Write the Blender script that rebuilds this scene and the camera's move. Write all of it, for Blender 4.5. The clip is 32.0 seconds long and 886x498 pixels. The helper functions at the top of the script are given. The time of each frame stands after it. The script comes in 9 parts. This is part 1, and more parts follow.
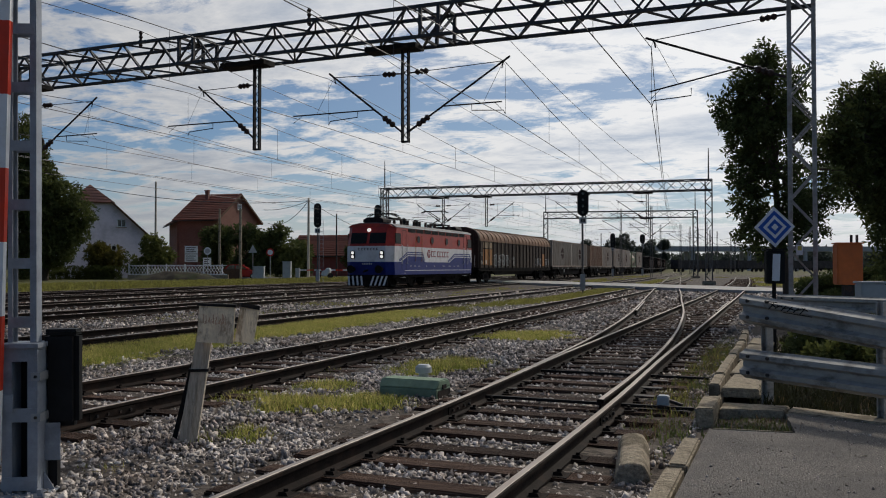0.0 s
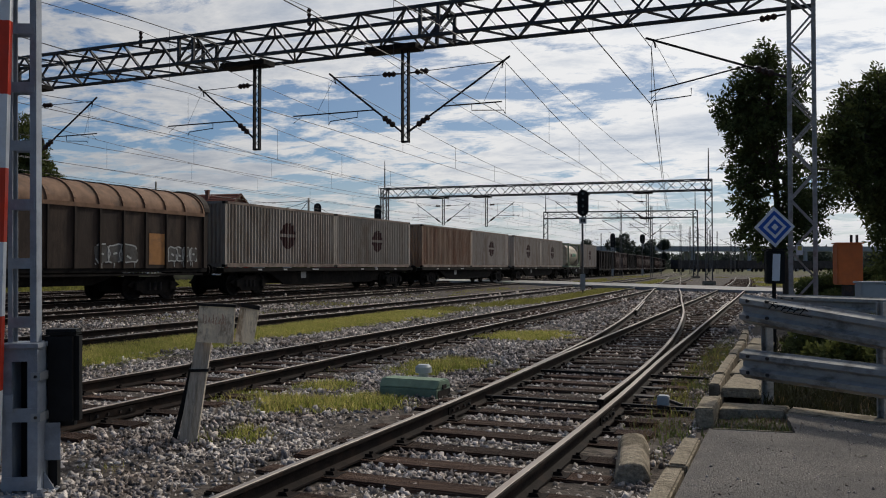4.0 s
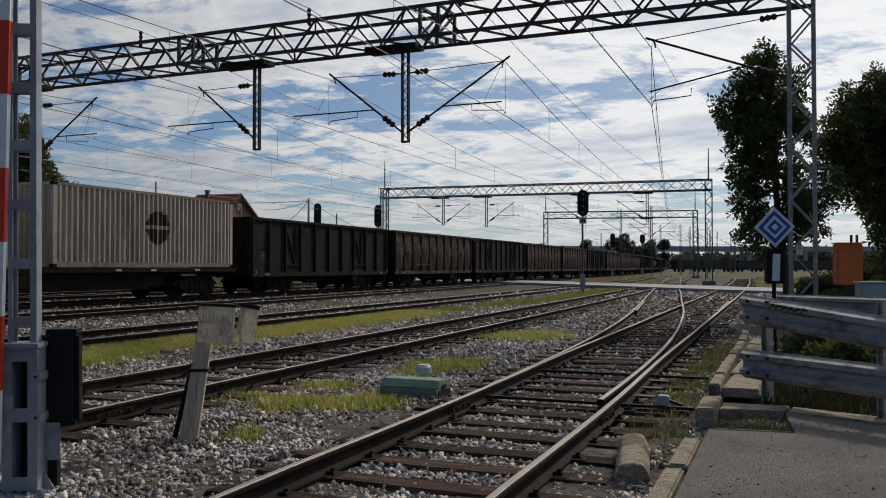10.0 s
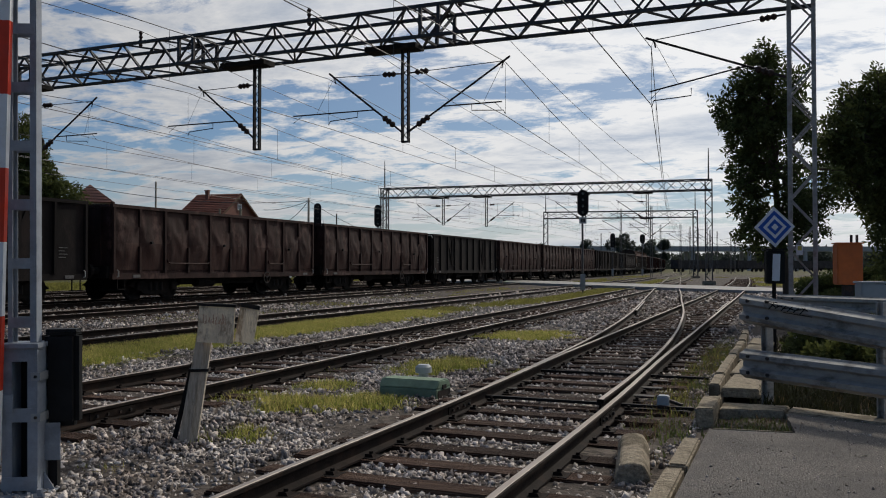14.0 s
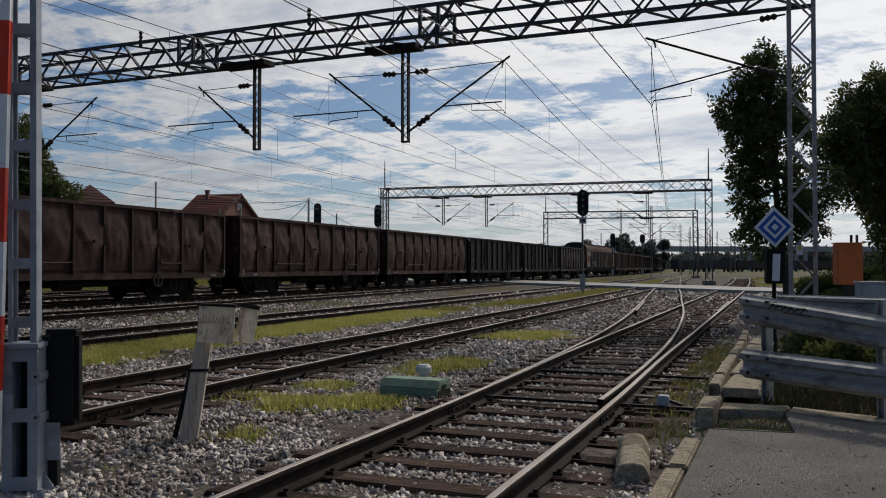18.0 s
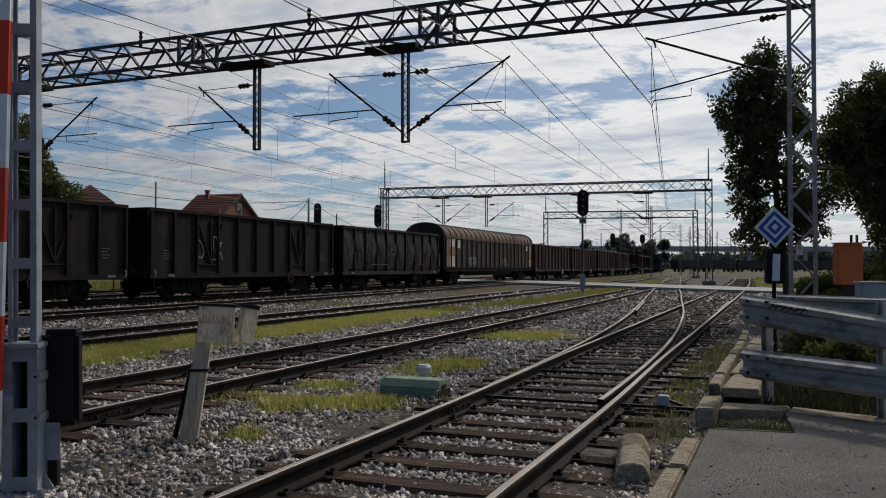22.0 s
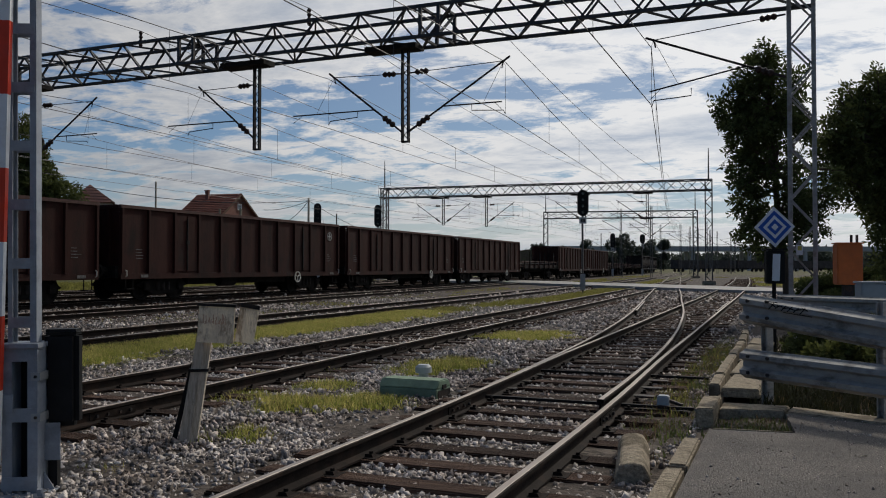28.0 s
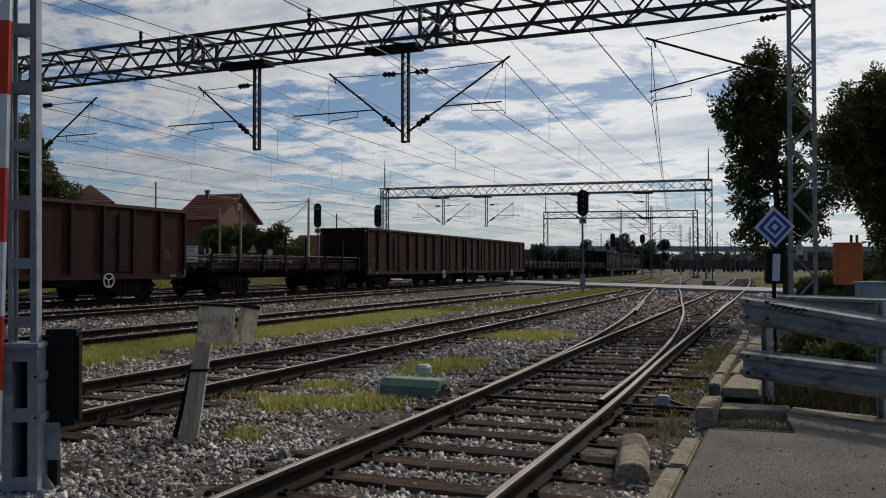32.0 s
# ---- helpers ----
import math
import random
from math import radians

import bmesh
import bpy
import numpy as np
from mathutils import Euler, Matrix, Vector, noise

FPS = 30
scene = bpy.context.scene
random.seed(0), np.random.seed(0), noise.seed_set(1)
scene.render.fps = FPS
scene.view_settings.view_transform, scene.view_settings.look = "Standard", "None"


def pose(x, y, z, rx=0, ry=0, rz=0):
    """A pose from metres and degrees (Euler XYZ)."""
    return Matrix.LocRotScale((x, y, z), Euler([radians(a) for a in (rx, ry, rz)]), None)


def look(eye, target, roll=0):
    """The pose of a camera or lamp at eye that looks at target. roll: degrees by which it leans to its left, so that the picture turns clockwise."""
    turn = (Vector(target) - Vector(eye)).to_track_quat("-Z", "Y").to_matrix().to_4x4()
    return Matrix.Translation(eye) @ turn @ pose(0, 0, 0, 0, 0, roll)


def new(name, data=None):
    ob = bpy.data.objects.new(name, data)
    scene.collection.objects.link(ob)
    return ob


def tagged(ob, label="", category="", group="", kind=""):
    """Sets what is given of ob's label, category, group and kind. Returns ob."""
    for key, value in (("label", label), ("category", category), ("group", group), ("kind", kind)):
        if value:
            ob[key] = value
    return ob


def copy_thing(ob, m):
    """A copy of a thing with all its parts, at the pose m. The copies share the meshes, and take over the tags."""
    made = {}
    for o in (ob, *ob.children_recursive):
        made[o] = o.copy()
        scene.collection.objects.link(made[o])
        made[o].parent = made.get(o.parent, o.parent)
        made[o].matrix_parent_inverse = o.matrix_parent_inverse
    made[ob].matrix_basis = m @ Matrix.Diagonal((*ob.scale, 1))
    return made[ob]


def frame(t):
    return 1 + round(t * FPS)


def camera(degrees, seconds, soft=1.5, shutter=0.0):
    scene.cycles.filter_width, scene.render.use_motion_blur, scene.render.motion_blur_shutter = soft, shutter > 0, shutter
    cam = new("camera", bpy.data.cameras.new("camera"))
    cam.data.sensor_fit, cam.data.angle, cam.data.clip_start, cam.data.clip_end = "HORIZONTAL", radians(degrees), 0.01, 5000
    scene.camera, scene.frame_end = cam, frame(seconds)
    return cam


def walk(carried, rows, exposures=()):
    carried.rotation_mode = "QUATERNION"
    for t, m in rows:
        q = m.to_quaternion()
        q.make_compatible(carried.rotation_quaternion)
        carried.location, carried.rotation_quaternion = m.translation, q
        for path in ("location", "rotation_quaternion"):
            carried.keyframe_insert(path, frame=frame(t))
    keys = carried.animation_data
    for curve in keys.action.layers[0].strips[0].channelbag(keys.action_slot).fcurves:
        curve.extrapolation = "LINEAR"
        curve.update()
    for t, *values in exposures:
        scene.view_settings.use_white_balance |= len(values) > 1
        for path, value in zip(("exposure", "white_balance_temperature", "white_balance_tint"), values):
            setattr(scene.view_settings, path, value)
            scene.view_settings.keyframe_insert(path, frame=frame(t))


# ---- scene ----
# The camera stands still on a support beside the level crossing, 1.34 m over the rails.
cam = camera(54.56, 32.0, soft=1.05)
EYE = pose(0, 0, 1.34, 91.206, 0, 22.87)
walk(cam, [(0, EYE), (32, EYE)], exposures=[(0, 0.0), (12, 0.0), (24, -0.08), (32, -0.1)])

# ---- world and sun: broken cloud, the sun veiled, high ahead and to the right ----
SUN_EL, SUN_AZ = radians(38), radians(14)      # azimuth from +Y towards +X
world = bpy.data.worlds.new("world")
scene.world = world
world.use_nodes = True
wt = world.node_tree
wt.nodes.clear()


def wn(kind, **kw):
    n = wt.nodes.new(kind)
    for k, v in kw.items():
        n.inputs[k].default_value = v
    return n


def wl(a, b):
    wt.links.new(a, b)


def wmath(op, a, b=None, clamp=False):
    n = wt.nodes.new("ShaderNodeMath")
    n.operation, n.use_clamp = op, clamp
    for i, v in enumerate((a, b)):
        if v is None:
            continue
        if isinstance(v, (int, float)):
            n.inputs[i].default_value = v
        else:
            wl(v, n.inputs[i])
    return n.outputs[0]


sky = wt.nodes.new("ShaderNodeTexSky")
sky.sky_type, sky.sun_disc = "NISHITA", False
sky.sun_elevation, sky.sun_rotation = SUN_EL, SUN_AZ
sky.air_density, sky.dust_density, sky.ozone_density = 1.0, 0.15, 6.5
coord = wt.nodes.new("ShaderNodeTexCoord")
sep = wt.nodes.new("ShaderNodeSeparateXYZ")
wl(coord.outputs["Generated"], sep.inputs[0])
zz = wmath("MAXIMUM", sep.outputs["Z"], 0.0)
den = wmath("ADD", zz, 0.11)
comb = wt.nodes.new("ShaderNodeCombineXYZ")
wl(wmath("DIVIDE", sep.outputs["X"], den), comb.inputs[0])
wl(wmath("DIVIDE", sep.outputs["Y"], den), comb.inputs[1])
mapn = wt.nodes.new("ShaderNodeMapping")
mapn.inputs["Rotation"].default_value = (0, 0, radians(-38))
mapn.inputs["Scale"].default_value = (0.85, 1.15, 1.0)
mapn.inputs["Location"].default_value = (5.2, 0.6, 0)
wl(comb.outputs[0], mapn.inputs[0])
big = wn("ShaderNodeTexNoise", Scale=0.62, Detail=3.0, Roughness=0.5, Distortion=0.1)
wl(mapn.outputs[0], big.inputs["Vector"])


def puffs(shift):
    """The cloud layer's thickness, seen shift away along the light."""
    ad = wt.nodes.new("ShaderNodeVectorMath")
    ad.operation = "ADD"
    wl(mapn.outputs[0], ad.inputs[0])
    ad.inputs[1].default_value = shift
    fine = wn("ShaderNodeTexNoise", Scale=3.1, Detail=12.0, Roughness=0.66, Distortion=0.3)
    wl(ad.outputs[0], fine.inputs["Vector"])
    return wmath("ADD", wmath("MULTIPLY", big.outputs["Fac"], 0.45), wmath("MULTIPLY", fine.outputs["Fac"], 0.55))


mixv = puffs((0, 0, 0))
lit_side = wmath("SUBTRACT", puffs((-0.07, 0.1, 0)), mixv)
# nearness to the sun: forward scatter lights the clouds there
sunv = Vector((math.sin(SUN_AZ) * math.cos(SUN_EL), math.cos(SUN_AZ) * math.cos(SUN_EL), math.sin(SUN_EL)))
dot = wt.nodes.new("ShaderNodeVectorMath")
dot.operation = "DOT_PRODUCT"
wl(coord.outputs["Generated"], dot.inputs[0])
dot.inputs[1].default_value = sunv
near_sun = wmath("POWER", wmath("MAXIMUM", dot.outputs["Value"], 0.0), 1.3)
cover = wt.nodes.new("ShaderNodeValToRGB")
cover.color_ramp.elements[0].position, cover.color_ramp.elements[1].position = 0.562, 0.62
wl(wmath("ADD", mixv, wmath("MULTIPLY", near_sun, 0.195)), cover.inputs[0])
shade = wt.nodes.new("ShaderNodeValToRGB")
shade.color_ramp.elements[0].position, shade.color_ramp.elements[1].position = 0.495, 0.61
shade.color_ramp.elements[0].color = (1.0, 0.99, 0.985, 1)
shade.color_ramp.elements[1].color = (0.46, 0.53, 0.65, 1)
wl(wmath("ADD", mixv, wmath("MULTIPLY", lit_side, 0.55)), shade.inputs[0])
cloud = wn("ShaderNodeBackground")
wl(shade.outputs[0], cloud.inputs["Color"])
wl(wmath("ADD", 0.1, wmath("MULTIPLY", near_sun, 1.12)), cloud.inputs["Strength"])
clear = wn("ShaderNodeBackground", Strength=0.062)
wl(sky.outputs[0], clear.inputs["Color"])
mixs = wt.nodes.new("ShaderNodeMixShader")
wl(wmath("MULTIPLY", cover.outputs[0], 0.95), mixs.inputs[0])
wl(clear.outputs[0], mixs.inputs[1])
wl(cloud.outputs[0], mixs.inputs[2])
# pale haze low over the horizon and a thin veil round the sun
haze = wn("ShaderNodeBackground", Color=(0.84, 0.87, 0.90, 1))
wl(wmath("ADD", 0.2, wmath("MULTIPLY", near_sun, 0.72)), haze.inputs["Strength"])
low = wmath("POWER", wmath("SUBTRACT", 1.0, wmath("MULTIPLY", zz, 5.5), clamp=True), 1.6)
mixh = wt.nodes.new("ShaderNodeMixShader")
veil = wmath("MULTIPLY", wmath("POWER", near_sun, 3.0), 0.62)
wl(wmath("MAXIMUM", wmath("MULTIPLY", low, 0.8), veil), mixh.inputs[0])
wl(mixs.outputs[0], mixh.inputs[1])
wl(haze.outputs[0], mixh.inputs[2])
wo = wt.nodes.new("ShaderNodeOutputWorld")
wl(mixh.outputs[0], wo.inputs["Surface"])

sun = new("sun", bpy.data.lights.new("sun", "SUN"))
sun.data.energy, sun.data.angle, sun.data.color = 1.9, radians(5), (1.0, 0.93, 0.82)
sun.matrix_world = look(sunv * 200, (0, 0, 0))

# ---- materials ----
def mat(name, col, rough=0.7, metal=0.0, var=0.25, scale=6.0, col2=None, spot=0.0, spot_scale=2.0, bump=0.2,
        bump_scale=60.0, stretch=(1, 1, 1), per_object=0.0, spec=0.22, island=False, streak=None, edge=(0.5, 0.62)):
    """A painted, stony or metallic surface: base colour, broad mottling towards col2, fine grain and relief."""
    m = bpy.data.materials.new(name)
    m.use_nodes = True
    t = m.node_tree
    b = t.nodes["Principled BSDF"]
    b.inputs["Roughness"].default_value, b.inputs["Metallic"].default_value = rough, metal
    b.inputs["Specular IOR Level"].default_value = spec
    tc = t.nodes.new("ShaderNodeTexCoord")
    mp = t.nodes.new("ShaderNodeMapping")
    mp.inputs["Scale"].default_value = stretch
    t.links.new(tc.outputs["Object"], mp.inputs[0])
    grain = t.nodes.new("ShaderNodeTexNoise")
    grain.inputs["Scale"].default_value, grain.inputs["Detail"].default_value = scale, 8
    grain.inputs["Roughness"].default_value = 0.65
    t.links.new(mp.outputs[0], grain.inputs["Vector"])
    lo = tuple(max(c * (1 - var), 0) for c in col)
    hi = tuple(min(c * (1 + var), 1) for c in col)
    r = t.nodes.new("ShaderNodeValToRGB")
    r.color_ramp.elements[0].position, r.color_ramp.elements[1].position = 0.3, 0.7
    r.color_ramp.elements[0].color, r.color_ramp.elements[1].color = (*lo, 1), (*hi, 1)
    t.links.new(grain.outputs["Fac"], r.inputs[0])
    out = r.outputs[0]
    if col2:
        sp = t.nodes.new("ShaderNodeTexNoise")
        sp.inputs["Scale"].default_value, sp.inputs["Detail"].default_value = spot_scale, 6
        sp.inputs["Roughness"].default_value = 0.7
        t.links.new(mp.outputs[0], sp.inputs["Vector"])
        rr = t.nodes.new("ShaderNodeValToRGB")
        rr.color_ramp.elements[0].position, rr.color_ramp.elements[1].position = edge
        rr.color_ramp.elements[1].color = (spot, spot, spot, 1)
        t.links.new(sp.outputs["Fac"], rr.inputs[0])
        mx = t.nodes.new("ShaderNodeMix")
        mx.data_type = "RGBA"
        t.links.new(rr.outputs[0], mx.inputs["Factor"])
        t.links.new(out, mx.inputs[6])
        mx.inputs[7].default_value = (*col2, 1)
        out = mx.outputs[2]
    if streak:
        mp2 = t.nodes.new("ShaderNodeMapping")
        mp2.inputs["Scale"].default_value = (1, 2.4, 0.25)
        t.links.new(tc.outputs["Object"], mp2.inputs[0])
        sk = t.nodes.new("ShaderNodeTexNoise")
        sk.inputs["Scale"].default_value, sk.inputs["Detail"].default_value = 1.6, 7
        sk.inputs["Roughness"].default_value = 0.7
        t.links.new(mp2.outputs[0], sk.inputs["Vector"])
        rs = t.nodes.new("ShaderNodeValToRGB")
        rs.color_ramp.elements[0].position, rs.color_ramp.elements[1].position = 0.5, 0.7
        rs.color_ramp.elements[1].color = (0.75, 0.75, 0.75, 1)
        t.links.new(sk.outputs["Fac"], rs.inputs[0])
        ms = t.nodes.new("ShaderNodeMix")
        ms.data_type = "RGBA"
        t.links.new(rs.outputs[0], ms.inputs["Factor"])
        t.links.new(out, ms.inputs[6])
        ms.inputs[7].default_value = (*streak, 1)
        out = ms.outputs[2]
    if per_object or island:
        if island:
            src = t.nodes.new("ShaderNodeNewGeometry").outputs["Random Per Island"]
        else:
            src = t.nodes.new("ShaderNodeObjectInfo").outputs["Random"]
        mr = t.nodes.new("ShaderNodeMapRange")
        k = per_object or 0.3
        mr.inputs["To Min"].default_value, mr.inputs["To Max"].default_value = 1 - k, 1 + k
        t.links.new(src, mr.inputs["Value"])
        hs = t.nodes.new("ShaderNodeHueSaturation")
        t.links.new(mr.outputs[0], hs.inputs["Value"])
        t.links.new(out, hs.inputs["Color"])
        out = hs.outputs[0]
    t.links.new(out, b.inputs["Base Color"])
    if bump:
        bn = t.nodes.new("ShaderNodeTexNoise")
        bn.inputs["Scale"].default_value, bn.inputs["Detail"].default_value = bump_scale, 4
        t.links.new(mp.outputs[0], bn.inputs["Vector"])
        bp = t.nodes.new("ShaderNodeBump")
        bp.inputs["Strength"].default_value, bp.inputs["Distance"].default_value = bump, 0.02
        t.links.new(bn.outputs["Fac"], bp.inputs["Height"])
        t.links.new(bp.outputs[0], b.inputs["Normal"])
    return m


def glow(name, col, strength):
    m = bpy.data.materials.new(name)
    m.use_nodes = True
    b = m.node_tree.nodes["Principled BSDF"]
    b.inputs["Base Color"].default_value = (*col, 1)
    b.inputs["Emission Color"].default_value = (*col, 1)
    b.inputs["Emission Strength"].default_value = strength
    return m


def glassy(name, col, rough=0.06):
    m = bpy.data.materials.new(name)
    m.use_nodes = True
    b = m.node_tree.nodes["Principled BSDF"]
    b.inputs["Base Color"].default_value = (*col, 1)
    b.inputs["Roughness"].default_value = rough
    b.inputs["Specular IOR Level"].default_value = 0.8
    return m


M = {}
M["rail_side"] = mat("rail_side", (0.017, 0.0125, 0.0105), 0.85, 0.1, 0.4, 9, (0.04, 0.024, 0.017), 0.6, 3, spec=0.12)
M["rail_head"] = mat("rail_head", (0.32, 0.28, 0.25), 0.58, 0.65, 0.15, 5, (0.22, 0.17, 0.14), 0.6, 1.5, 0.05, stretch=(4, 0.3, 1))
M["rail_rust"] = mat("rail_rust", (0.24, 0.2, 0.175), 0.45, 0.7, 0.25, 6, (0.34, 0.31, 0.29), 0.6, 1.2, 0.05, stretch=(4, 0.3, 1))
M["sleeper"] = mat("sleeper", (0.062, 0.036, 0.026), 0.85, 0, 0.6, 9, (0.15, 0.098, 0.07), 0.7, 2.2, 1.0, 30, stretch=(0.6, 9, 5), per_object=0.5, spec=0.12)
M["stone"] = mat("stone", (0.47, 0.42, 0.38), 0.95, 0, 0.4, 22, (0.15, 0.105, 0.08), 0.85, 1.3, 0.5, 90, island=True, per_object=0.75, spec=0.08, edge=(0.44, 0.66))
M["iron"] = mat("iron", (0.045, 0.041, 0.04), 0.6, 0.4, 0.35, 10, (0.12, 0.07, 0.045), 0.6, 4)
M["dark_iron"] = mat("dark_iron", (0.014, 0.013, 0.013), 0.75, 0.2, 0.4, 10, (0.05, 0.036, 0.03), 0.6, 4)
M["galv"] = mat("galv", (0.34, 0.35, 0.36), 0.5, 0.5, 0.15, 12, (0.26, 0.26, 0.27), 0.6, 3, 0.1)
M["pale_mast"] = mat("pale_mast", (0.34, 0.325, 0.305), 0.6, 0.1, 0.25, 10, (0.18, 0.13, 0.1), 0.6, 3, 0.1)
M["mast"] = mat("mast", (0.115, 0.112, 0.108), 0.55, 0.2, 0.25, 10, (0.14, 0.1, 0.08), 0.55, 3, 0.1)
M["truss"] = mat("truss", (0.05, 0.052, 0.056), 0.55, 0.25, 0.25, 10, (0.1, 0.075, 0.065), 0.55, 3, 0.1)
M["wire"] = mat("wire", (0.05, 0.05, 0.055), 0.5, 0.5, 0.2, 10, bump=0)
M["porcelain"] = mat("porcelain", (0.045, 0.028, 0.024), 0.25, 0, 0.2, 10, bump=0)
M["black"] = mat("black", (0.007, 0.007, 0.008), 0.55, 0, 0.3, 10, (0.014, 0.014, 0.014), 0.5, 4, 0.1)
M["white"] = mat("white", (0.74, 0.75, 0.76), 0.5, 0, 0.08, 6, (0.55, 0.53, 0.5), 0.5, 3, 0.1)
M["red"] = mat("red", (0.55, 0.04, 0.025), 0.45, 0, 0.15, 6, (0.4, 0.05, 0.04), 0.5, 3, 0.1)
M["asphalt"] = mat("asphalt", (0.2, 0.18, 0.16), 0.92, 0, 0.85, 75, (0.125, 0.115, 0.107), 0.8, 1.3, 1.0, 90, spec=0.12, edge=(0.42, 0.68))
M["road_pale"] = mat("road_pale", (0.42, 0.40, 0.37), 0.9, 0, 0.12, 10, (0.33, 0.31, 0.29), 0.6, 0.6, 0.3, 80)
M["concrete"] = mat("concrete", (0.33, 0.275, 0.2), 0.92, 0, 0.5, 24, (0.13, 0.105, 0.072), 0.9, 3.2, 1.0, 45, spec=0.1)


# ---- small builders ----
STUFFY = {"outline", "springs", "bolts", "droppers", "markings", "drop_lacing", "graffiti", "slats", "end_markings", "plate_bars", "text_bars"}

def part(name, bm, material, parent=None, label=""):
    """Links a bmesh as one mesh object under a thing or a part."""
    me = bpy.data.meshes.new(name)
    bm.to_mesh(me)
    bm.free()
    me.materials.append(M[material] if isinstance(material, str) else material)
    ob = new(name, me)
    ob.parent = parent
    if name in STUFFY:
        tagged(ob, kind="stuff")
    return tagged(ob, label)


def again(name, ob, parent, m=None):
    """A further piece on the mesh of ob."""
    o = new(name, ob.data)
    o.parent = parent
    if m is not None:
        o.matrix_basis = m
    return o


def empty(name, label, category, group="", kind="", at=None):
    e = new(name)
    e.empty_display_size = 0.2
    if at is not None:
        e.matrix_basis = at
    return tagged(e, label, category, group, kind)


def B():
    return bmesh.new()


def hexa(bm, c):
    """A block from eight corners: four below, four above, both round the same way."""
    v = [bm.verts.new(p) for p in c]
    for f in ((3, 2, 1, 0), (4, 5, 6, 7), (0, 1, 5, 4), (1, 2, 6, 5), (2, 3, 7, 6), (3, 0, 4, 7)):
        bm.faces.new([v[i] for i in f])
    return v


def box(bm, x0, x1, y0, y1, z0, z1, m=None):
    c = [(x0, y0, z0), (x1, y0, z0), (x1, y1, z0), (x0, y1, z0), (x0, y0, z1), (x1, y0, z1), (x1, y1, z1), (x0, y1, z1)]
    if m is not None:
        c = [m @ Vector(p) for p in c]
    return hexa(bm, c)


def cbox(bm, x0, x1, y0, y1, z0, z1, ch=0.02):
    """A block with bevelled edges."""
    t = B()
    box(t, x0, x1, y0, y1, z0, z1)
    bmesh.ops.bevel(t, geom=t.edges[:] + t.verts[:], offset=ch, segments=2, affect="EDGES")
    join(bm, t)
    t.free()


def join(bm, src, m=None):
    mp = {}
    for v in src.verts:
        mp[v] = bm.verts.new(m @ v.co if m is not None else v.co)
    for f in src.faces:
        bm.faces.new([mp[v] for v in f.verts])


def bar(bm, p, q, w, h=None, up=(0, 0, 1)):
    """A rectangular bar from p to q."""
    h = h or w
    p, q = Vector(p), Vector(q)
    d = (q - p).normalized()
    up = Vector(up)
    if abs(d.dot(up)) > 0.98:
        up = Vector((0, 1, 0)) if abs(d.y) < 0.9 else Vector((1, 0, 0))
    a = d.cross(up).normalized() * (w / 2)
    b = a.cross(d).normalized() * (h / 2)
    hexa(bm, [p - a - b, p + a - b, p + a + b, p - a + b, q - a - b, q + a - b, q + a + b, q - a + b])


def tube(bm, pts, r, n=8, close=True):
    """A round bar along points; r a radius or one for each point."""
    pts = [Vector(p) for p in pts]
    rs = r if isinstance(r, (list, tuple)) else [r] * len(pts)
    rings = []
    for i, p in enumerate(pts):
        d = (pts[min(i + 1, len(pts) - 1)] - pts[max(i - 1, 0)]).normalized()
        up = Vector((0, 0, 1)) if abs(d.z) < 0.95 else Vector((0, 1, 0))
        a = d.cross(up).normalized()
        b = a.cross(d)
        rings.append([bm.verts.new(p + (a * math.cos(2 * math.pi * k / n) + b * math.sin(2 * math.pi * k / n)) * rs[i]) for k in range(n)])
    for u, v in zip(rings, rings[1:]):
        for k in range(n):
            bm.faces.new((u[k], u[(k + 1) % n], v[(k + 1) % n], v[k]))
    if close:
        bm.faces.new(rings[0][::-1])
        bm.faces.new(rings[-1])


def sweep(bm, prof, pts, close=True):
    """A closed profile [(a, z)] along points, a to the right of the way."""
    pts = [Vector(p) for p in pts]
    rings = []
    for i, p in enumerate(pts):
        d = (pts[min(i + 1, len(pts) - 1)] - pts[max(i - 1, 0)])
        d.z = 0
        d.normalize()
        a = Vector((d.y, -d.x, 0))
        rings.append([bm.verts.new(p + a * u + Vector((0, 0, w))) for u, w in prof])
    n = len(prof)
    for u, v in zip(rings, rings[1:]):
        for k in range(n):
            bm.faces.new((u[k], u[(k + 1) % n], v[(k + 1) % n], v[k]))
    if close:
        bm.faces.new(rings[0][::-1])
        bm.faces.new(rings[-1])


def extrude(bm, poly, axis, a, b, m=None):
    """A prism: poly of 2D points, drawn across axis 'x', 'y' or 'z', from a to b along it."""
    def put(u, w, t):
        p = {"x": (t, u, w), "y": (u, t, w), "z": (u, w, t)}[axis]
        return m @ Vector(p) if m is not None else p
    lo = [bm.verts.new(put(u, w, a)) for u, w in poly]
    hi = [bm.verts.new(put(u, w, b)) for u, w in poly]
    n = len(poly)
    for k in range(n):
        bm.faces.new((lo[k], lo[(k + 1) % n], hi[(k + 1) % n], hi[k]))
    bm.faces.new(lo[::-1])
    bm.faces.new(hi)


def fix(bm):
    bmesh.ops.recalc_face_normals(bm, faces=bm.faces[:])
    return bm


def smooth(ob, angle=35):
    ob.data.shade_smooth()
    bm = bmesh.new()
    bm.from_mesh(ob.data)
    for e in bm.edges:
        e.smooth = len(e.link_faces) == 2 and e.calc_face_angle(0) < radians(angle)
    bm.to_mesh(ob.data)
    bm.free()
    return ob


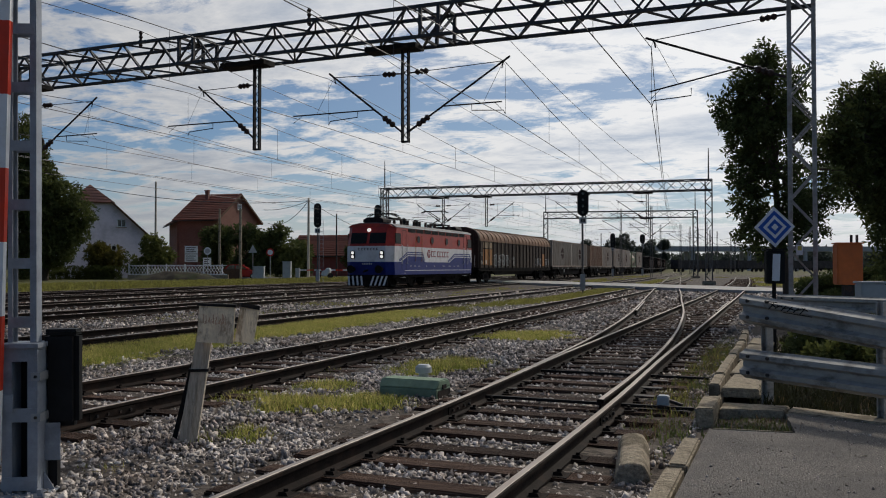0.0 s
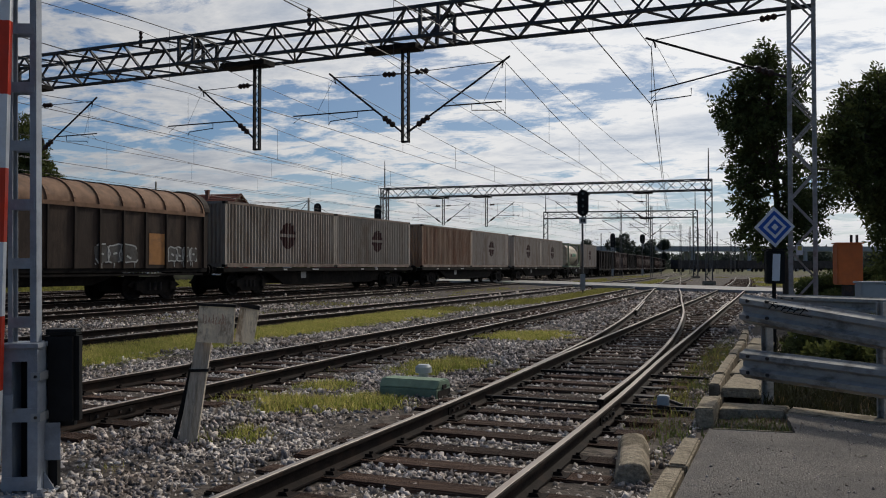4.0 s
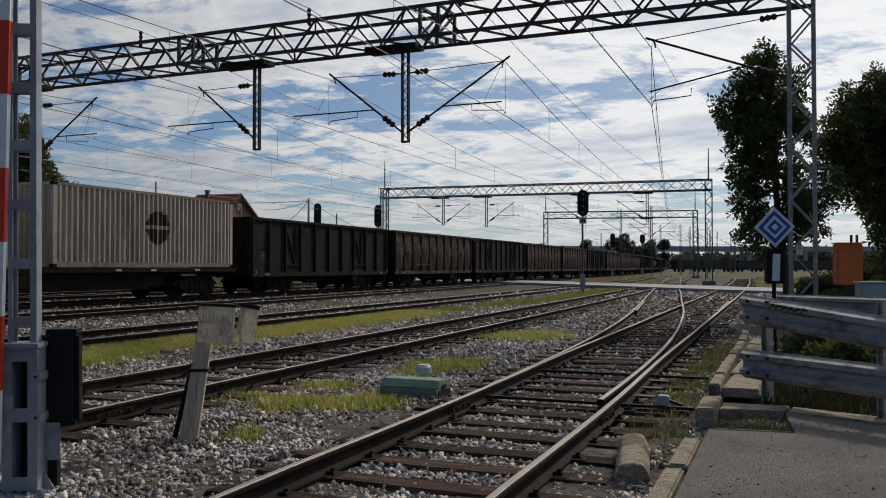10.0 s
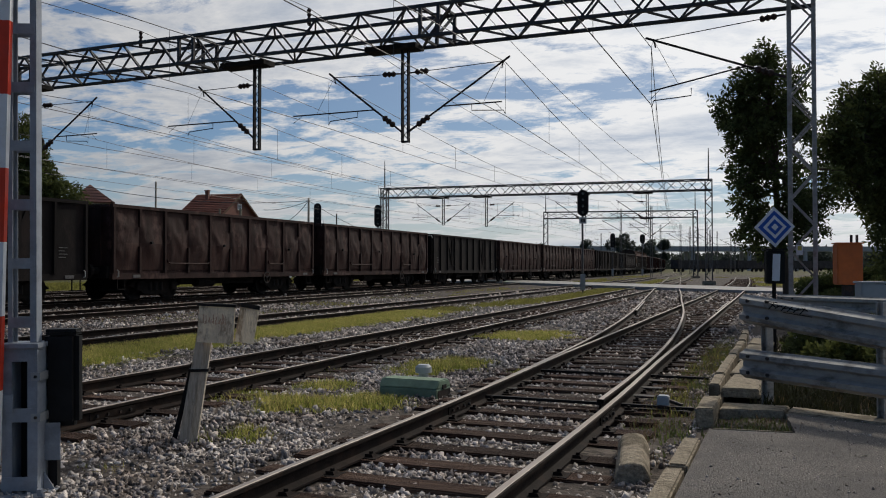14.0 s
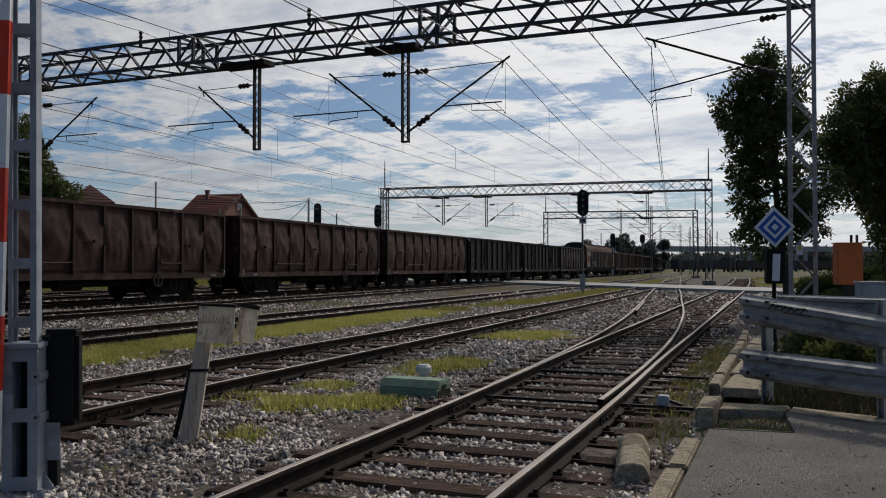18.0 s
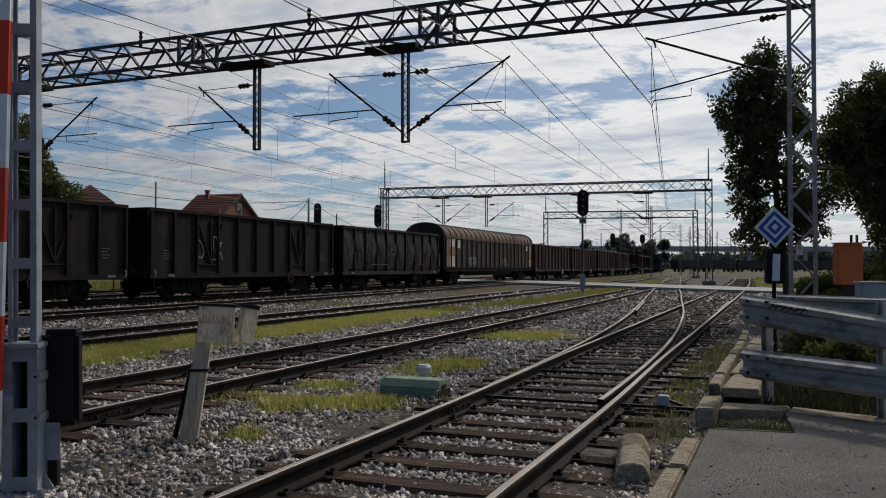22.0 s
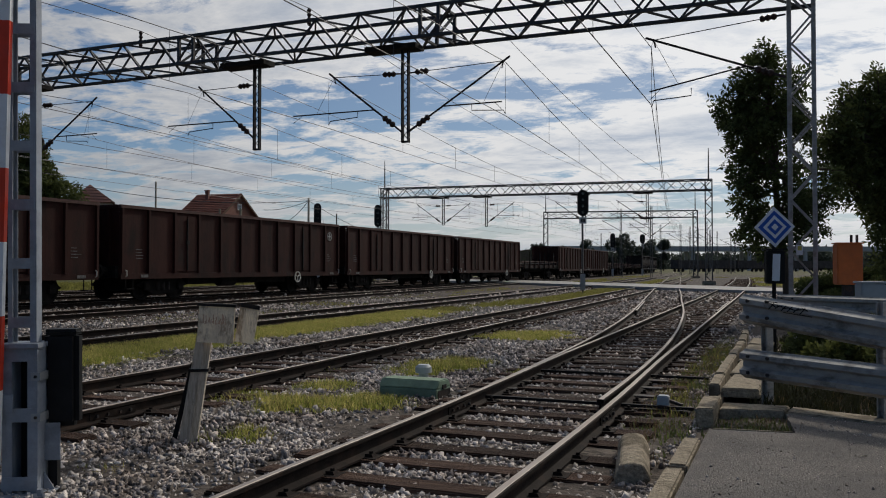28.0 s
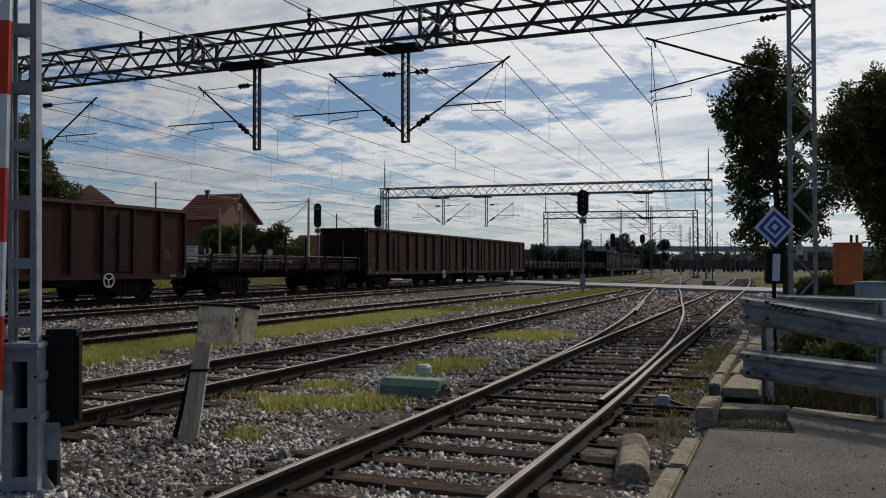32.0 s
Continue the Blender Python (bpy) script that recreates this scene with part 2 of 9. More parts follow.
def disc(bm, c, r, n, axis, t):
    """A round plate of thickness t."""
    poly = [(r * math.cos(2 * math.pi * k / n), r * math.sin(2 * math.pi * k / n)) for k in range(n)]
    i = "xyz".index(axis)
    o = [j for j in range(3) if j != i]
    extrude(bm, [(u + c[o[0]], w + c[o[1]]) for u, w in poly], axis, c[i] - t / 2, c[i] + t / 2)


def cloud_mesh(name, verts, faces, material):
    """One mesh from numpy arrays of vertices and equal-sided faces."""
    me = bpy.data.meshes.new(name)
    nv, nf, k = len(verts), len(faces), faces.shape[1]
    me.vertices.add(nv)
    me.vertices.foreach_set("co", np.asarray(verts, np.float32).ravel())
    me.loops.add(nf * k)
    me.loops.foreach_set("vertex_index", np.asarray(faces, np.int32).ravel())
    me.polygons.add(nf)
    me.polygons.foreach_set("loop_start", np.arange(0, nf * k, k, dtype=np.int32))
    me.update(calc_edges=True)
    me.validate()
    me.materials.append(M[material] if isinstance(material, str) else material)
    return me

# ---- the plan: x across the tracks, y along them, z over the nearest railhead ----
BEND = 1940.0                                  # all the tracks bend gently to the left


def bend(y):
    return -max(y - 1.5, 0) ** 2 / (2 * BEND) if y < 280 else -20.0 - (y - 280) * 0.1436


TRACKS = {   # centre line at y = 0, lean per metre, railhead height
    "near": (-2.38, 0.012, 0.0), "second": (-6.77, 0.036, 0.0), "third": (-12.37, 0.022, 0.05),
    "fourth": (-17.6, 0.0394, 0.12), "train": (-22.5, 0.0, 0.18), "sixth": (-27.4, 0.0, 0.2), "seventh": (-32.0, 0.0, 0.2)}


def track_x(k, y):
    x0, a, z = TRACKS[k]
    return x0 - a * max(y, 0) + bend(y)


def ground_z(x, y):
    """Height of the bare ground: ballast a hand below the railheads, a low bank beyond the last track."""
    z = -0.17
    if x < -9:
        z += min((-9 - x) / 14, 1.0) * 0.2
    if x < -35:
        z += min((-35 - x) / 4, 1.0) * 0.12
    if x > -1.0:
        z += min((x + 1.0) / 0.6, 1) * 0.05
    return z


def axis_steps(parts):
    out = []
    for a, b, st in parts:
        n = max(1, round((b - a) / st))
        out += [a + (b - a) * i / n for i in range(n)]
    return out + [parts[-1][1]]


def make_ground():
    xs = axis_steps([(-3000, -600, 300), (-600, -120, 40), (-120, -40, 5), (-40, -12, 0.8), (-12, 3, 0.25), (3, 20, 2), (20, 120, 12), (120, 3000, 300)])
    ys = axis_steps([(-400, -20, 40), (-20, 2, 2), (2, 16, 0.25), (16, 60, 0.8), (60, 140, 4), (140, 400, 20), (400, 4000, 300)])
    xs, ys = np.array(xs), np.array(ys)
    vs = []
    for y in ys:
        for x in xs:
            r = 0.035 if -14 < x < 2 and y < 40 else 0.02
            vs.append((x, y, ground_z(x, y) + r * noise.noise((x * 0.9, y * 0.9, 0)) + 0.5 * r * noise.noise((x * 2.7, y * 2.7, 4))))
    n = len(xs)
    q = np.array([(j * n + i, j * n + i + 1, (j + 1) * n + i + 1, (j + 1) * n + i) for j in range(len(ys) - 1) for i in range(n - 1)])
    ob = new("ground", cloud_mesh("ground", np.array(vs), q, M["ground"]))
    ob.data.shade_smooth()
    tagged(ob, "grey ballast gravel with patches of yellow-green grass and bare earth", "ground", kind="structure")


def ground_material():
    m = mat("ground", (0.07, 0.054, 0.043), 0.95, 0, 0.4, 18, (0.125, 0.1, 0.078), 0.8, 0.55, 0.9, 28)
    t = m.node_tree
    b = t.nodes["Principled BSDF"]
    old = b.inputs["Base Color"].links[0].from_socket
    tc = t.nodes.new("ShaderNodeTexCoord")
    v = t.nodes.new("ShaderNodeTexVoronoi")
    v.inputs["Scale"].default_value = 17
    t.links.new(tc.outputs["Object"], v.inputs["Vector"])
    hs = t.nodes.new("ShaderNodeHueSaturation")
    hs.inputs["Saturation"].default_value = 0.9
    rnd = t.nodes.new("ShaderNodeSeparateColor")
    t.links.new(v.outputs["Color"], rnd.inputs[0])
    mr = t.nodes.new("ShaderNodeMapRange")
    mr.inputs["To Min"].default_value, mr.inputs["To Max"].default_value = 0.45, 1.5
    t.links.new(rnd.outputs[0], mr.inputs["Value"])
    t.links.new(mr.outputs[0], hs.inputs["Value"])
    t.links.new(old, hs.inputs["Color"])
    # far away the sheet is meadow
    sx = t.nodes.new("ShaderNodeSeparateXYZ")
    t.links.new(tc.outputs["Object"], sx.inputs[0])
    far = t.nodes.new("ShaderNodeMapRange")
    far.inputs["From Min"].default_value, far.inputs["From Max"].default_value = -34.5, -37
    t.links.new(sx.outputs["X"], far.inputs["Value"])
    nz = t.nodes.new("ShaderNodeTexNoise")
    nz.inputs["Scale"].default_value, nz.inputs["Detail"].default_value = 0.8, 8
    t.links.new(tc.outputs["Object"], nz.inputs["Vector"])
    gr = t.nodes.new("ShaderNodeValToRGB")
    gr.color_ramp.elements[0].color, gr.color_ramp.elements[1].color = (0.05, 0.055, 0.018, 1), (0.13, 0.12, 0.04, 1)
    t.links.new(nz.outputs["Fac"], gr.inputs[0])
    mx = t.nodes.new("ShaderNodeMix")
    mx.data_type = "RGBA"
    t.links.new(far.outputs[0], mx.inputs["Factor"])
    t.links.new(hs.outputs[0], mx.inputs[6])
    t.links.new(gr.outputs[0], mx.inputs[7])
    # sward between the second and third track and, broken, elsewhere
    def nm(op, a, c=0.0):
        n = t.nodes.new("ShaderNodeMath")
        n.operation = op
        for i, v in enumerate((a, c)):
            if isinstance(v, (int, float)):
                n.inputs[i].default_value = v
            else:
                t.links.new(v, n.inputs[i])
        return n.outputs[0]
    X, Y = sx.outputs["X"], sx.outputs["Y"]
    u = nm("ADD", nm("ADD", X, nm("MULTIPLY", Y, 0.018)), nm("DIVIDE", nm("MULTIPLY", Y, Y), 2 * BEND))
    patch = nm("SUBTRACT", nz.outputs["Fac"], 0.5)
    strip = nm("SUBTRACT", nm("ADD", 1.25, nm("MULTIPLY", patch, 3.0)), nm("ABSOLUTE", nm("ADD", u, 9.95)))
    away = nm("MULTIPLY", nm("ADD", nm("MULTIPLY", nm("SUBTRACT", Y, 130), 0.02), nm("MULTIPLY", patch, 5.0)), 0.5)
    msk = nm("MINIMUM", nm("MAXIMUM", nm("MAXIMUM", strip, away), 0.0), 0.85)
    mg = t.nodes.new("ShaderNodeMix")
    mg.data_type = "RGBA"
    t.links.new(msk, mg.inputs["Factor"])
    t.links.new(mx.outputs[2], mg.inputs[6])
    t.links.new(gr.outputs[0], mg.inputs[7])
    t.links.new(mg.outputs[2], b.inputs["Base Color"])
    return m


M["ground"] = ground_material()
make_ground()

# ---- tracks ----
RAIL = [(-0.065, -0.15), (0.065, -0.15), (0.065, -0.135), (0.012, -0.115), (0.012, -0.045), (0.036, -0.03), (0.036, -0.007), (0.028, -0.002), (-0.028, -0.002), (-0.036, -0.007), (-0.036, -0.03), (-0.012, -0.045), (-0.012, -0.115), (-0.065, -0.135)]
HEAD = [(-0.025, -0.002), (0.025, -0.002), (0.021, 0.001), (-0.021, 0.001)]


def rail(parent, pts, polish):
    bm = B()
    sweep(bm, RAIL, pts)
    r = part("rail", fix(bm), "rail_side", parent)
    bm = B()
    sweep(bm, HEAD, pts)
    part("running_surface", fix(bm), polish, r, "worn steel top of the rail")
    return r


def ribbon(f, y0, y1, off, z):
    """Points of a rail beside the centre line f."""
    ys = axis_steps([(y0, min(y1, 40), 1.0)] + ([(40, min(y1, 130), 3.0)] if y1 > 40 else []) + ([(130, y1, 12.0)] if y1 > 130 else []))
    out = []
    for y in ys:
        d = Vector((f(y + 0.3) - f(y - 0.3), 0.6, 0)).normalized()
        out.append((f(y) + d.y * off, y - d.x * off, z))
    return out


def sleeper_mesh():
    bm = B()
    cbox(bm, -1.25, 1.25, -0.12, 0.12, -0.26, -0.135, 0.012)
    me = bpy.data.meshes.new("sleeper")
    bm.to_mesh(me)
    bm.free()
    me.materials.append(M["sleeper"])
    return me


SLEEPER = sleeper_mesh()


def lay_sleepers(track, f, z, y0, y1, step, singly, length=lambda y: (0, 1.0)):
    """Sleepers on the centre line f; those nearer than `singly` are pieces of their own."""
    rng = random.Random(int(abs(f(5)) * 100))
    y = y0
    bm = B()
    base = B()
    base.from_mesh(SLEEPER)
    while y < y1:
        a = math.atan2(-(f(y + 0.5) - f(y - 0.5)), 1.0)
        sh, sc = length(y)
        m = Matrix.Translation((f(y) + sh + rng.uniform(-0.04, 0.04), y, z + rng.uniform(-0.012, 0.004))) @ Matrix.Rotation(a + rng.uniform(-0.02, 0.02), 4, "Z") @ Matrix.Diagonal((sc, rng.uniform(0.9, 1.08), 1, 1))
        if y < singly:
            o = new("sleeper", SLEEPER)
            o.parent = track
            o.matrix_basis = m
            if 3 < y < 22:
                fasten(track, f, z, y, a)
        else:
            join(bm, base, m)
        y += step * rng.uniform(0.94, 1.06)
    base.free()
    if len(bm.verts):
        o = part("sleepers", bm, "sleeper", track)
        tagged(o, kind="stuff")
    else:
        bm.free()


FASTENING = []


def fastening_mesh():
    """A ribbed base plate with two bolted clips, for one rail seat."""
    bm = B()
    box(bm, -0.17, 0.17, -0.08, 0.08, -0.152, -0.134)
    for sx in (-1, 1):
        hexa(bm, [(sx * 0.1 - 0.035, -0.035, -0.134), (sx * 0.1 + 0.035, -0.035, -0.134), (sx * 0.1 + 0.035, 0.035, -0.134), (sx * 0.1 - 0.035, 0.035, -0.134),
                  (sx * 0.09 - 0.03, -0.03, -0.112), (sx * 0.09 + 0.03, -0.03, -0.112), (sx * 0.09 + 0.03, 0.03, -0.112), (sx * 0.09 - 0.03, 0.03, -0.112)])
        tube(bm, [(sx * 0.1, 0, -0.112), (sx * 0.1, 0, -0.092)], 0.018, 6)
    me = bpy.data.meshes.new("rail_fastening")
    bm.to_mesh(me)
    bm.free()
    me.materials.append(M["rail_side"])
    return me


def fasten(track, f, z, y, a):
    """Fastenings of both rails on the sleeper at y."""
    if not FASTENING:
        FASTENING.append(fastening_mesh())
    for off in (-0.7525, 0.7525):
        o = new("rail_fastening", FASTENING[0])
        o.parent = track
        o.matrix_basis = Matrix.Translation((f(y) + off, y, z)) @ Matrix.Rotation(a, 4, "Z")


def make_track(k, label, y0, y1, singly, polish):
    z = TRACKS[k][2]
    t = empty("track", label, "railway track", kind="structure")
    f = lambda y: track_x(k, y)
    for off in (-0.7525, 0.7525):
        rail(t, ribbon(f, y0, y1, off, z), polish)
    lay_sleepers(t, f, z, y0, min(y1, 90), 0.62, singly)
    return t


make_track("second", "rusty-sided railway track with dark wooden sleepers in grey ballast", -6, 400, 26, "rail_rust")
make_track("third", "railway track on wooden sleepers beside a grass strip", -6, 400, 0, "rail_rust")
make_track("fourth", "railway track with worn shiny rails in gravel", -10, 86, 0, "rail_head")
make_track("train", "main railway track with polished rails under the goods train", -40, 700, 0, "rail_head")
make_track("sixth", "railway track behind the goods train", -10, 400, 0, "rail_rust")
make_track("seventh", "outermost railway track beside the grass bank", -10, 400, 0, "rail_rust")


def lerp_table(tab, y):
    ys, vs = zip(*tab)
    return float(np.interp(y, ys, vs))


# the near track is a turnout set straight: the left stock rail swings off to the left, the blade to the right stands open
SWAY = [(8, -0.02), (10, -0.07), (13, -0.16), (18, -0.21), (24, -0.28), (32, -0.33), (60, -0.33)]
SWING_LEFT = [(9.0, -0.8), (11, -0.9), (13.4, -0.985), (16.6, -1.17), (20.6, -1.47), (26, -1.97), (32, -2.62), (37, -3.17), (42, -3.68), (59, -5.4), (84, -7.35), (125, -10.1)]
SWING_RIGHT = [(8.6, 0.57), (10.4, 0.55), (12.6, 0.5), (15.8, 0.36), (18.5, 0.18), (21.2, -0.03), (26.7, -0.52), (32, -1.1), (37, -1.65), (42.3, -2.16), (59, -3.88), (84, -5.84), (125, -8.6)]


def eased(tab, y):
    return sum(lerp_table(tab, y + d) for d in (-1.5, -0.75, 0, 0.75, 1.5)) / 5


def near_x(y):
    return track_x("near", y) + (eased(SWAY, y) if y > 4 else 0.0)


def div_x(y):
    return track_x("near", y) + (eased(SWING_LEFT, y) + eased(SWING_RIGHT, y)) / 2


def make_turnout():
    t = empty("turnout", "near railway turnout with polished rails on dark wooden sleepers", "railway track", kind="structure")
    for off in (-0.7525, 0.7525):
        rail(t, ribbon(near_x, -8, 120, off, 0.0), "rail_head")
    for tab, y0 in ((SWING_LEFT, 9.3), (SWING_RIGHT, 8.7)):
        rail(t, ribbon(lambda y: track_x("near", y) + eased(tab, y), y0, 125, 0.0, -0.004), "rail_head")
    # wing and check rails at the crossing nose
    for y0, y1, f, off in ((27.5, 35.5, near_x, 0.67), (27.0, 35.0, div_x, -0.67)):
        rail(t, ribbon(f, y0, y1, off, -0.002), "rail_rust")

    def reach(y):
        w = near_x(y) - div_x(y) if y > 10 else 0.0
        return (-w / 2, 1 + w / 2.5)
    lay_sleepers(t, near_x, 0.0, -3, 34, 0.6, 30, reach)
    lay_sleepers(t, near_x, 0.0, 34, 110, 0.62, 0)
    lay_sleepers(t, div_x, 0.0, 34.3, 115, 0.62, 0)


make_turnout()

# ---- the level crossing far down the tracks and the asphalt by the camera ----
def make_road():
    bm = B()
    mid = [(14, 42.5), (-2, 55), (-13, 62.5), (-24, 69), (-40, 75), (-75, 84)]
    pts = [Vector((x, y, lerp_table([(-40, 0.22), (-22, 0.19), (-4, 0.015), (20, 0.0)], x))) for x, y in mid]
    sweep(bm, [(-3.0, -0.3), (3.0, -0.3), (3.0, 0.0), (-3.0, 0.0)], pts)
    o = part("road", fix(bm), "road_pale")
    tagged(o, "pale worn road that crosses the tracks", "road", kind="structure")


make_road()
# ---- overhead line: portals, drop posts, cantilevers, wires ----
BZ0, BZ1, BD = 7.86, 8.72, 1.2                 # beam: lower and upper chords, depth


def lattice(parent, p, q, wx, wy, panel, leg, brace, material="mast", name="brace"):
    """An upright lattice of four legs from p up to q, square to the axes, each side laced; bricks of bars joined by side."""
    h = q[2] - p[2]
    n = max(2, round(h / panel))
    for sx in (-1, 1):
        for sy in (-1, 1):
            bm = B()
            bar(bm, (p[0] + sx * wx / 2, p[1] + sy * wy / 2, p[2]), (q[0] + sx * wx / 2, q[1] + sy * wy / 2, q[2]), leg)
            part("leg", bm, material, parent)
    for i in range(n):
        a, b = p[2] + h * i / n, p[2] + h * (i + 1) / n
        s = 1 if i % 2 else -1
        bm = B()
        for sy in (-1, 1):
            bar(bm, (p[0] - s * wx / 2, p[1] + sy * wy / 2, a), (p[0] + s * wx / 2, p[1] + sy * wy / 2, b), brace, 0.02, up=(0, 1, 0))
        for sx in (-1, 1):
            bar(bm, (p[0] + sx * wx / 2, p[1] - s * wy / 2, a), (p[0] + sx * wx / 2, p[1] + s * wy / 2, b), 0.02, brace, up=(1, 0, 0))
        part(name, bm, material, parent)


def make_portal(at, span, z0, posts, panel, label, splices=(), spike=0.0, steel="mast"):
    """A portal along its own x axis from 0 to span; posts hang at the given x."""
    g = empty("catenary_portal", label, "gantry", at=at)
    a, b = BZ0, BZ1
    for y in (-BD / 2, BD / 2):
        for z in (a, b):
            bm = B()
            bar(bm, (-0.3, y, z), (span + 0.3, y, z), 0.1, 0.09)
            part("chord", bm, "truss", g)
    n = round(span / panel)
    for i in range(n):
        u, v = span * i / n, span * (i + 1) / n
        s = i % 2
        segs = [((u, -BD / 2, (a, b)[s]), (v, -BD / 2, (b, a)[s])), ((u, BD / 2, (b, a)[s]), (v, BD / 2, (a, b)[s])),
                ((u, (-BD / 2, BD / 2)[s], a), (v, (BD / 2, -BD / 2)[s], a)), ((u, (BD / 2, -BD / 2)[s], b), (v, (-BD / 2, BD / 2)[s], b))]
        for p, q in segs:
            bm = B()
            bar(bm, p, q, 0.055, 0.05)
            part("brace", bm, "truss", g)
    for x in splices:
        for dx in (-0.28, 0.28):
            bm = B()
            for y in (-BD / 2, BD / 2):
                bar(bm, (x + dx, y, a), (x + dx, y, b), 0.09)
            bar(bm, (x + dx, -BD / 2, a), (x + dx, BD / 2, a), 0.07)
            bar(bm, (x + dx, -BD / 2, b), (x + dx, BD / 2, b), 0.07)
            bar(bm, (x + dx, -BD / 2, a), (x + dx, BD / 2, b), 0.06)
            part("splice_frame", bm, "truss", g)
    for x in (0, span):
        lattice(g, (x, 0, z0), (x, 0, b), 0.55, 0.6, 0.62, 0.1, 0.045, steel)
        bm = B()
        cbox(bm, x - 0.55, x + 0.55, -0.55, 0.55, z0 - 0.4, z0 + 0.18, 0.03)
        part("foundation", bm, "concrete", g)
        if spike:
            bm = B()
            tube(bm, [(x, 0, b), (x, 0, b + spike * 0.4), (x, 0, b + spike)], [0.07, 0.06, 0.03], 8)
            part("spike", bm, "mast", g)
    for x, bot in posts:
        bm = B()
        box(bm, x - 1.2, x + 0.45, -0.3, 0.3, a - 0.19, a - 0.047)
        part("hanger_plate", bm, "dark_iron", g)
        for s in (-0.095, 0.095):
            bm = B()
            box(bm, x + s - 0.025, x + s + 0.025, -0.06, 0.06, bot, a - 0.191)
            part("drop_channel", bm, "dark_iron", g)
        bm = B()
        h, k = bot + 0.1, 0
        while h < a - 0.35:
            s = 1 if k % 2 else -1
            bar(bm, (x - s * 0.07, 0.05, h), (x + s * 0.07, 0.05, h + 0.13), 0.022, 0.012, up=(0, 1, 0))
            h, k = h + 0.13, k + 1
        box(bm, x - 0.069, x + 0.069, -0.055, 0.055, bot, bot + 0.05)
        part("drop_lacing", bm, "dark_iron", g)
    return g


def insulator(bm, p, q, r=0.075, n=6):
    """A ribbed insulator from p to q."""
    p, q = Vector(p), Vector(q)
    pts, rs = [], []
    for i in range(n * 2 + 1):
        pts.append(p.lerp(q, i / (n * 2)))
        rs.append(r if i % 2 else r * 0.55)
    tube(bm, pts, rs, 10)


def cantilever(y, post, base_z, tip, tie_z, reg, contact, label="dark steel cantilever with brown insulators holding the wires"):
    """Strut from the post up to its tip (x, z), top tie, registration tube (end x, z) and steady arm down to the contact wire (x, z)."""
    c = empty("cantilever", label, "cantilever", "cantilevers of the overhead line")
    P, T = Vector((post, y, base_z)), Vector((tip[0], y, tip[1]))
    d = (T - P).normalized()
    bm = B()
    bar(bm, P, P + d * 0.3, 0.05)
    insulator(bm, P + d * 0.3, P + d * 0.75, 0.1, 3)
    part("strut_insulator", bm, "porcelain", c)
    bm = B()
    tube(bm, [P + d * 0.75, T + d * 0.1], 0.03, 8)
    part("strut", bm, "dark_iron", c)
    s = 1 if tip[0] > post else -1
    E, H = Vector((post, y, tie_z)), T - d * 0.12
    e = (H - E).normalized()
    bm = B()
    bar(bm, E, E + e * 0.2, 0.04)
    insulator(bm, E + e * 0.2, E + e * 0.6, 0.09, 3)
    part("tie_insulator", bm, "porcelain", c)
    bm = B()
    tube(bm, [E + e * 0.6, H], 0.012, 6)
    part("tie_rod", bm, "dark_iron", c)
    # registration tube starts on the strut at its height
    k = (reg[1] - P.z) / (T.z - P.z) if abs(T.z - P.z) > 0.2 else 0.3
    k = min(max(k, 0.28), 0.9)
    R0, R1 = P.lerp(T, k), Vector((reg[0], y, reg[1]))
    bm = B()
    tube(bm, [R0, R1], 0.02, 8)
    part("registration_tube", bm, "dark_iron", c)
    C = Vector((contact[0], y, contact[1]))
    s2 = 1 if R0.x > R1.x else -1
    A = Vector((contact[0] + s2 * 1.0, y, reg[1] - 0.18))
    bm = B()
    tube(bm, [A + Vector((0, 0, 0.2)), A, Vector((C.x + s2 * 0.06, y, reg[1] - 0.24)), C], 0.014, 6)
    part("steady_arm", bm, "dark_iron", c)
    bm = B()
    tube(bm, [R1.lerp(R0, 0.12), Vector((R1.x, y, reg[1] - 0.22))], 0.008, 5)
    tube(bm, [T - d * 0.12, T - d * 0.12 + Vector((-s * 0.05, 0, -0.2))], 0.02, 6)
    part("clamp", bm, "dark_iron", c)
    bm = B()
    tube(bm, [T - d * 0.12, R1.lerp(R0, 0.3) + Vector((0, 0, 0.04))], 0.006, 4)
    tube(bm, [T - d * 0.12, Vector((C.x, y, T.z - 0.2)), C], 0.005, 4)
    part("stay_wire", bm, "wire", c)
    return c


GY = 22.6
make_portal(pose(-36.4, GY, 0), 36.35, -0.2, [(36.4 - 10.72, 4.97), (36.4 - 15.9, 5.02), (36.4 - 25.3, 5.0)], 0.74,
            "long grey steel lattice catenary portal across all tracks", splices=(36.4 - 9.7, 36.4 - 18.2, 36.4 - 26.6), steel="pale_mast")
A2, B2 = Vector((-36.6, 72.6, 0)), Vector((-7.5, 75.6, 0))
d2 = (B2 - A2)
make_portal(Matrix.Translation(A2) @ Matrix.Rotation(math.atan2(d2.y, d2.x), 4, "Z"), d2.length, 0.0,
            [(5.8, 5.2), (9.9, 5.0), (18.8, 5.2), (24.2, 5.2)], 0.85, "second grey lattice catenary portal beyond the level crossing", spike=2.7)
A3, B3 = Vector((-32.2, 112, 0)), Vector((-13.2, 116, 0))
d3 = (B3 - A3)
make_portal(Matrix.Translation(A3) @ Matrix.Rotation(math.atan2(d3.y, d3.x), 4, "Z"), d3.length, 0.0,
            [(13.6, 5.2)], 1.6, "distant lattice catenary portal", spike=2.7)

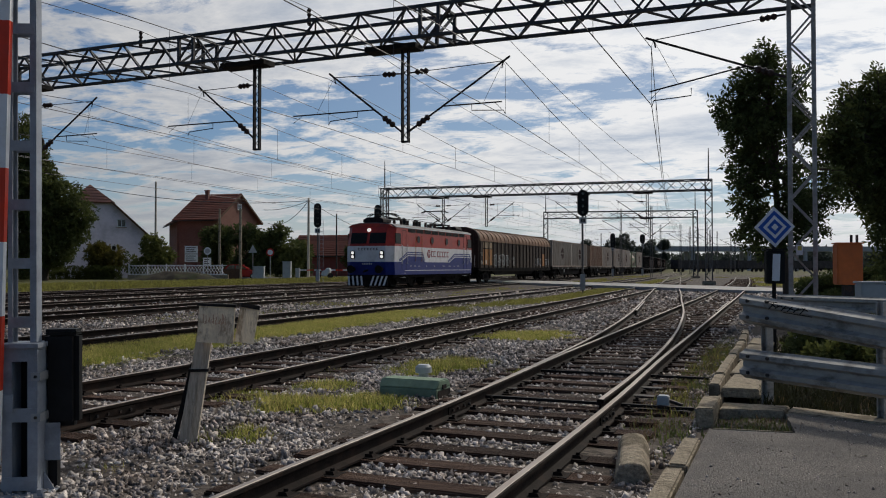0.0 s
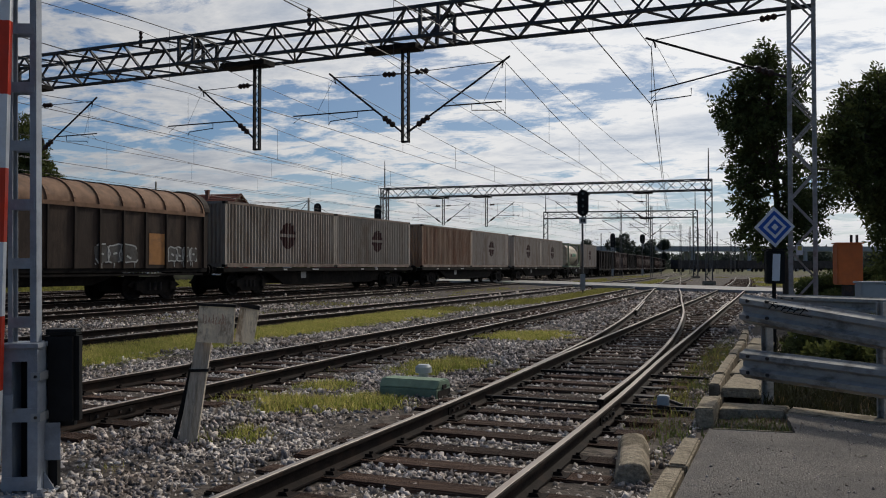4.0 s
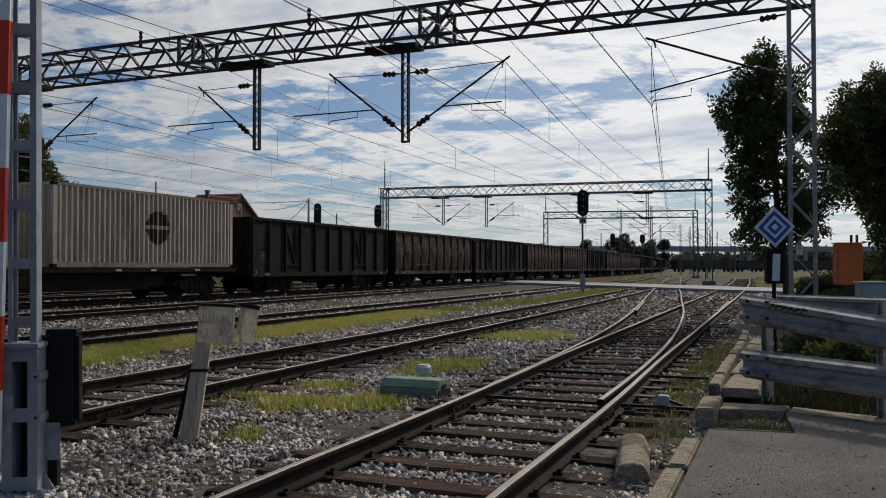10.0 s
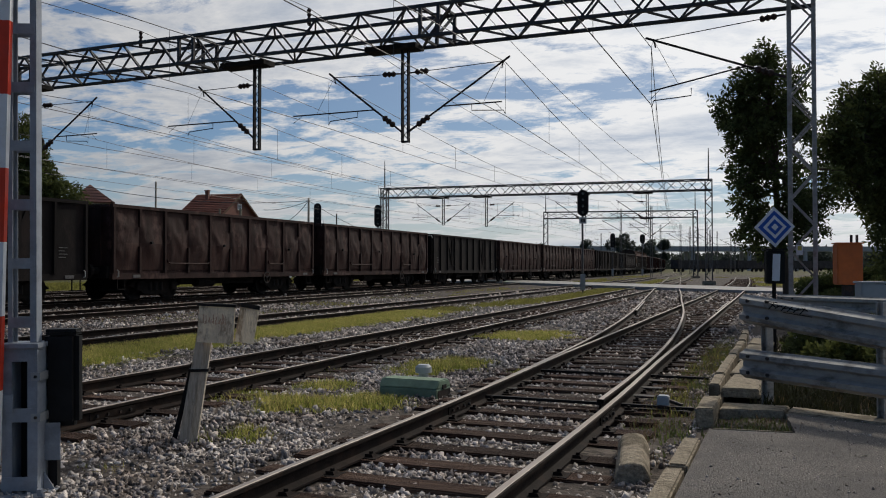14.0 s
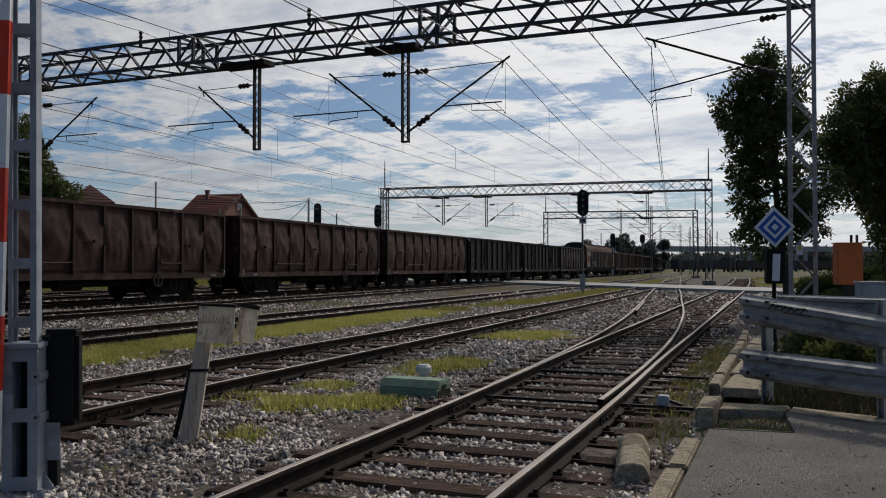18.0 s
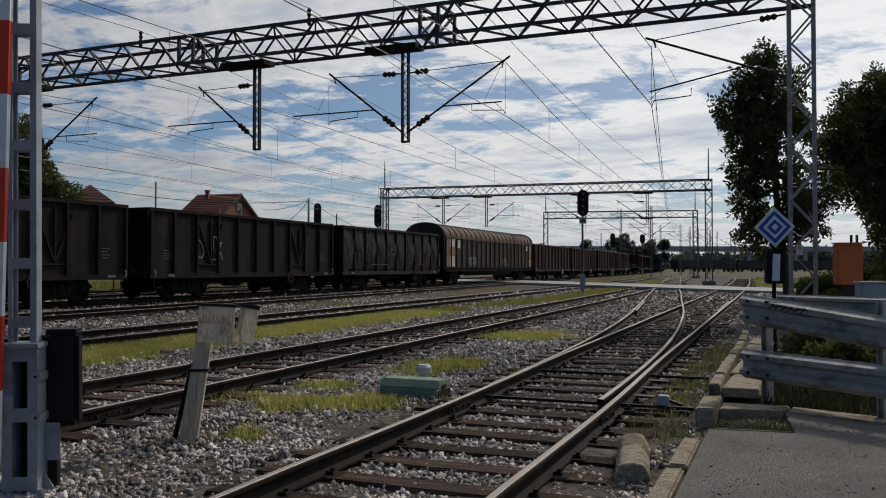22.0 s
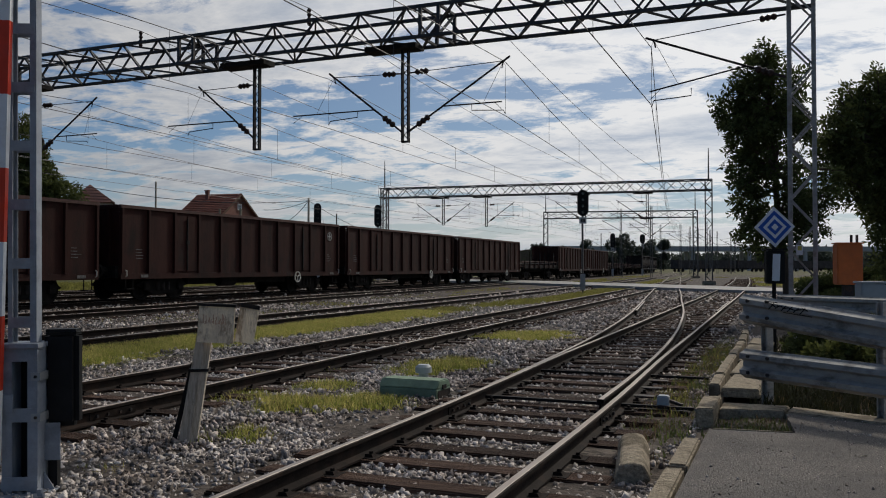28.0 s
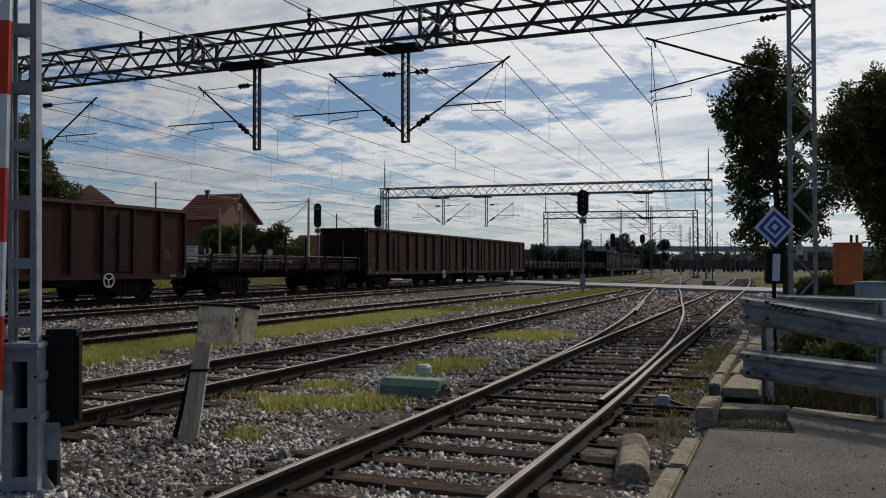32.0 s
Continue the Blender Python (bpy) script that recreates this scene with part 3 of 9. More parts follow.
cantilever(GY, -10.6, 5.3, (-7.6, 7.15), 7.0, (-7.75, 5.95), (-7.65, 5.6))
cantilever(GY, -10.85, 5.3, (-13.2, 7.15), 7.0, (-14.55, 6.0), (-13.3, 5.65))
cantilever(GY, -16.0, 5.4, (-18.1, 7.15), 7.1, (-19.4, 6.0), (-18.6, 5.65))
cantilever(GY, -25.2, 5.4, (-22.6, 7.15), 7.1, (-22.5, 5.95), (-22.9, 5.65))
cantilever(GY, -0.4, 6.0, (-3.7, 7.28), 7.55, (-3.7, 5.9), (-3.65, 5.5))


def along(a, b, x):
    """The place x metres along the way from a to b."""
    return a + (b - a).normalized() * x


for (A, Bv), rows in (((A2, B2), ((5.8, 1), (5.8, -1), (9.9, 1), (18.8, -1), (24.2, -1))), ((A3, B3), ((13.6, -1), (13.6, 1)))):
    for px, s in rows:
        c = along(A, Bv, px)
        cantilever(c.y, c.x + s * 0.15, 5.4, (c.x + s * 2.6, 7.15), 7.0, (c.x + s * 3.2, 6.0), (c.x + s * 2.6, 5.65))


def make_feeders():
    for x, z, n in ((-9.0, 9.3, 1), (-14.0, 9.3, 2), (-20.6, 9.3, 3), (-31.2, 9.0, 4)):
        w = empty("feeder_wire", "thin dark feeder cable above the tracks", "overhead line", "overhead wires")
        pts = []
        st = [(-40, x), (GY, x), (74.5, x - 1.8), (114, x - 3.4), (200, x - 10)]
        for (y0, x0), (y1, x1) in zip(st, st[1:]):
            for i in range(8):
                u = i / 8
                pts.append((x0 + (x1 - x0) * u, y0 + (y1 - y0) * u, z - 4 * 0.8 * u * (1 - u)))
        bm = B()
        tube(bm, pts, 0.011, 5)
        part("cable", bm, "wire", w)
        bm = B()
        insulator(bm, (x, GY, BZ1 + 0.04), (x, GY, z), 0.07, 4)
        part("feeder_insulator", bm, "porcelain", w)


make_feeders()


def make_wires():
    """Contact and carrying wires over each electrified track, with droppers."""
    stations = [-42.0, GY, 74.5, 114.0, 170.0, 240.0]
    lines = {"near": -3.65, "second": -7.65, "third": -13.3, "fourth": -18.6, "train": -22.9, "sixth": -27.5}
    for k, cx in lines.items():
        w = empty("overhead_wire", "thin dark contact wire and carrying cable with droppers", "overhead line", "overhead wires")
        con, car = [], []
        for i, y in enumerate(stations):
            x = (div_x(y) if k == "near" and y > GY else track_x(k, y)) + (0.25 if i % 2 else -0.25)
            if abs(y - GY) < 1:
                x = cx
            con.append(Vector((x, y, 5.55)))
            car.append(Vector((x, y, 7.05)))
        bm, bd = B(), B()
        tube(bm, con, 0.011, 5)
        part("contact_wire", bm, "wire", w)
        bm = B()
        for (p, q), (c, e) in zip(zip(car, car[1:]), zip(con, con[1:])):
            n = 9 if q.y < 130 else 5
            pts = []
            for i in range(n + 1):
                u = i / n
                v = p.lerp(q, u)
                v.z -= 4 * 0.85 * u * (1 - u)
                pts.append(v)
                if 0 < i < n:
                    tube(bd, [v, c.lerp(e, u)], 0.006, 4)
            tube(bm, pts, 0.011, 5)
        part("carrying_cable", bm, "wire", w)
        part("droppers", bd, "wire", w)


def make_siding_wires():
    """The slacker pair over the outermost siding, from portal to portal."""
    w = empty("overhead_wire", "two thin dark cables over the outermost siding", "overhead line", "overhead wires")
    for z in (5.7, 6.4):
        pts = []
        st = [(-42.0, -31.5), (GY, -32.0), (73.0, -33.6), (114.0, -35.2)]
        for (y0, x0), (y1, x1) in zip(st, st[1:]):
            for i in range(8):
                u = i / 8
                pts.append((x0 + (x1 - x0) * u, y0 + (y1 - y0) * u, z - 4 * (0.1 if z < 6 else 0.25) * u * (1 - u)))
        bm = B()
        tube(bm, pts, 0.011, 5)
        part("cable", bm, "wire", w)
    bm = B()
    insulator(bm, (-32.0, GY, 6.4), (-32.0, GY, BZ0 - 0.02), 0.06, 4)
    part("hanger_insulator", bm, "porcelain", w)


make_wires()
make_siding_wires()
# ---- the goods train ----
M["loco_red"] = mat("loco_red", (0.36, 0.024, 0.013), 0.38, 0, 0.2, 4, (0.22, 0.022, 0.016), 0.6, 1.2, 0.08, 30, spec=0.35)
M["loco_white"] = mat("loco_white", (0.68, 0.67, 0.67), 0.4, 0, 0.08, 4, (0.48, 0.45, 0.43), 0.5, 1.3, 0.08, 30)
M["loco_blue"] = mat("loco_blue", (0.006, 0.018, 0.16), 0.4, 0, 0.2, 4, (0.012, 0.02, 0.11), 0.6, 1.4, 0.08, 30)
M["loco_roof"] = mat("loco_roof", (0.13, 0.125, 0.125), 0.6, 0.2, 0.2, 6, (0.09, 0.08, 0.07), 0.6, 2)
M["alu"] = mat("alu", (0.55, 0.55, 0.56), 0.35, 0.8, 0.1, 8, bump=0.05)
M["window"] = glassy("window", (0.015, 0.018, 0.02))
M["lamp_glass"] = mat("lamp_glass", (0.75, 0.75, 0.72), 0.2, 0, 0.05, 5, bump=0)
M["hab_side"] = mat("hab_side", (0.042, 0.03, 0.024), 0.8, 0.05, 0.35, 2.2, (0.075, 0.05, 0.036), 0.65, 1.1, 0.25, 25, stretch=(1, 1, 0.35), streak=(0.018, 0.0135, 0.0115))
M["hab_roof"] = mat("hab_roof", (0.215, 0.125, 0.078), 0.75, 0.1, 0.3, 2.5, (0.11, 0.075, 0.055), 0.75, 1.2, 0.2, 25)
M["hab_roof_dark"] = mat("hab_roof_dark", (0.12, 0.066, 0.046), 0.75, 0, 0.25, 2.5, (0.07, 0.05, 0.042), 0.7, 1.0, 0.2, 25)
M["hab_patch"] = mat("hab_patch", (0.36, 0.17, 0.06), 0.7, 0, 0.2, 3, (0.2, 0.11, 0.06), 0.7, 1.8, 0.1)
M["dirty_white"] = mat("dirty_white", (0.62, 0.6, 0.55), 0.7, 0, 0.15, 4, (0.36, 0.33, 0.29), 0.6, 2, 0.1)
M["box_white"] = mat("box_white", (0.45, 0.39, 0.335), 0.6, 0.05, 0.15, 2, (0.27, 0.2, 0.15), 0.75, 0.9, 0.1, 30, stretch=(1, 1, 0.3), streak=(0.3, 0.24, 0.19))
M["box_grey"] = mat("box_grey", (0.35, 0.31, 0.265), 0.65, 0.05, 0.15, 2, (0.22, 0.165, 0.125), 0.75, 0.9, 0.1, 30, stretch=(1, 1, 0.3), streak=(0.2, 0.16, 0.13))
M["box_edge"] = mat("box_edge", (0.24, 0.185, 0.15), 0.7, 0.05, 0.25, 3, (0.1, 0.065, 0.05), 0.7, 1.4, 0.15, 30)
M["hab_tan"] = mat("hab_tan", (0.33, 0.25, 0.16), 0.7, 0, 0.2, 3, (0.2, 0.14, 0.09), 0.7, 1.8, 0.1)
M["spray"] = mat("spray", (0.105, 0.1, 0.095), 0.85, 0, 0.3, 5, (0.05, 0.042, 0.036), 0.8, 2.5, 0.05)
M["box_tan"] = mat("box_tan", (0.36, 0.25, 0.175), 0.65, 0.05, 0.2, 2, (0.24, 0.12, 0.075), 0.8, 0.8, 0.1, 30, stretch=(1, 1, 0.3), streak=(0.22, 0.13, 0.09))
M["logo_brown"] = mat("logo_brown", (0.07, 0.033, 0.03), 0.6, 0, 0.2, 5, bump=0.05)
M["frame_dark"] = mat("frame_dark", (0.011, 0.01, 0.0095), 0.9, 0.0, 0.35, 5, (0.026, 0.021, 0.018), 0.6, 1.6, 0.2, spec=0.1)
M["tank_cream"] = mat("tank_cream", (0.54, 0.47, 0.35), 0.5, 0, 0.12, 3, (0.34, 0.26, 0.18), 0.75, 1.0, 0.05, streak=(0.4, 0.33, 0.24))
M["tank_frame"] = mat("tank_frame", (0.24, 0.28, 0.185), 0.55, 0, 0.25, 5, (0.15, 0.13, 0.09), 0.6, 1.5, 0.05)
M["green"] = mat("green", (0.03, 0.22, 0.12), 0.5, 0, 0.1, 5, bump=0)
M["wag_dark"] = mat("wag_dark", (0.0125, 0.0098, 0.0098), 0.85, 0, 0.4, 2.4, (0.032, 0.022, 0.02), 0.75, 1.0, 0.3, 22, stretch=(1, 1, 0.5), per_object=0.12, streak=(0.009, 0.008, 0.008), spec=0.15)
M["wag_brown"] = mat("wag_brown", (0.037, 0.0175, 0.0145), 0.75, 0, 0.45, 2.4, (0.11, 0.062, 0.052), 0.8, 1.3, 0.35, 18, stretch=(1, 1, 0.7), per_object=0.12, streak=(0.014, 0.009, 0.008), edge=(0.53, 0.64), spec=0.2)
M["wag_black"] = mat("wag_black", (0.0135, 0.0095, 0.0092), 0.75, 0, 0.4, 2.4, (0.062, 0.038, 0.032), 0.8, 1.3, 0.3, 22, stretch=(1, 1, 0.7), per_object=0.12, streak=(0.01, 0.008, 0.0075), edge=(0.53, 0.64), spec=0.2)
M["wag_red"] = mat("wag_red", (0.03, 0.0088, 0.0065), 0.75, 0, 0.4, 1.1, (0.012, 0.0065, 0.0058), 0.8, 0.8, 0.25, 22, stretch=(1, 1, 0.5), per_object=0.12, streak=(0.048, 0.015, 0.0105), spec=0.15)
M["wag_brown_low"] = mat("wag_brown_low", (0.036, 0.0145, 0.0115), 0.75, 0, 0.4, 2.4, (0.075, 0.04, 0.032), 0.7, 1.0, 0.35, 18, stretch=(1, 1, 0.7), per_object=0.12, streak=(0.014, 0.008, 0.007), spec=0.2)
M["wag_black_low"] = mat("wag_black_low", (0.019, 0.0115, 0.01), 0.75, 0, 0.4, 2.4, (0.055, 0.034, 0.028), 0.7, 1.0, 0.3, 22, stretch=(1, 1, 0.7), per_object=0.12, streak=(0.009, 0.007, 0.0065), spec=0.2)
M["rim_red"] = mat("rim_red", (0.085, 0.045, 0.038), 0.75, 0, 0.3, 3, (0.06, 0.035, 0.03), 0.7, 1.2, 0.2)
M["chalk"] = mat("chalk", (0.42, 0.42, 0.41), 0.9, 0, 0.25, 8, (0.2, 0.19, 0.18), 0.7, 4, bump=0)
M["faint_chalk"] = mat("faint_chalk", (0.15, 0.145, 0.14), 0.9, 0, 0.3, 8, (0.06, 0.055, 0.05), 0.8, 5, bump=0)

# the train's way: along its track; s is the distance along it, cars ride at falling s
WAY_X, WAY_Z = -22.5, 0.18


def way(s):
    y1, k, n = 1.44, 1 / BEND, 276.0
    o = min(max(s - y1, 0.0), n)
    a = o * k
    x, y = -(1 - math.cos(a)) / k, min(s, y1) + math.sin(a) / k
    if s > y1 + n:
        x, y = x - math.sin(a) * (s - y1 - n), y + math.cos(a) * (s - y1 - n)
    return x + WAY_X, y, a


def gone(t):
    """Metres that the train has come on by t seconds; it slows gently."""
    return 13.578 * t - 0.04673 * t * t + 0.0000627 * t ** 3


WHEEL = None


def wheel_mesh():
    bm = B()
    n = 20
    prof = [(0.0, 0.08), (-0.09, 0.42), (-0.065, 0.46), (0.045, 0.455), (0.05, 0.485), (0.075, 0.485), (0.08, 0.40), (0.03, 0.36), (0.03, 0.12), (0.06, 0.08)]
    rings = []
    for k in range(n):
        a = 2 * math.pi * k / n
        rings.append([bm.verts.new((u, r * math.cos(a), r * math.sin(a))) for u, r in prof])
    for i in range(n):
        p, q = rings[i], rings[(i + 1) % n]
        for j in range(len(prof)):
            bm.faces.new((p[j], p[(j + 1) % len(prof)], q[(j + 1) % len(prof)], q[j]))
    me = bpy.data.meshes.new("wheel")
    fix(bm).to_mesh(me)
    bm.free()
    me.materials.append(M["frame_dark"])
    return me


def bogie(parent, y, r=0.46, base=1.8):
    """A two-axle bogie: side frames, axle boxes, springs and four wheels."""
    global WHEEL
    WHEEL = WHEEL or wheel_mesh()
    bm = B()
    for s in (-1, 1):
        x = s * 1.0
        extrude(bm, [(-base / 2 - 0.45, 0.52), (-base / 2 - 0.2, 0.66), (-0.5, 0.7), (-0.35, 0.82), (0.35, 0.82), (0.5, 0.7), (base / 2 + 0.2, 0.66), (base / 2 + 0.45, 0.5), (base / 2 - 0.1, 0.36), (0.55, 0.2), (-0.55, 0.2), (-base / 2 + 0.1, 0.36)], "x", x - 0.05, x + 0.05, Matrix.Translation((0, y, 0)))
    box(bm, -0.7, 0.7, y - base / 2 - 0.25, y + base / 2 + 0.25, 0.3, 0.8)
    b = part("bogie", fix(bm), "frame_dark", parent)
    for s in (-1, 1):
        for d in (-base / 2, base / 2):
            w = new("wheel", WHEEL)
            w.parent = b
            w.matrix_basis = Matrix.Translation((s * 0.79, y + d, r)) @ Matrix.Rotation(0 if s > 0 else math.pi, 4, "Z") @ Matrix.Scale(r / 0.46, 4)
            bm = B()
            cbox(bm, s * 1.07 - 0.09, s * 1.07 + 0.09, y + d - 0.15, y + d + 0.15, r - 0.12, r + 0.16, 0.025)
            part("axle_box", bm, "frame_dark", b)
    for s in (-1, 1):
        for d in (-0.28, 0.0, 0.28):
            bm = B()
            tube(bm, [(s * 1.03, y + d, 0.34), (s * 1.03, y + d, 0.62)], 0.085, 10)
            part("spring", bm, "dark_iron", b)
    for d in (-base / 2, base / 2):
        bm = B()
        tube(bm, [(-0.75, y + d, r), (0.75, y + d, r)], 0.08, 8)
        part("axle", bm, "dark_iron", b)
    return b


def buffers(parent, y0, y1, z=1.04):
    for y, d in ((y0, -1), (y1, 1)):
        for s in (-1, 1):
            bm = B()
            tube(bm, [(s * 0.875, y, z), (s * 0.875, y + d * 0.35, z)], [0.13, 0.1], 10)
            disc(bm, (s * 0.875, y + d * 0.38, z), 0.23, 14, "y", 0.06)
            part("buffer", bm, "frame_dark", parent)
        bm = B()
        bar(bm, (0, y, z - 0.05), (0, y + d * 0.48, z - 0.14), 0.09)
        part("coupling", bm, "dark_iron", parent)


def panel_bulge(bm, y0, y1, z0, z1, x, deep, rng, s=1):
    """A sheet-metal bay between two posts, pressed outwards and dented."""
    ny, nz = 14, 18
    seed = rng.uniform(0, 90)
    g = []
    for j in range(nz + 1):
        row = []
        for i in range(ny + 1):
            u, v = i / ny, j / nz
            k = math.sin(math.pi * u) * math.sin(math.pi * min(v * 1.15, 1))
            c = (y0 + (y1 - y0) * u, (z1 - z0) * v)
            fold = 1 - 2 * abs(noise.noise((c[0] * 2.3 + 0.5 * c[1], c[1] * 0.9, seed)))
            dent = 0.9 * fold * abs(fold) + 0.7 * noise.noise((c[0] * 4.6, c[1] * 3.1, seed + 7)) + 0.3 * noise.noise((c[0] * 11, c[1] * 7, seed + 3))
            d = deep * (0.55 * k + 0.42 * dent * min(1, 3 * math.sin(math.pi * u)) * min(1, 3 * v, 3 * (1 - v)))
            row.append(bm.verts.new((s * (x + d), y0 + (y1 - y0) * u, z0 + (z1 - z0) * v)))
        g.append(row)
    for j in range(nz):
        for i in range(ny):
            f = (g[j][i], g[j][i + 1], g[j + 1][i + 1], g[j + 1][i])
            bm.faces.new(f if s > 0 else f[::-1])


def open_wagon(kind, length, label, seed):
    """A high-sided open wagon. kind: 'braced' flat sides with doors, 'bulged' dented sides, 'doors' the longer red type."""
    rng = random.Random(seed)
    paint = {"braced": "wag_dark", "bulged": "wag_brown", "bulged_dark": "wag_black", "doors": "wag_red"}[kind]
    w = empty("open_wagon", label, "goods wagon", "wagons of the goods train")
    h, X, z0, z1 = length / 2, 1.36, 0.95, 3.16
    bays = 10 if kind != "doors" else 11
    ys = [-h + length * i / bays for i in range(bays + 1)]
    for s in (-1, 1):
        bm = B()
        if kind.startswith("bulged"):
            box(bm, *sorted((s * (X - 0.05), s * (X - 0.03))), -h, h, z0, z1)
        else:
            box(bm, *sorted((s * (X - 0.03), s * X)), -h, h, z0, z1)
        o = part("side_wall", bm, paint, w)
        if kind.startswith("bulged"):
            for a, b in zip(ys, ys[1:]):
                bm = B()
                panel_bulge(bm, a, b, z0 + 0.1, z1, X, 0.11 if s > 0 else 0.05, rng, s)
                sp = smooth(part("side_panel", bm, paint, o), 50)
                # the lower plates are a repair, seamed at half height
                sp.data.materials.append(M[paint + "_low"])
                for f in sp.data.polygons:
                    f.material_index = int(f.center.z < 2.0)
        bm = B()
        box(bm, *sorted((s * (X - 0.06), s * (X + 0.07))), -h - 0.02, h + 0.02, z1 + 0.002, z1 + 0.11)
        part("top_rim", bm, "rim_red" if kind == "doors" else paint, w)
        bm = B()
        box(bm, *sorted((s * (X - 0.1), s * (X + 0.05))), -h, h, z0 - 0.2, z0 - 0.002)
        part("sill", bm, paint, w)
        post = {}
        for i, y in enumerate(ys):
            yy = min(max(y, -h + 0.06), h - 0.06)
            # on the dented wagons every other post is broken away in the middle
            cut = kind.startswith("bulged") and i % 2 == 1
            for u, v in ((z0, z0 + 0.92), (z1 - 0.62, z1)) if cut else ((z0, z1),):
                key = round(v - u, 2)
                if key not in post:
                    bm = B()
                    extrude(bm, [(-0.06, 0), (0.06, 0), (0.045, 0.085), (-0.045, 0.085)], "z", 0, v - u)
                    bmesh.ops.rotate(bm, verts=bm.verts[:], cent=(0, 0, 0), matrix=Matrix.Rotation(radians(-90), 3, "Z"))
                    post[key] = part("post", fix(bm), paint, w)
                else:
                    post[key] = again("post", post[key], w)
                post[key].matrix_basis = Matrix.Translation((s * (X + 0.002), yy, u)) @ Matrix.Rotation(0 if s > 0 else math.pi, 4, "Z") @ Matrix.Rotation(rng.uniform(-0.012, 0.012) if cut else 0.0, 4, "X")
        if kind.startswith("bulged"):
            for i in (2, 7):
                a, b, x = ys[i] + 0.05, ys[i + 2] - 0.05 if i == 2 else ys[i + 1] - 0.05, s * (X + 0.1)
                bm = B()
                tube(bm, [(x, a, z0 + 0.5), (x, a + 0.05, z0 + 0.38), (x, a + 0.16, z0 + 0.34), (x, b - 0.16, z0 + 0.34), (x, b - 0.05, z0 + 0.38), (x, b, z0 + 0.5)], 0.03, 6)
                part("door_bar", bm, paint, w)
            for y in (ys[1] + 0.5, ys[4] + 0.8, ys[8] + 0.4):
                bm = B()
                disc(bm, (s * (X + 0.12), y, 2.02 + rng.uniform(-0.08, 0.08)), 0.05, 8, "x", 0.1)
                part("lashing_eye", bm, "black", w)
        if kind == "braced":
            for i in (2, 7):
                a, b = ys[i] + 0.12, ys[i + 1] + 0.25
                m = (a + b) / 2
                bm = B()
                x = s * (X + 0.03)
                bar(bm, (x, a, z1 - 0.35), (x, m, z0 + 0.35), 0.05, 0.07)
                bar(bm, (x, b, z1 - 0.35), (x, m, z0 + 0.35), 0.05, 0.07)
                bar(bm, (x, m, z1 - 0.2), (x, m, z0 + 0.3), 0.05, 0.06)
                bar(bm, (x, a, z0 + 0.3), (x, b, z0 + 0.3), 0.05, 0.05)
                part("door_brace", bm, paint, w)
        if kind == "doors":
            for i in (2, 8):
                a, b = ys[i] + 0.09, ys[i + 1] - 0.09
                for u, v in ((a, (a + b) / 2 - 0.02), ((a + b) / 2 + 0.02, b)):
                    bm = B()
                    box(bm, *sorted((s * (X + 0.002), s * (X + 0.04))), u, v, z0 + 0.06, z1 - 0.12)
                    for z in (z0 + 0.25, (z0 + z1) / 2, z1 - 0.3):
                        box(bm, *sorted((s * (X + 0.04), s * (X + 0.047))), u + 0.04, v - 0.04, z - 0.03, z + 0.03)
                    part("door", bm, paint, w)
                bm = B()
                bar(bm, (s * (X + 0.07), (a + b) / 2, z0 + 0.1), (s * (X + 0.07), (a + b) / 2, z1 - 0.2), 0.04)
                box(bm, *sorted((s * (X + 0.06), s * (X + 0.11))), (a + b) / 2 - 0.07, (a + b) / 2 + 0.07, 2.0, 2.15)
                part("door_latch", bm, "dark_iron", w)
    for y, d in ((-h, 1), (h, -1)):
        bm = B()
        box(bm, -X + 0.06, X - 0.06, *sorted((y, y + d * 0.03)), z0, z1)
        o = part("end_wall", bm, paint, w)
        for x in (-0.9, -0.3, 0.3, 0.9):
            bm = B()
            box(bm, x - 0.05, x + 0.05, *sorted((y - d * 0.07, y - d * 0.001)), z0, z1)
            part("end_post", bm, paint, o)
        bm = B()
        box(bm, -X + 0.065, X - 0.065, *sorted((y - d * 0.06, y + d * 0.05)), z1 + 0.004, z1 + 0.108)
        part("end_rim", bm, paint, o)
    bm = B()
    box(bm, -X + 0.07, X - 0.07, -h + 0.05, h - 0.05, z0 - 0.1, z0 - 0.01)
    part("floor", bm, "frame_dark", w)
    bm = B()
    for s in (-0.35, 0.35):
        box(bm, s - 0.06, s + 0.06, -h - 0.02, h + 0.02, 0.74, 0.84)
    box(bm, -1.3, 1.3, -h - 0.15, -h - 0.02, 0.8, 1.2)
    box(bm, -1.3, 1.3, h + 0.02, h + 0.15, 0.8, 1.2)
    box(bm, -0.9, 0.9, -h + 4.1, h - 4.1, 0.5, 0.74)
    tube(bm, [(0.95, -1.6, 0.6), (0.95, -0.6, 0.6)], 0.2, 10)
    part("underframe", bm, "frame_dark", w)
    bm = B()
    t = random.Random(seed + 5)
    for y in (-h + 0.75, h - 1.1):
        for k in range(4):
            box(bm, X + 0.004, X + 0.009, y, y + t.uniform(0.18, 0.42), 1.45 + k * 0.1, 1.475 + k * 0.1)
        box(bm, X + 0.06, X + 0.068, y + 0.2, y + 0.55, z0 - 0.15, z0 - 0.05)
    part("markings", bm, "faint_chalk", w, "faded white stencilled markings")
    bm = B()
    yb = h - 3.9
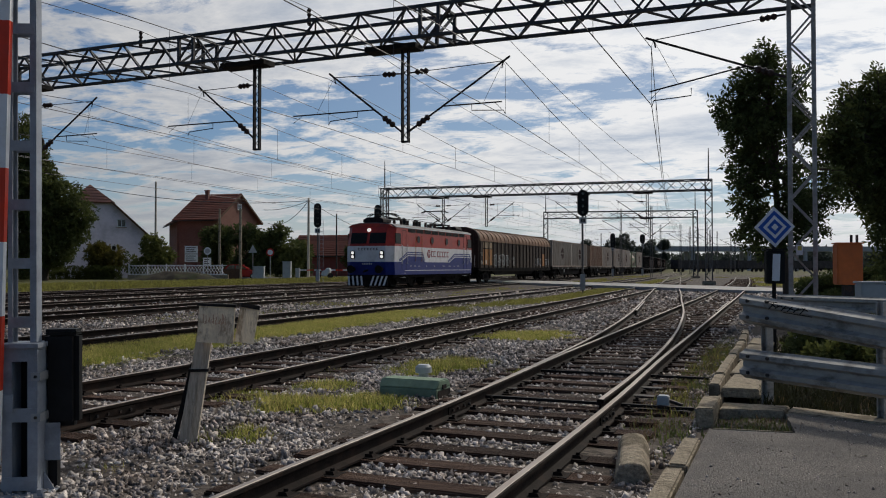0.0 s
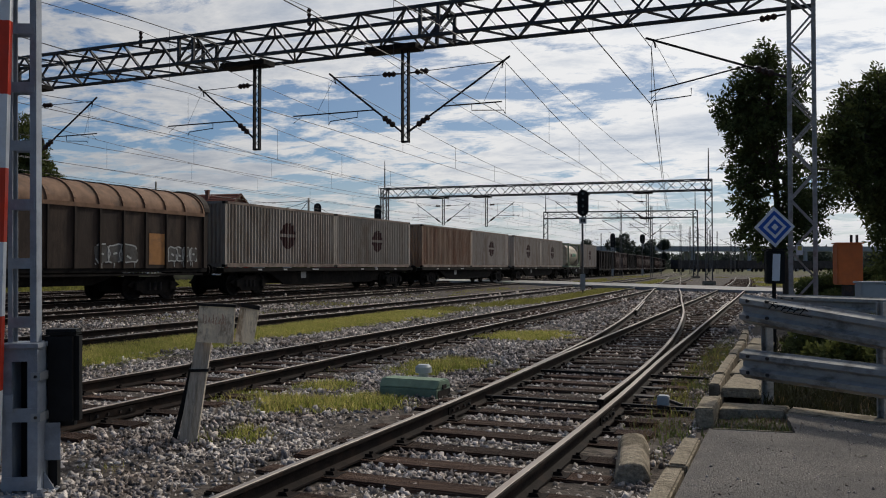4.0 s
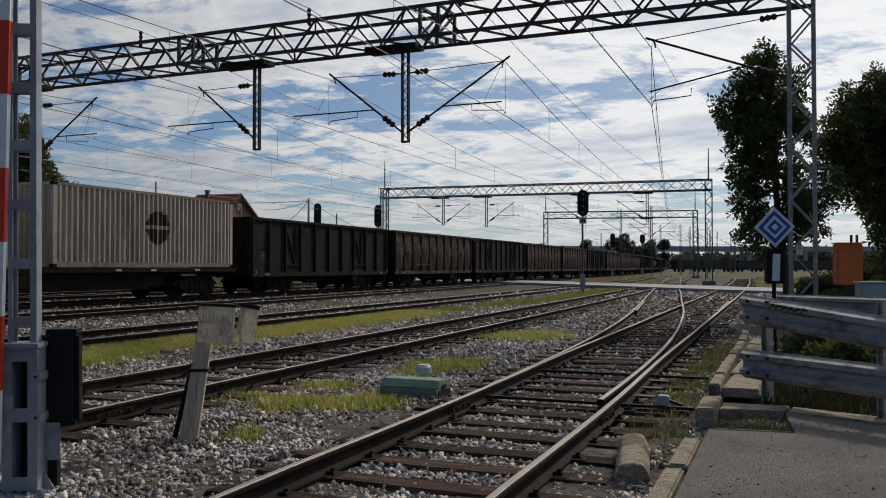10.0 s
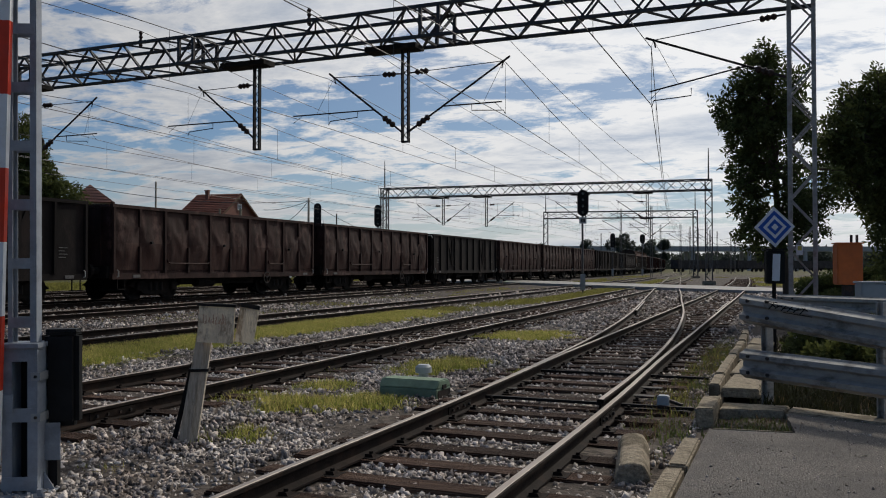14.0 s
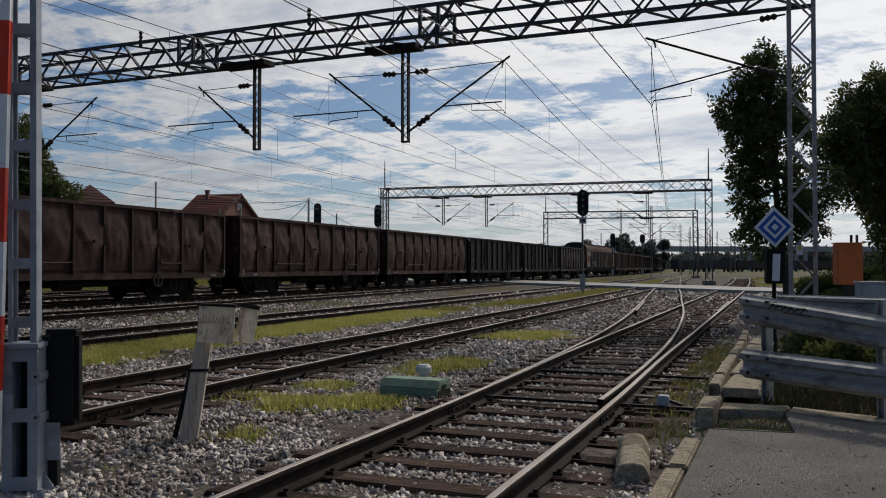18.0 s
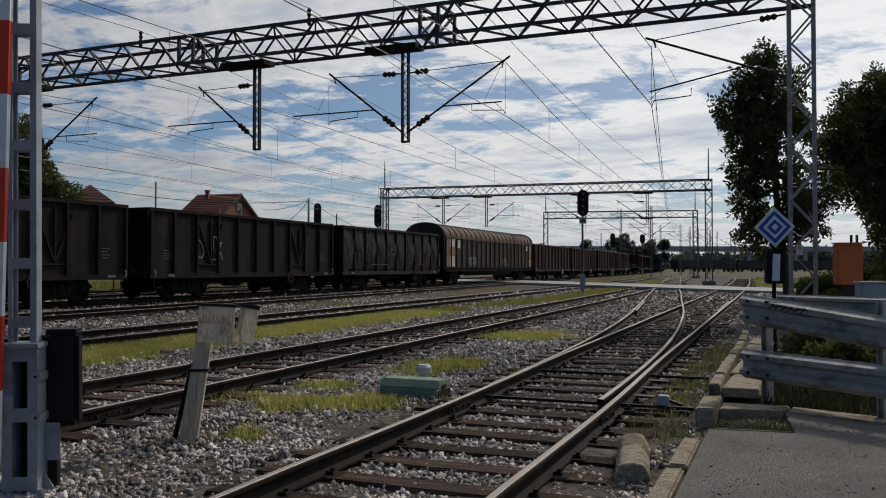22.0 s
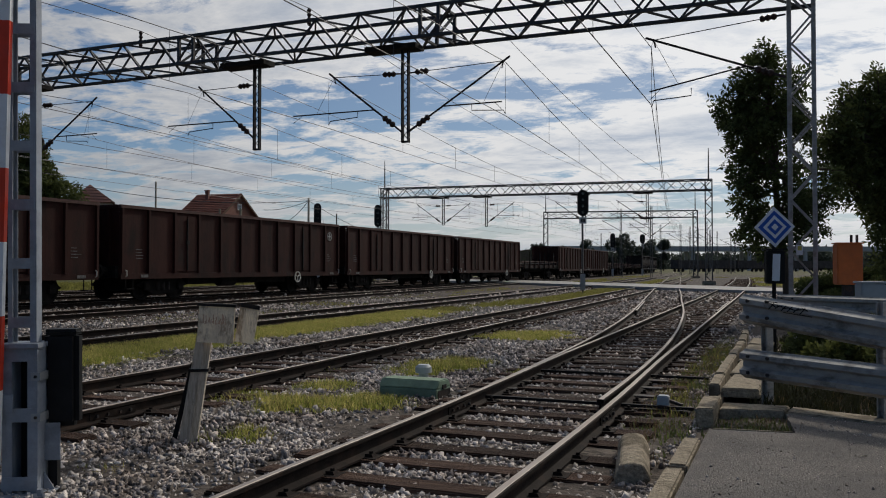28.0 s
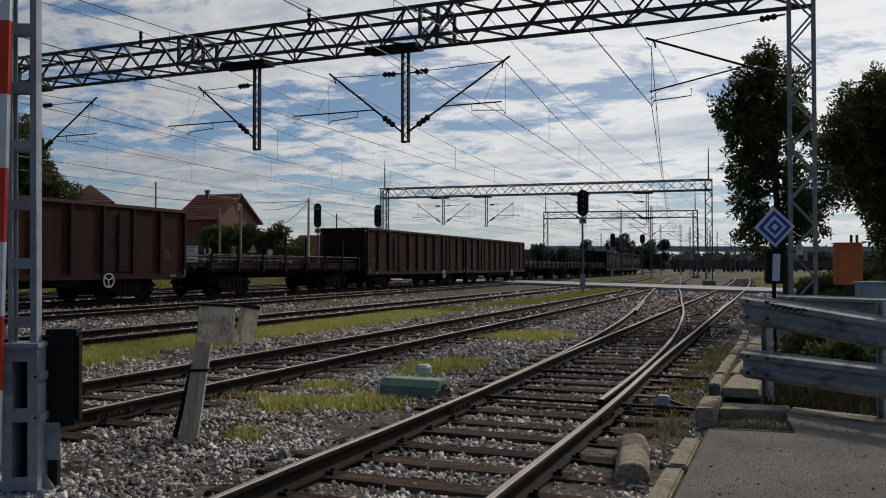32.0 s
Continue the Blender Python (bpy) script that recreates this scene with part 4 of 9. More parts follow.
    for k in range(14):
        a, b = 2 * math.pi * k / 14, 2 * math.pi * (k + 1) / 14
        bar(bm, (X + 0.09, yb + 0.23 * math.cos(a), 0.72 + 0.23 * math.sin(a)), (X + 0.09, yb + 0.23 * math.cos(b), 0.72 + 0.23 * math.sin(b)), 0.035)
    for k in range(3):
        a = 2 * math.pi * k / 3 + 0.5
        bar(bm, (X + 0.09, yb, 0.72), (X + 0.09, yb + 0.23 * math.cos(a), 0.72 + 0.23 * math.sin(a)), 0.03)
    part("brake_wheel", bm, "dirty_white" if kind == "doors" else "iron", w)
    for y, d in ((-h + 0.25, 1), (h - 0.25, -1)):
        bm = B()
        for e in (0.0, 0.34):
            bar(bm, (X + 0.02, y + d * e, 0.42), (X + 0.02, y + d * e, z0 - 0.1), 0.03)
        box(bm, X - 0.08, X + 0.1, *sorted((y - d * 0.03, y + d * 0.37)), 0.4, 0.43)
        part("step", bm, "frame_dark", w)
        bm = B()
        tube(bm, [(X + 0.09, y - d * 0.08, z0 - 0.12), (X + 0.15, y - d * 0.08, z0 - 0.1), (X + 0.15, y - d * 0.08, z0 + 0.08), (X + 0.09, y - d * 0.08, z0 + 0.1)], 0.018, 6)
        part("shunter_handle", bm, "dirty_white", w)
    for y in (-h + 2.5, h - 2.5):
        bogie(w, y)
    buffers(w, -h - 0.15, h + 0.15)
    return w


def sliding_wagon(label, seed, patches, roofing="hab_roof", tags=(), block=None):
    """A long wagon with sliding side walls that curve over into the roof."""
    w = empty("sliding_wall_wagon", label, "goods wagon", "wagons of the goods train")
    h, X, z0, ze, zt = 10.95, 1.36, 1.12, 3.18, 4.02
    arc = [(X, ze)]
    for k in range(1, 9):
        a = math.pi / 2 * k / 8
        arc.append((X - 1.18 * (1 - math.cos(a)), ze + (zt - ze) * math.sin(a)))
    for half, (a, b) in enumerate(((-h + 0.25, -0.06), (0.06, h - 0.25))):
        for s in (-1, 1):
            bm = B()
            box(bm, *sorted((s * (X - 0.04), s * X)), a, b, z0, ze)
            sw = part("sliding_wall", bm, "hab_side", w)
            bm = B()
            n = len(arc)
            lo = [bm.verts.new((s * u, a, v)) for u, v in arc]
            hi = [bm.verts.new((s * u, b, v)) for u, v in arc]
            for i in range(n - 1):
                bm.faces.new((lo[i], lo[i + 1], hi[i + 1], hi[i]))
            smooth(part("roof_shell", fix(bm), roofing, sw), 60)
            bm = B()
            box(bm, *sorted((s * (X + 0.001), s * (X + 0.05))), a, b, ze - 0.1, ze + 0.03)
            part("eave_rail", bm, roofing, sw)
            first = None
            for i in range(11):
                y = a + (b - a) * i / 10
                y = min(max(y, a + 0.03), b - 0.03)
                if first is None:
                    bm = B()
                    bar(bm, (s * (X + 0.035), 0, z0), (s * (X + 0.035), 0, ze - 0.102), 0.07, 0.07)
                    first = part("rib", bm, "hab_side", sw)
                    bm = B()
                    for p, q in zip(arc, arc[1:]):
                        bar(bm, (s * p[0], 0, p[1]), (s * q[0], 0, q[1]), 0.1, 0.09, up=(0, 1, 0))
                    roof_rib = part("roof_rib", bm, roofing, sw)
                else:
                    first, roof_rib = again("rib", first, sw), again("roof_rib", roof_rib, sw)
                first.matrix_basis = roof_rib.matrix_basis = Matrix.Translation((0, y, 0))
    bm = B()
    box(bm, -0.2, 0.2, -h + 0.25, h - 0.25, zt - 0.02, zt + 0.05)
    part("ridge_cap", bm, "frame_dark", w)
    for y, d in ((-h, 1), (h, -1)):
        bm = B()
        poly = [(-X + 0.02, z0), (X - 0.02, z0)] + arc + [(-u, v) for u, v in arc[::-1]]
        extrude(bm, poly, "y", *sorted((y, y + d * 0.2)))
        for z in (1.8, 2.5, 3.18):
            box(bm, -X + 0.05, X - 0.05, *sorted((y - d * 0.05, y)), z - 0.04, z + 0.04)
        for x in (-0.95, 0.95):
            box(bm, x - 0.05, x + 0.05, *sorted((y - d * 0.06, y)), z0, 3.5)
        part("end_wall", fix(bm), "hab_side", w)
        bm = B()
        extrude(bm, [(u * 1.03, v + 0.09) for u, v in arc] + [(-u * 1.03, v + 0.09) for u, v in arc[::-1]] + [(-X + 0.05, ze + 0.06)] + [(-u * 0.96, v - 0.06) for u, v in arc[1:]] + [(u * 0.96, v - 0.06) for u, v in arc[:0:-1]] + [(X - 0.05, ze + 0.06)], "y", *sorted((y - d * 0.08, y + d * 0.24)))
        part("end_arch", fix(bm), "hab_side", w)
        bm = B()
        for sx in (-1, 1):
            tube(bm, [(sx * 1.1, y - d * 0.05, 1.2), (sx * 1.1, y - d * 0.14, 1.25), (sx * 1.1, y - d * 0.14, 1.95), (sx * 1.1, y - d * 0.05, 2.0)], 0.02, 6)
        part("handrail", bm, "alu", w)
    bm = B()
    box(bm, -1.33, 1.33, -h, h, 0.98, z0 - 0.005)
    for s in (-1, 1):
        extrude(bm, [(-h + 4.0, 0.98), (h - 4.0, 0.98), (h - 5.5, 0.55), (-h + 5.5, 0.55)], "x", s * 0.9 - 0.05, s * 0.9 + 0.05)
        box(bm, s * 1.36 - 0.03, s * 1.36 + 0.03, -h + 0.3, h - 0.3, 0.86, 0.93)
    part("underframe", fix(bm), "frame_dark", w)
    for k, (y0, y1, a, b, mt) in enumerate(patches):
        bm = B()
        box(bm, X + 0.004, X + 0.012, y0, y1, a, b)
        part("panel_patch", bm, mt, w)
    rng = random.Random(seed)
    for y0, y1, low, tall in tags:
        y = y0
        while y < y1 - 0.3:
            wd = rng.uniform(0.6, 0.9) if tall > 0.6 else rng.uniform(0.3, 0.5)
            n = 14
            ring = []
            for i in range(n):
                a = 2 * math.pi * i / n
                k = rng.uniform(0.82, 1.12)
                ring.append((y + wd / 2 + 0.56 * wd * k * math.copysign(abs(math.cos(a)) ** 0.6, math.cos(a)), low + tall / 2 + 0.5 * tall * k * math.copysign(abs(math.sin(a)) ** 0.6, math.sin(a))))
            bm = B()
            extrude(bm, ring, "x", X + 0.003, X + 0.006)
            g = part("graffiti_letter", fix(bm), "spray", w, "faded grey-white graffiti")
            bm = B()
            for p, q in zip(ring, ring[1:] + ring[:1]):
                if rng.random() < 0.8:
                    bar(bm, (X + 0.012, *p), (X + 0.012, *q), 0.008, 0.045)
            c = (y + wd / 2, low + tall * rng.uniform(0.35, 0.6))
            bar(bm, (X + 0.012, c[0] - 0.14 * wd, c[1]), (X + 0.012, c[0] + 0.12 * wd, c[1] + rng.uniform(-0.1, 0.1)), 0.008, 0.07)
            for k in range(2):
                dy = rng.uniform(0, wd)
                bar(bm, (X + 0.012, y + dy, low), (X + 0.012, y + dy, low - rng.uniform(0.05, 0.22)), 0.008, 0.03)
            part("outline", bm, "chalk", g)
            y += wd * 0.93
    for k in range(7 if block else 0):
        bm = B()
        box(bm, X + 0.004, X + 0.009, block + rng.uniform(0, 0.15), block + rng.uniform(0.55, 0.8), 1.3 + 0.11 * k, 1.35 + 0.11 * k)
        part("chalk_line", bm, "chalk", w)
    for y in (-h + 2.6, h - 2.6):
        bogie(w, y)
    buffers(w, -h - 0.1, h + 0.1)
    return w


def flat_frame(w, h):
    """The skeleton frame of a container wagon."""
    bm = B()
    for s in (-1, 1):
        extrude(bm, [(-h, 1.13), (h, 1.13), (h, 0.9), (h - 3.7, 0.9), (h - 4.9, 0.38), (-h + 4.9, 0.38), (-h + 3.7, 0.9), (-h, 0.9)], "x", s * 1.0 - 0.06, s * 1.0 + 0.06)
        box(bm, s * 1.28 - 0.05, s * 1.28 + 0.05, -h, h, 0.98, 1.12)
        box(bm, s * 0.6 - 0.2, s * 0.6 + 0.2, -h + 3.6, h - 3.6, 0.45, 0.88)
    for y in (-h, -h + 3, -h + 6, -1, 1, h - 6, h - 3, h):
        box(bm, -1.25, 1.25, y - 0.1 if y > -h else y, y + 0.1 if y < h else y, 0.95, 1.1)
    part("wagon_frame", fix(bm), "frame_dark", w)
    bm = B()
    for y in (-h + 2.4, -h + 4.4, -2.4, -2.1, 2.6, h - 5, h - 2.6):
        box(bm, 1.34, 1.345, y, y + 0.28, 1.02, 1.09)
    box(bm, 1.07, 1.075, -h + 6.3, -h + 6.75, 0.65, 0.95)
    part("markings", bm, "chalk", w)
    for y in (-h + 2.2, h - 2.2):
        bogie(w, y)
    buffers(w, -h, h)


def container(parent, y0, y1, paint, logo):
    """A 30 ft steel box container with corrugated sides between corner posts."""
    z0, z1, X = 1.16, 3.82, 1.25
    n = 38
    bm = B()
    p = (y1 - y0 - 0.3) / n
    pts = []
    for i in range(n):
        a = y0 + 0.15 + i * p
        pts += [(a, X - 0.1), (a + p * 0.26, X - 0.1), (a + p * 0.5, X - 0.006), (a + p * 0.76, X - 0.006)]
    pts.append((y1 - 0.15, X - 0.1))
    for s in (-1, 1):
        lo = [bm.verts.new((s * x, y, z0 + 0.16)) for y, x in pts]
        hi = [bm.verts.new((s * x, y, z1 - 0.1)) for y, x in pts]
        for i in range(len(pts) - 1):
            bm.faces.new((lo[i], lo[i + 1], hi[i + 1], hi[i]) if s > 0 else (lo[i + 1], lo[i], hi[i], hi[i + 1]))
    box(bm, -X + 0.05, X - 0.05, y0 + 0.1, y1 - 0.1, z1 - 0.06, z1 - 0.02)
    c = part("container", bm, paint, parent)
    for y, d in ((y0, 1), (y1, -1)):
        bm = B()
        pe, n2 = 2 * X - 0.3, 11
        q = pe / n2
        ep = []
        for i in range(n2):
            a = -X + 0.15 + i * q
            ep += [(a, 0.09), (a + q * 0.26, 0.09), (a + q * 0.5, 0.012), (a + q * 0.76, 0.012)]
        ep.append((X - 0.15, 0.09))
        lo = [bm.verts.new((x, y + d * o, z0 + 0.16)) for x, o in ep]
        hi = [bm.verts.new((x, y + d * o, z1 - 0.1)) for x, o in ep]
        for i in range(len(ep) - 1):
            bm.faces.new((lo[i], lo[i + 1], hi[i + 1], hi[i]) if d > 0 else (lo[i + 1], lo[i], hi[i], hi[i + 1]))
        part("end_panel", bm, paint, c)
        for s in (-1, 1):
            bm = B()
            box(bm, *sorted((s * (X - 0.15), s * X)), *sorted((y, y + d * 0.15)), z0, z1)
            k = part("corner_post", bm, paint, c)
            for zc in (z0 - 0.003, z1 - 0.115):
                bm = B()
                cbox(bm, *sorted((s * (X - 0.16), s * (X + 0.006))), *sorted((y - d * 0.006, y + d * 0.17)), zc, zc + 0.118, 0.008)
                part("corner_casting", bm, "frame_dark", k)
        bm = B()
        box(bm, -X + 0.151, X - 0.151, *sorted((y, y + d * 0.1)), z0, z0 + 0.159)
        box(bm, -X + 0.151, X - 0.151, *sorted((y, y + d * 0.1)), z1 - 0.1, z1)
        part("end_rail", bm, paint, c)
    for s in (-1, 1):
        bm = B()
        box(bm, *sorted((s * (X - 0.06), s * (X - 0.003))), y0 + 0.151, y1 - 0.151, z0, z0 + 0.159)
        part("bottom_rail", bm, "box_edge", c)
        bm = B()
        box(bm, *sorted((s * (X - 0.06), s * (X - 0.003))), y0 + 0.151, y1 - 0.151, z1 - 0.1, z1)
        part("top_rail", bm, "box_edge", c)
    if logo:
        yc, zc = (y0 + y1) / 2 + 0.2, 2.58
        skin = sorted((u - yc, x + 0.004) for u, x in pts)
        us, xs = [k[0] for k in skin], [k[1] for k in skin]
        for sy in (-1, 1):
            for sz in (-1, 1):
                bm = B()
                steps = sorted({round(0.07 + 0.53 * i / 30, 4) for i in range(31)} | {abs(u) for u in us if 0.07 < u * sy < 0.6})
                rows = []
                for k in steps:
                    hh = 0.6 * math.sqrt(max(1 - (k / 0.62) ** 2, 0.01)) + 0.03 * math.sin(k * 31 + sz)
                    x = float(np.interp(sy * k, us, xs))
                    rows.append((bm.verts.new((x, yc + sy * k, zc + sz * 0.07)), bm.verts.new((x, yc + sy * k, zc + sz * max(hh, 0.1)))))
                for p, q in zip(rows, rows[1:]):
                    bm.faces.new((p[0], q[0], q[1], p[1]) if sy * sz > 0 else (q[0], p[0], p[1], q[1]))
                part("emblem_quarter", bm, "logo_brown", c, "dark brown quarter of a round emblem")
    return c


def container_wagon(label, h, loads):
    w = empty("container_wagon", label, "goods wagon", "wagons of the goods train")
    flat_frame(w, h)
    for kind, y0, y1, paint, logo in loads:
        if kind == "box":
            container(w, y0, y1, paint, logo)
        else:
            tank(w, y0, y1)
    return w


def tank(parent, y0, y1):
    """A 20 ft tank container: cylinder with dished ends in a corner-post frame."""
    z0, z1, X, r = 1.16, 3.72, 1.25, 1.1
    zc = (z0 + z1) / 2 + 0.02
    bm = B()
    pts = [(y0 + 0.3, 0.25), (y0 + 0.34, 0.6), (y0 + 0.45, 0.9), (y0 + 0.65, 1.07), (y0 + 0.9, r), (y1 - 0.9, r), (y1 - 0.65, 1.07), (y1 - 0.45, 0.9), (y1 - 0.34, 0.6), (y1 - 0.3, 0.25)]
    tube(bm, [(0, y, zc) for y, _ in pts], [q for _, q in pts], 32)
    c = smooth(part("tank_container", fix(bm), "tank_cream", parent, "cream tank with dark and green stripes in a pale green frame"), 40)
    for y in (y0, y1):
        d = 1 if y == y0 else -1
        for s in (-1, 1):
            bm = B()
            box(bm, *sorted((s * (X - 0.16), s * X)), *sorted((y, y + d * 0.16)), z0, z1)
            part("corner_post", bm, "tank_frame", c)
        bm = B()
        box(bm, -X + 0.161, X - 0.161, *sorted((y, y + d * 0.12)), z0, z0 + 0.14)
        part("end_beam", bm, "tank_frame", c)
        bm = B()
        box(bm, -X + 0.161, X - 0.161, *sorted((y, y + d * 0.12)), z1 - 0.12, z1)
        part("end_beam", bm, "tank_frame", c)
        for s in (-1, 1):
            bm = B()
            bar(bm, (s * (X - 0.08), y + d * 0.15, z0 + 0.5), (s * (X - 0.08), y + d * 1.1, z0 + 0.1), 0.1)
            part("frame_brace", bm, "tank_frame", c)
        bm = B()
        q = 1.0
        extrude(bm, [(-q + 0.3, z0 + 0.16), (q - 0.3, z0 + 0.16), (q, z0 + 0.5), (q, z1 - 0.5), (q - 0.35, z1 - 0.16), (-q + 0.35, z1 - 0.16), (-q, z1 - 0.5), (-q, z0 + 0.5)], "y", *sorted((y + d * 0.13, y + d * 0.42)))
        part("end_panel", fix(bm), "tank_cream", c)
    for s in (-1, 1):
        bm = B()
        box(bm, *sorted((s * (X - 0.12), s * (X - 0.01))), y0 + 0.161, y1 - 0.161, z0 + 0.01, z0 + 0.13)
        part("bottom_rail", bm, "tank_frame", c)
        bm = B()
        box(bm, *sorted((s * (X - 0.1), s * (X - 0.01))), y0 + 0.161, y1 - 0.161, z1 - 0.1, z1 - 0.01)
        part("top_rail", bm, "tank_frame", c)
    bm = B()
    box(bm, -0.3, 0.3, y0 + 0.3, y1 - 0.3, z1 - 0.2, z1 - 0.15)
    part("walkway", bm, "galv", c)
    # the maker's wordmark becomes plain strokes
    for a, b, mt in ((1.7, 2.5, "logo_brown"), (2.55, 4.2, "green")):
        bm = B()
        y = y0 + a
        while y < y0 + b:
            for k in range(4):
                z = 2.28 + k * 0.09
                zz = z + 0.09
                x = math.sqrt(max(r * r - (z - zc) ** 2, 0)) + 0.006
                x2 = math.sqrt(max(r * r - (zz - zc) ** 2, 0)) + 0.006
                hexa(bm, [(x - 0.01, y, z), (x, y, z), (x, y + 0.16, z), (x - 0.01, y + 0.16, z), (x2 - 0.01, y + 0.05, zz), (x2, y + 0.05, zz), (x2, y + 0.21, zz), (x2 - 0.01, y + 0.21, zz)])
            y += 0.27
        part("wordmark_bars", bm, mt, c)
    bm = B()
    for k, (x0, x1, z) in enumerate(((-0.55, 0.45, 2.62), (-0.4, 0.4, 3.3), (-0.4, 0.3, 3.15), (-0.2, 0.35, 2.25), (-0.5, 0.3, 2.4))):
        box(bm, x0, x1, y0 + 0.12, y0 + 0.128, z - (0.07 if k == 0 else 0.03), z + (0.07 if k == 0 else 0.03))
    part("end_markings", bm, "logo_brown", c)


def stake_wagon(label, length, seed):
    """A low flat wagon with drop sides and upright stakes."""
    w = empty("stake_wagon", label, "flat wagon", "wagons of the goods train")
    h, X = length / 2, 1.34
    rng = random.Random(seed)
    bm = B()
    box(bm, -X, X, -h, h, 0.98, 1.16)
    for s in (-0.5, 0.5):
        extrude(bm, [(-h, 0.98), (h, 0.98), (h - 3, 0.7), (-h + 3, 0.7)], "x", s - 0.06, s + 0.06)
    part("underframe", fix(bm), "frame_dark", w)
    for s in (-1, 1):
        n = 7
        for i in range(n):
            a, b = -h + length * i / n + 0.04, -h + length * (i + 1) / n - 0.04
            bm = B()
            box(bm, *sorted((s * (X + 0.005), s * (X + 0.04))), a, b, 1.1, 1.36)
            for z in (1.13, 1.33):
                box(bm, *sorted((s * (X + 0.04), s * (X + 0.06))), a, b, z - 0.025, z + 0.025)
            o = part("drop_side", bm, "wag_red" if i % 3 else "wag_dark", w)
            bm = B()
            for y in (a + 0.2, b - 0.2):
                bar(bm, (s * (X + 0.02), y, 1.36), (s * (X - 0.05), y + 0.12, 1.62), 0.04, 0.05)
                bar(bm, (s * (X + 0.07), y, 1.05), (s * (X + 0.07), y, 1.4), 0.05, 0.03)
            part("hinge_bracket", bm, "rim_red", o)
        for i in range(8):
            y = -h + 0.3 + (length - 0.6) * i / 7
            bm = B()
            bar(bm, (s * (X + 0.1), y, 0.95), (s * (X + 0.1), y, 2.5 if (i in (1, 3, 4, 6) and s > 0) or (i in (0, 2, 5) and s < 0) else 1.72), 0.08, 0.09)
            part("stake", bm, "wag_dark", w)
        bm = B()
        tube(bm, [(s * 1.26, -h + 0.1, 1.64), (s * 1.26, h - 0.1, 1.64)], 0.04, 6)
        part("side_rail", bm, "rim_red", w)
        bm = B()
        tube(bm, [(s * 1.2, -h + 0.5, 1.5), (s * 1.2, h - 0.5, 1.47)], 0.035, 6)
        part("side_rail", bm, "iron", w)
    for y in (-h + 2.2, h - 2.2):
        bogie(w, y)
    buffers(w, -h, h)
    return w
M["loco_mark"] = mat("loco_mark", (0.28, 0.035, 0.04), 0.5, 0, 0.2, 8, bump=0)
M["yellow_rail"] = mat("yellow_rail", (0.45, 0.2, 0.08), 0.5, 0.2, 0.2, 8, bump=0)
M["loco_lamp"] = glow("loco_lamp", (1.0, 0.96, 0.88), 0.75)
M["loco_glass"] = mat("loco_glass", (0.012, 0.014, 0.013), 0.35, 0, 0.2, 3, bump=0, spec=0.12)
M["grey_letter"] = mat("grey_letter", (0.4, 0.4, 0.45), 0.6, 0, 0.2, 8, bump=0)


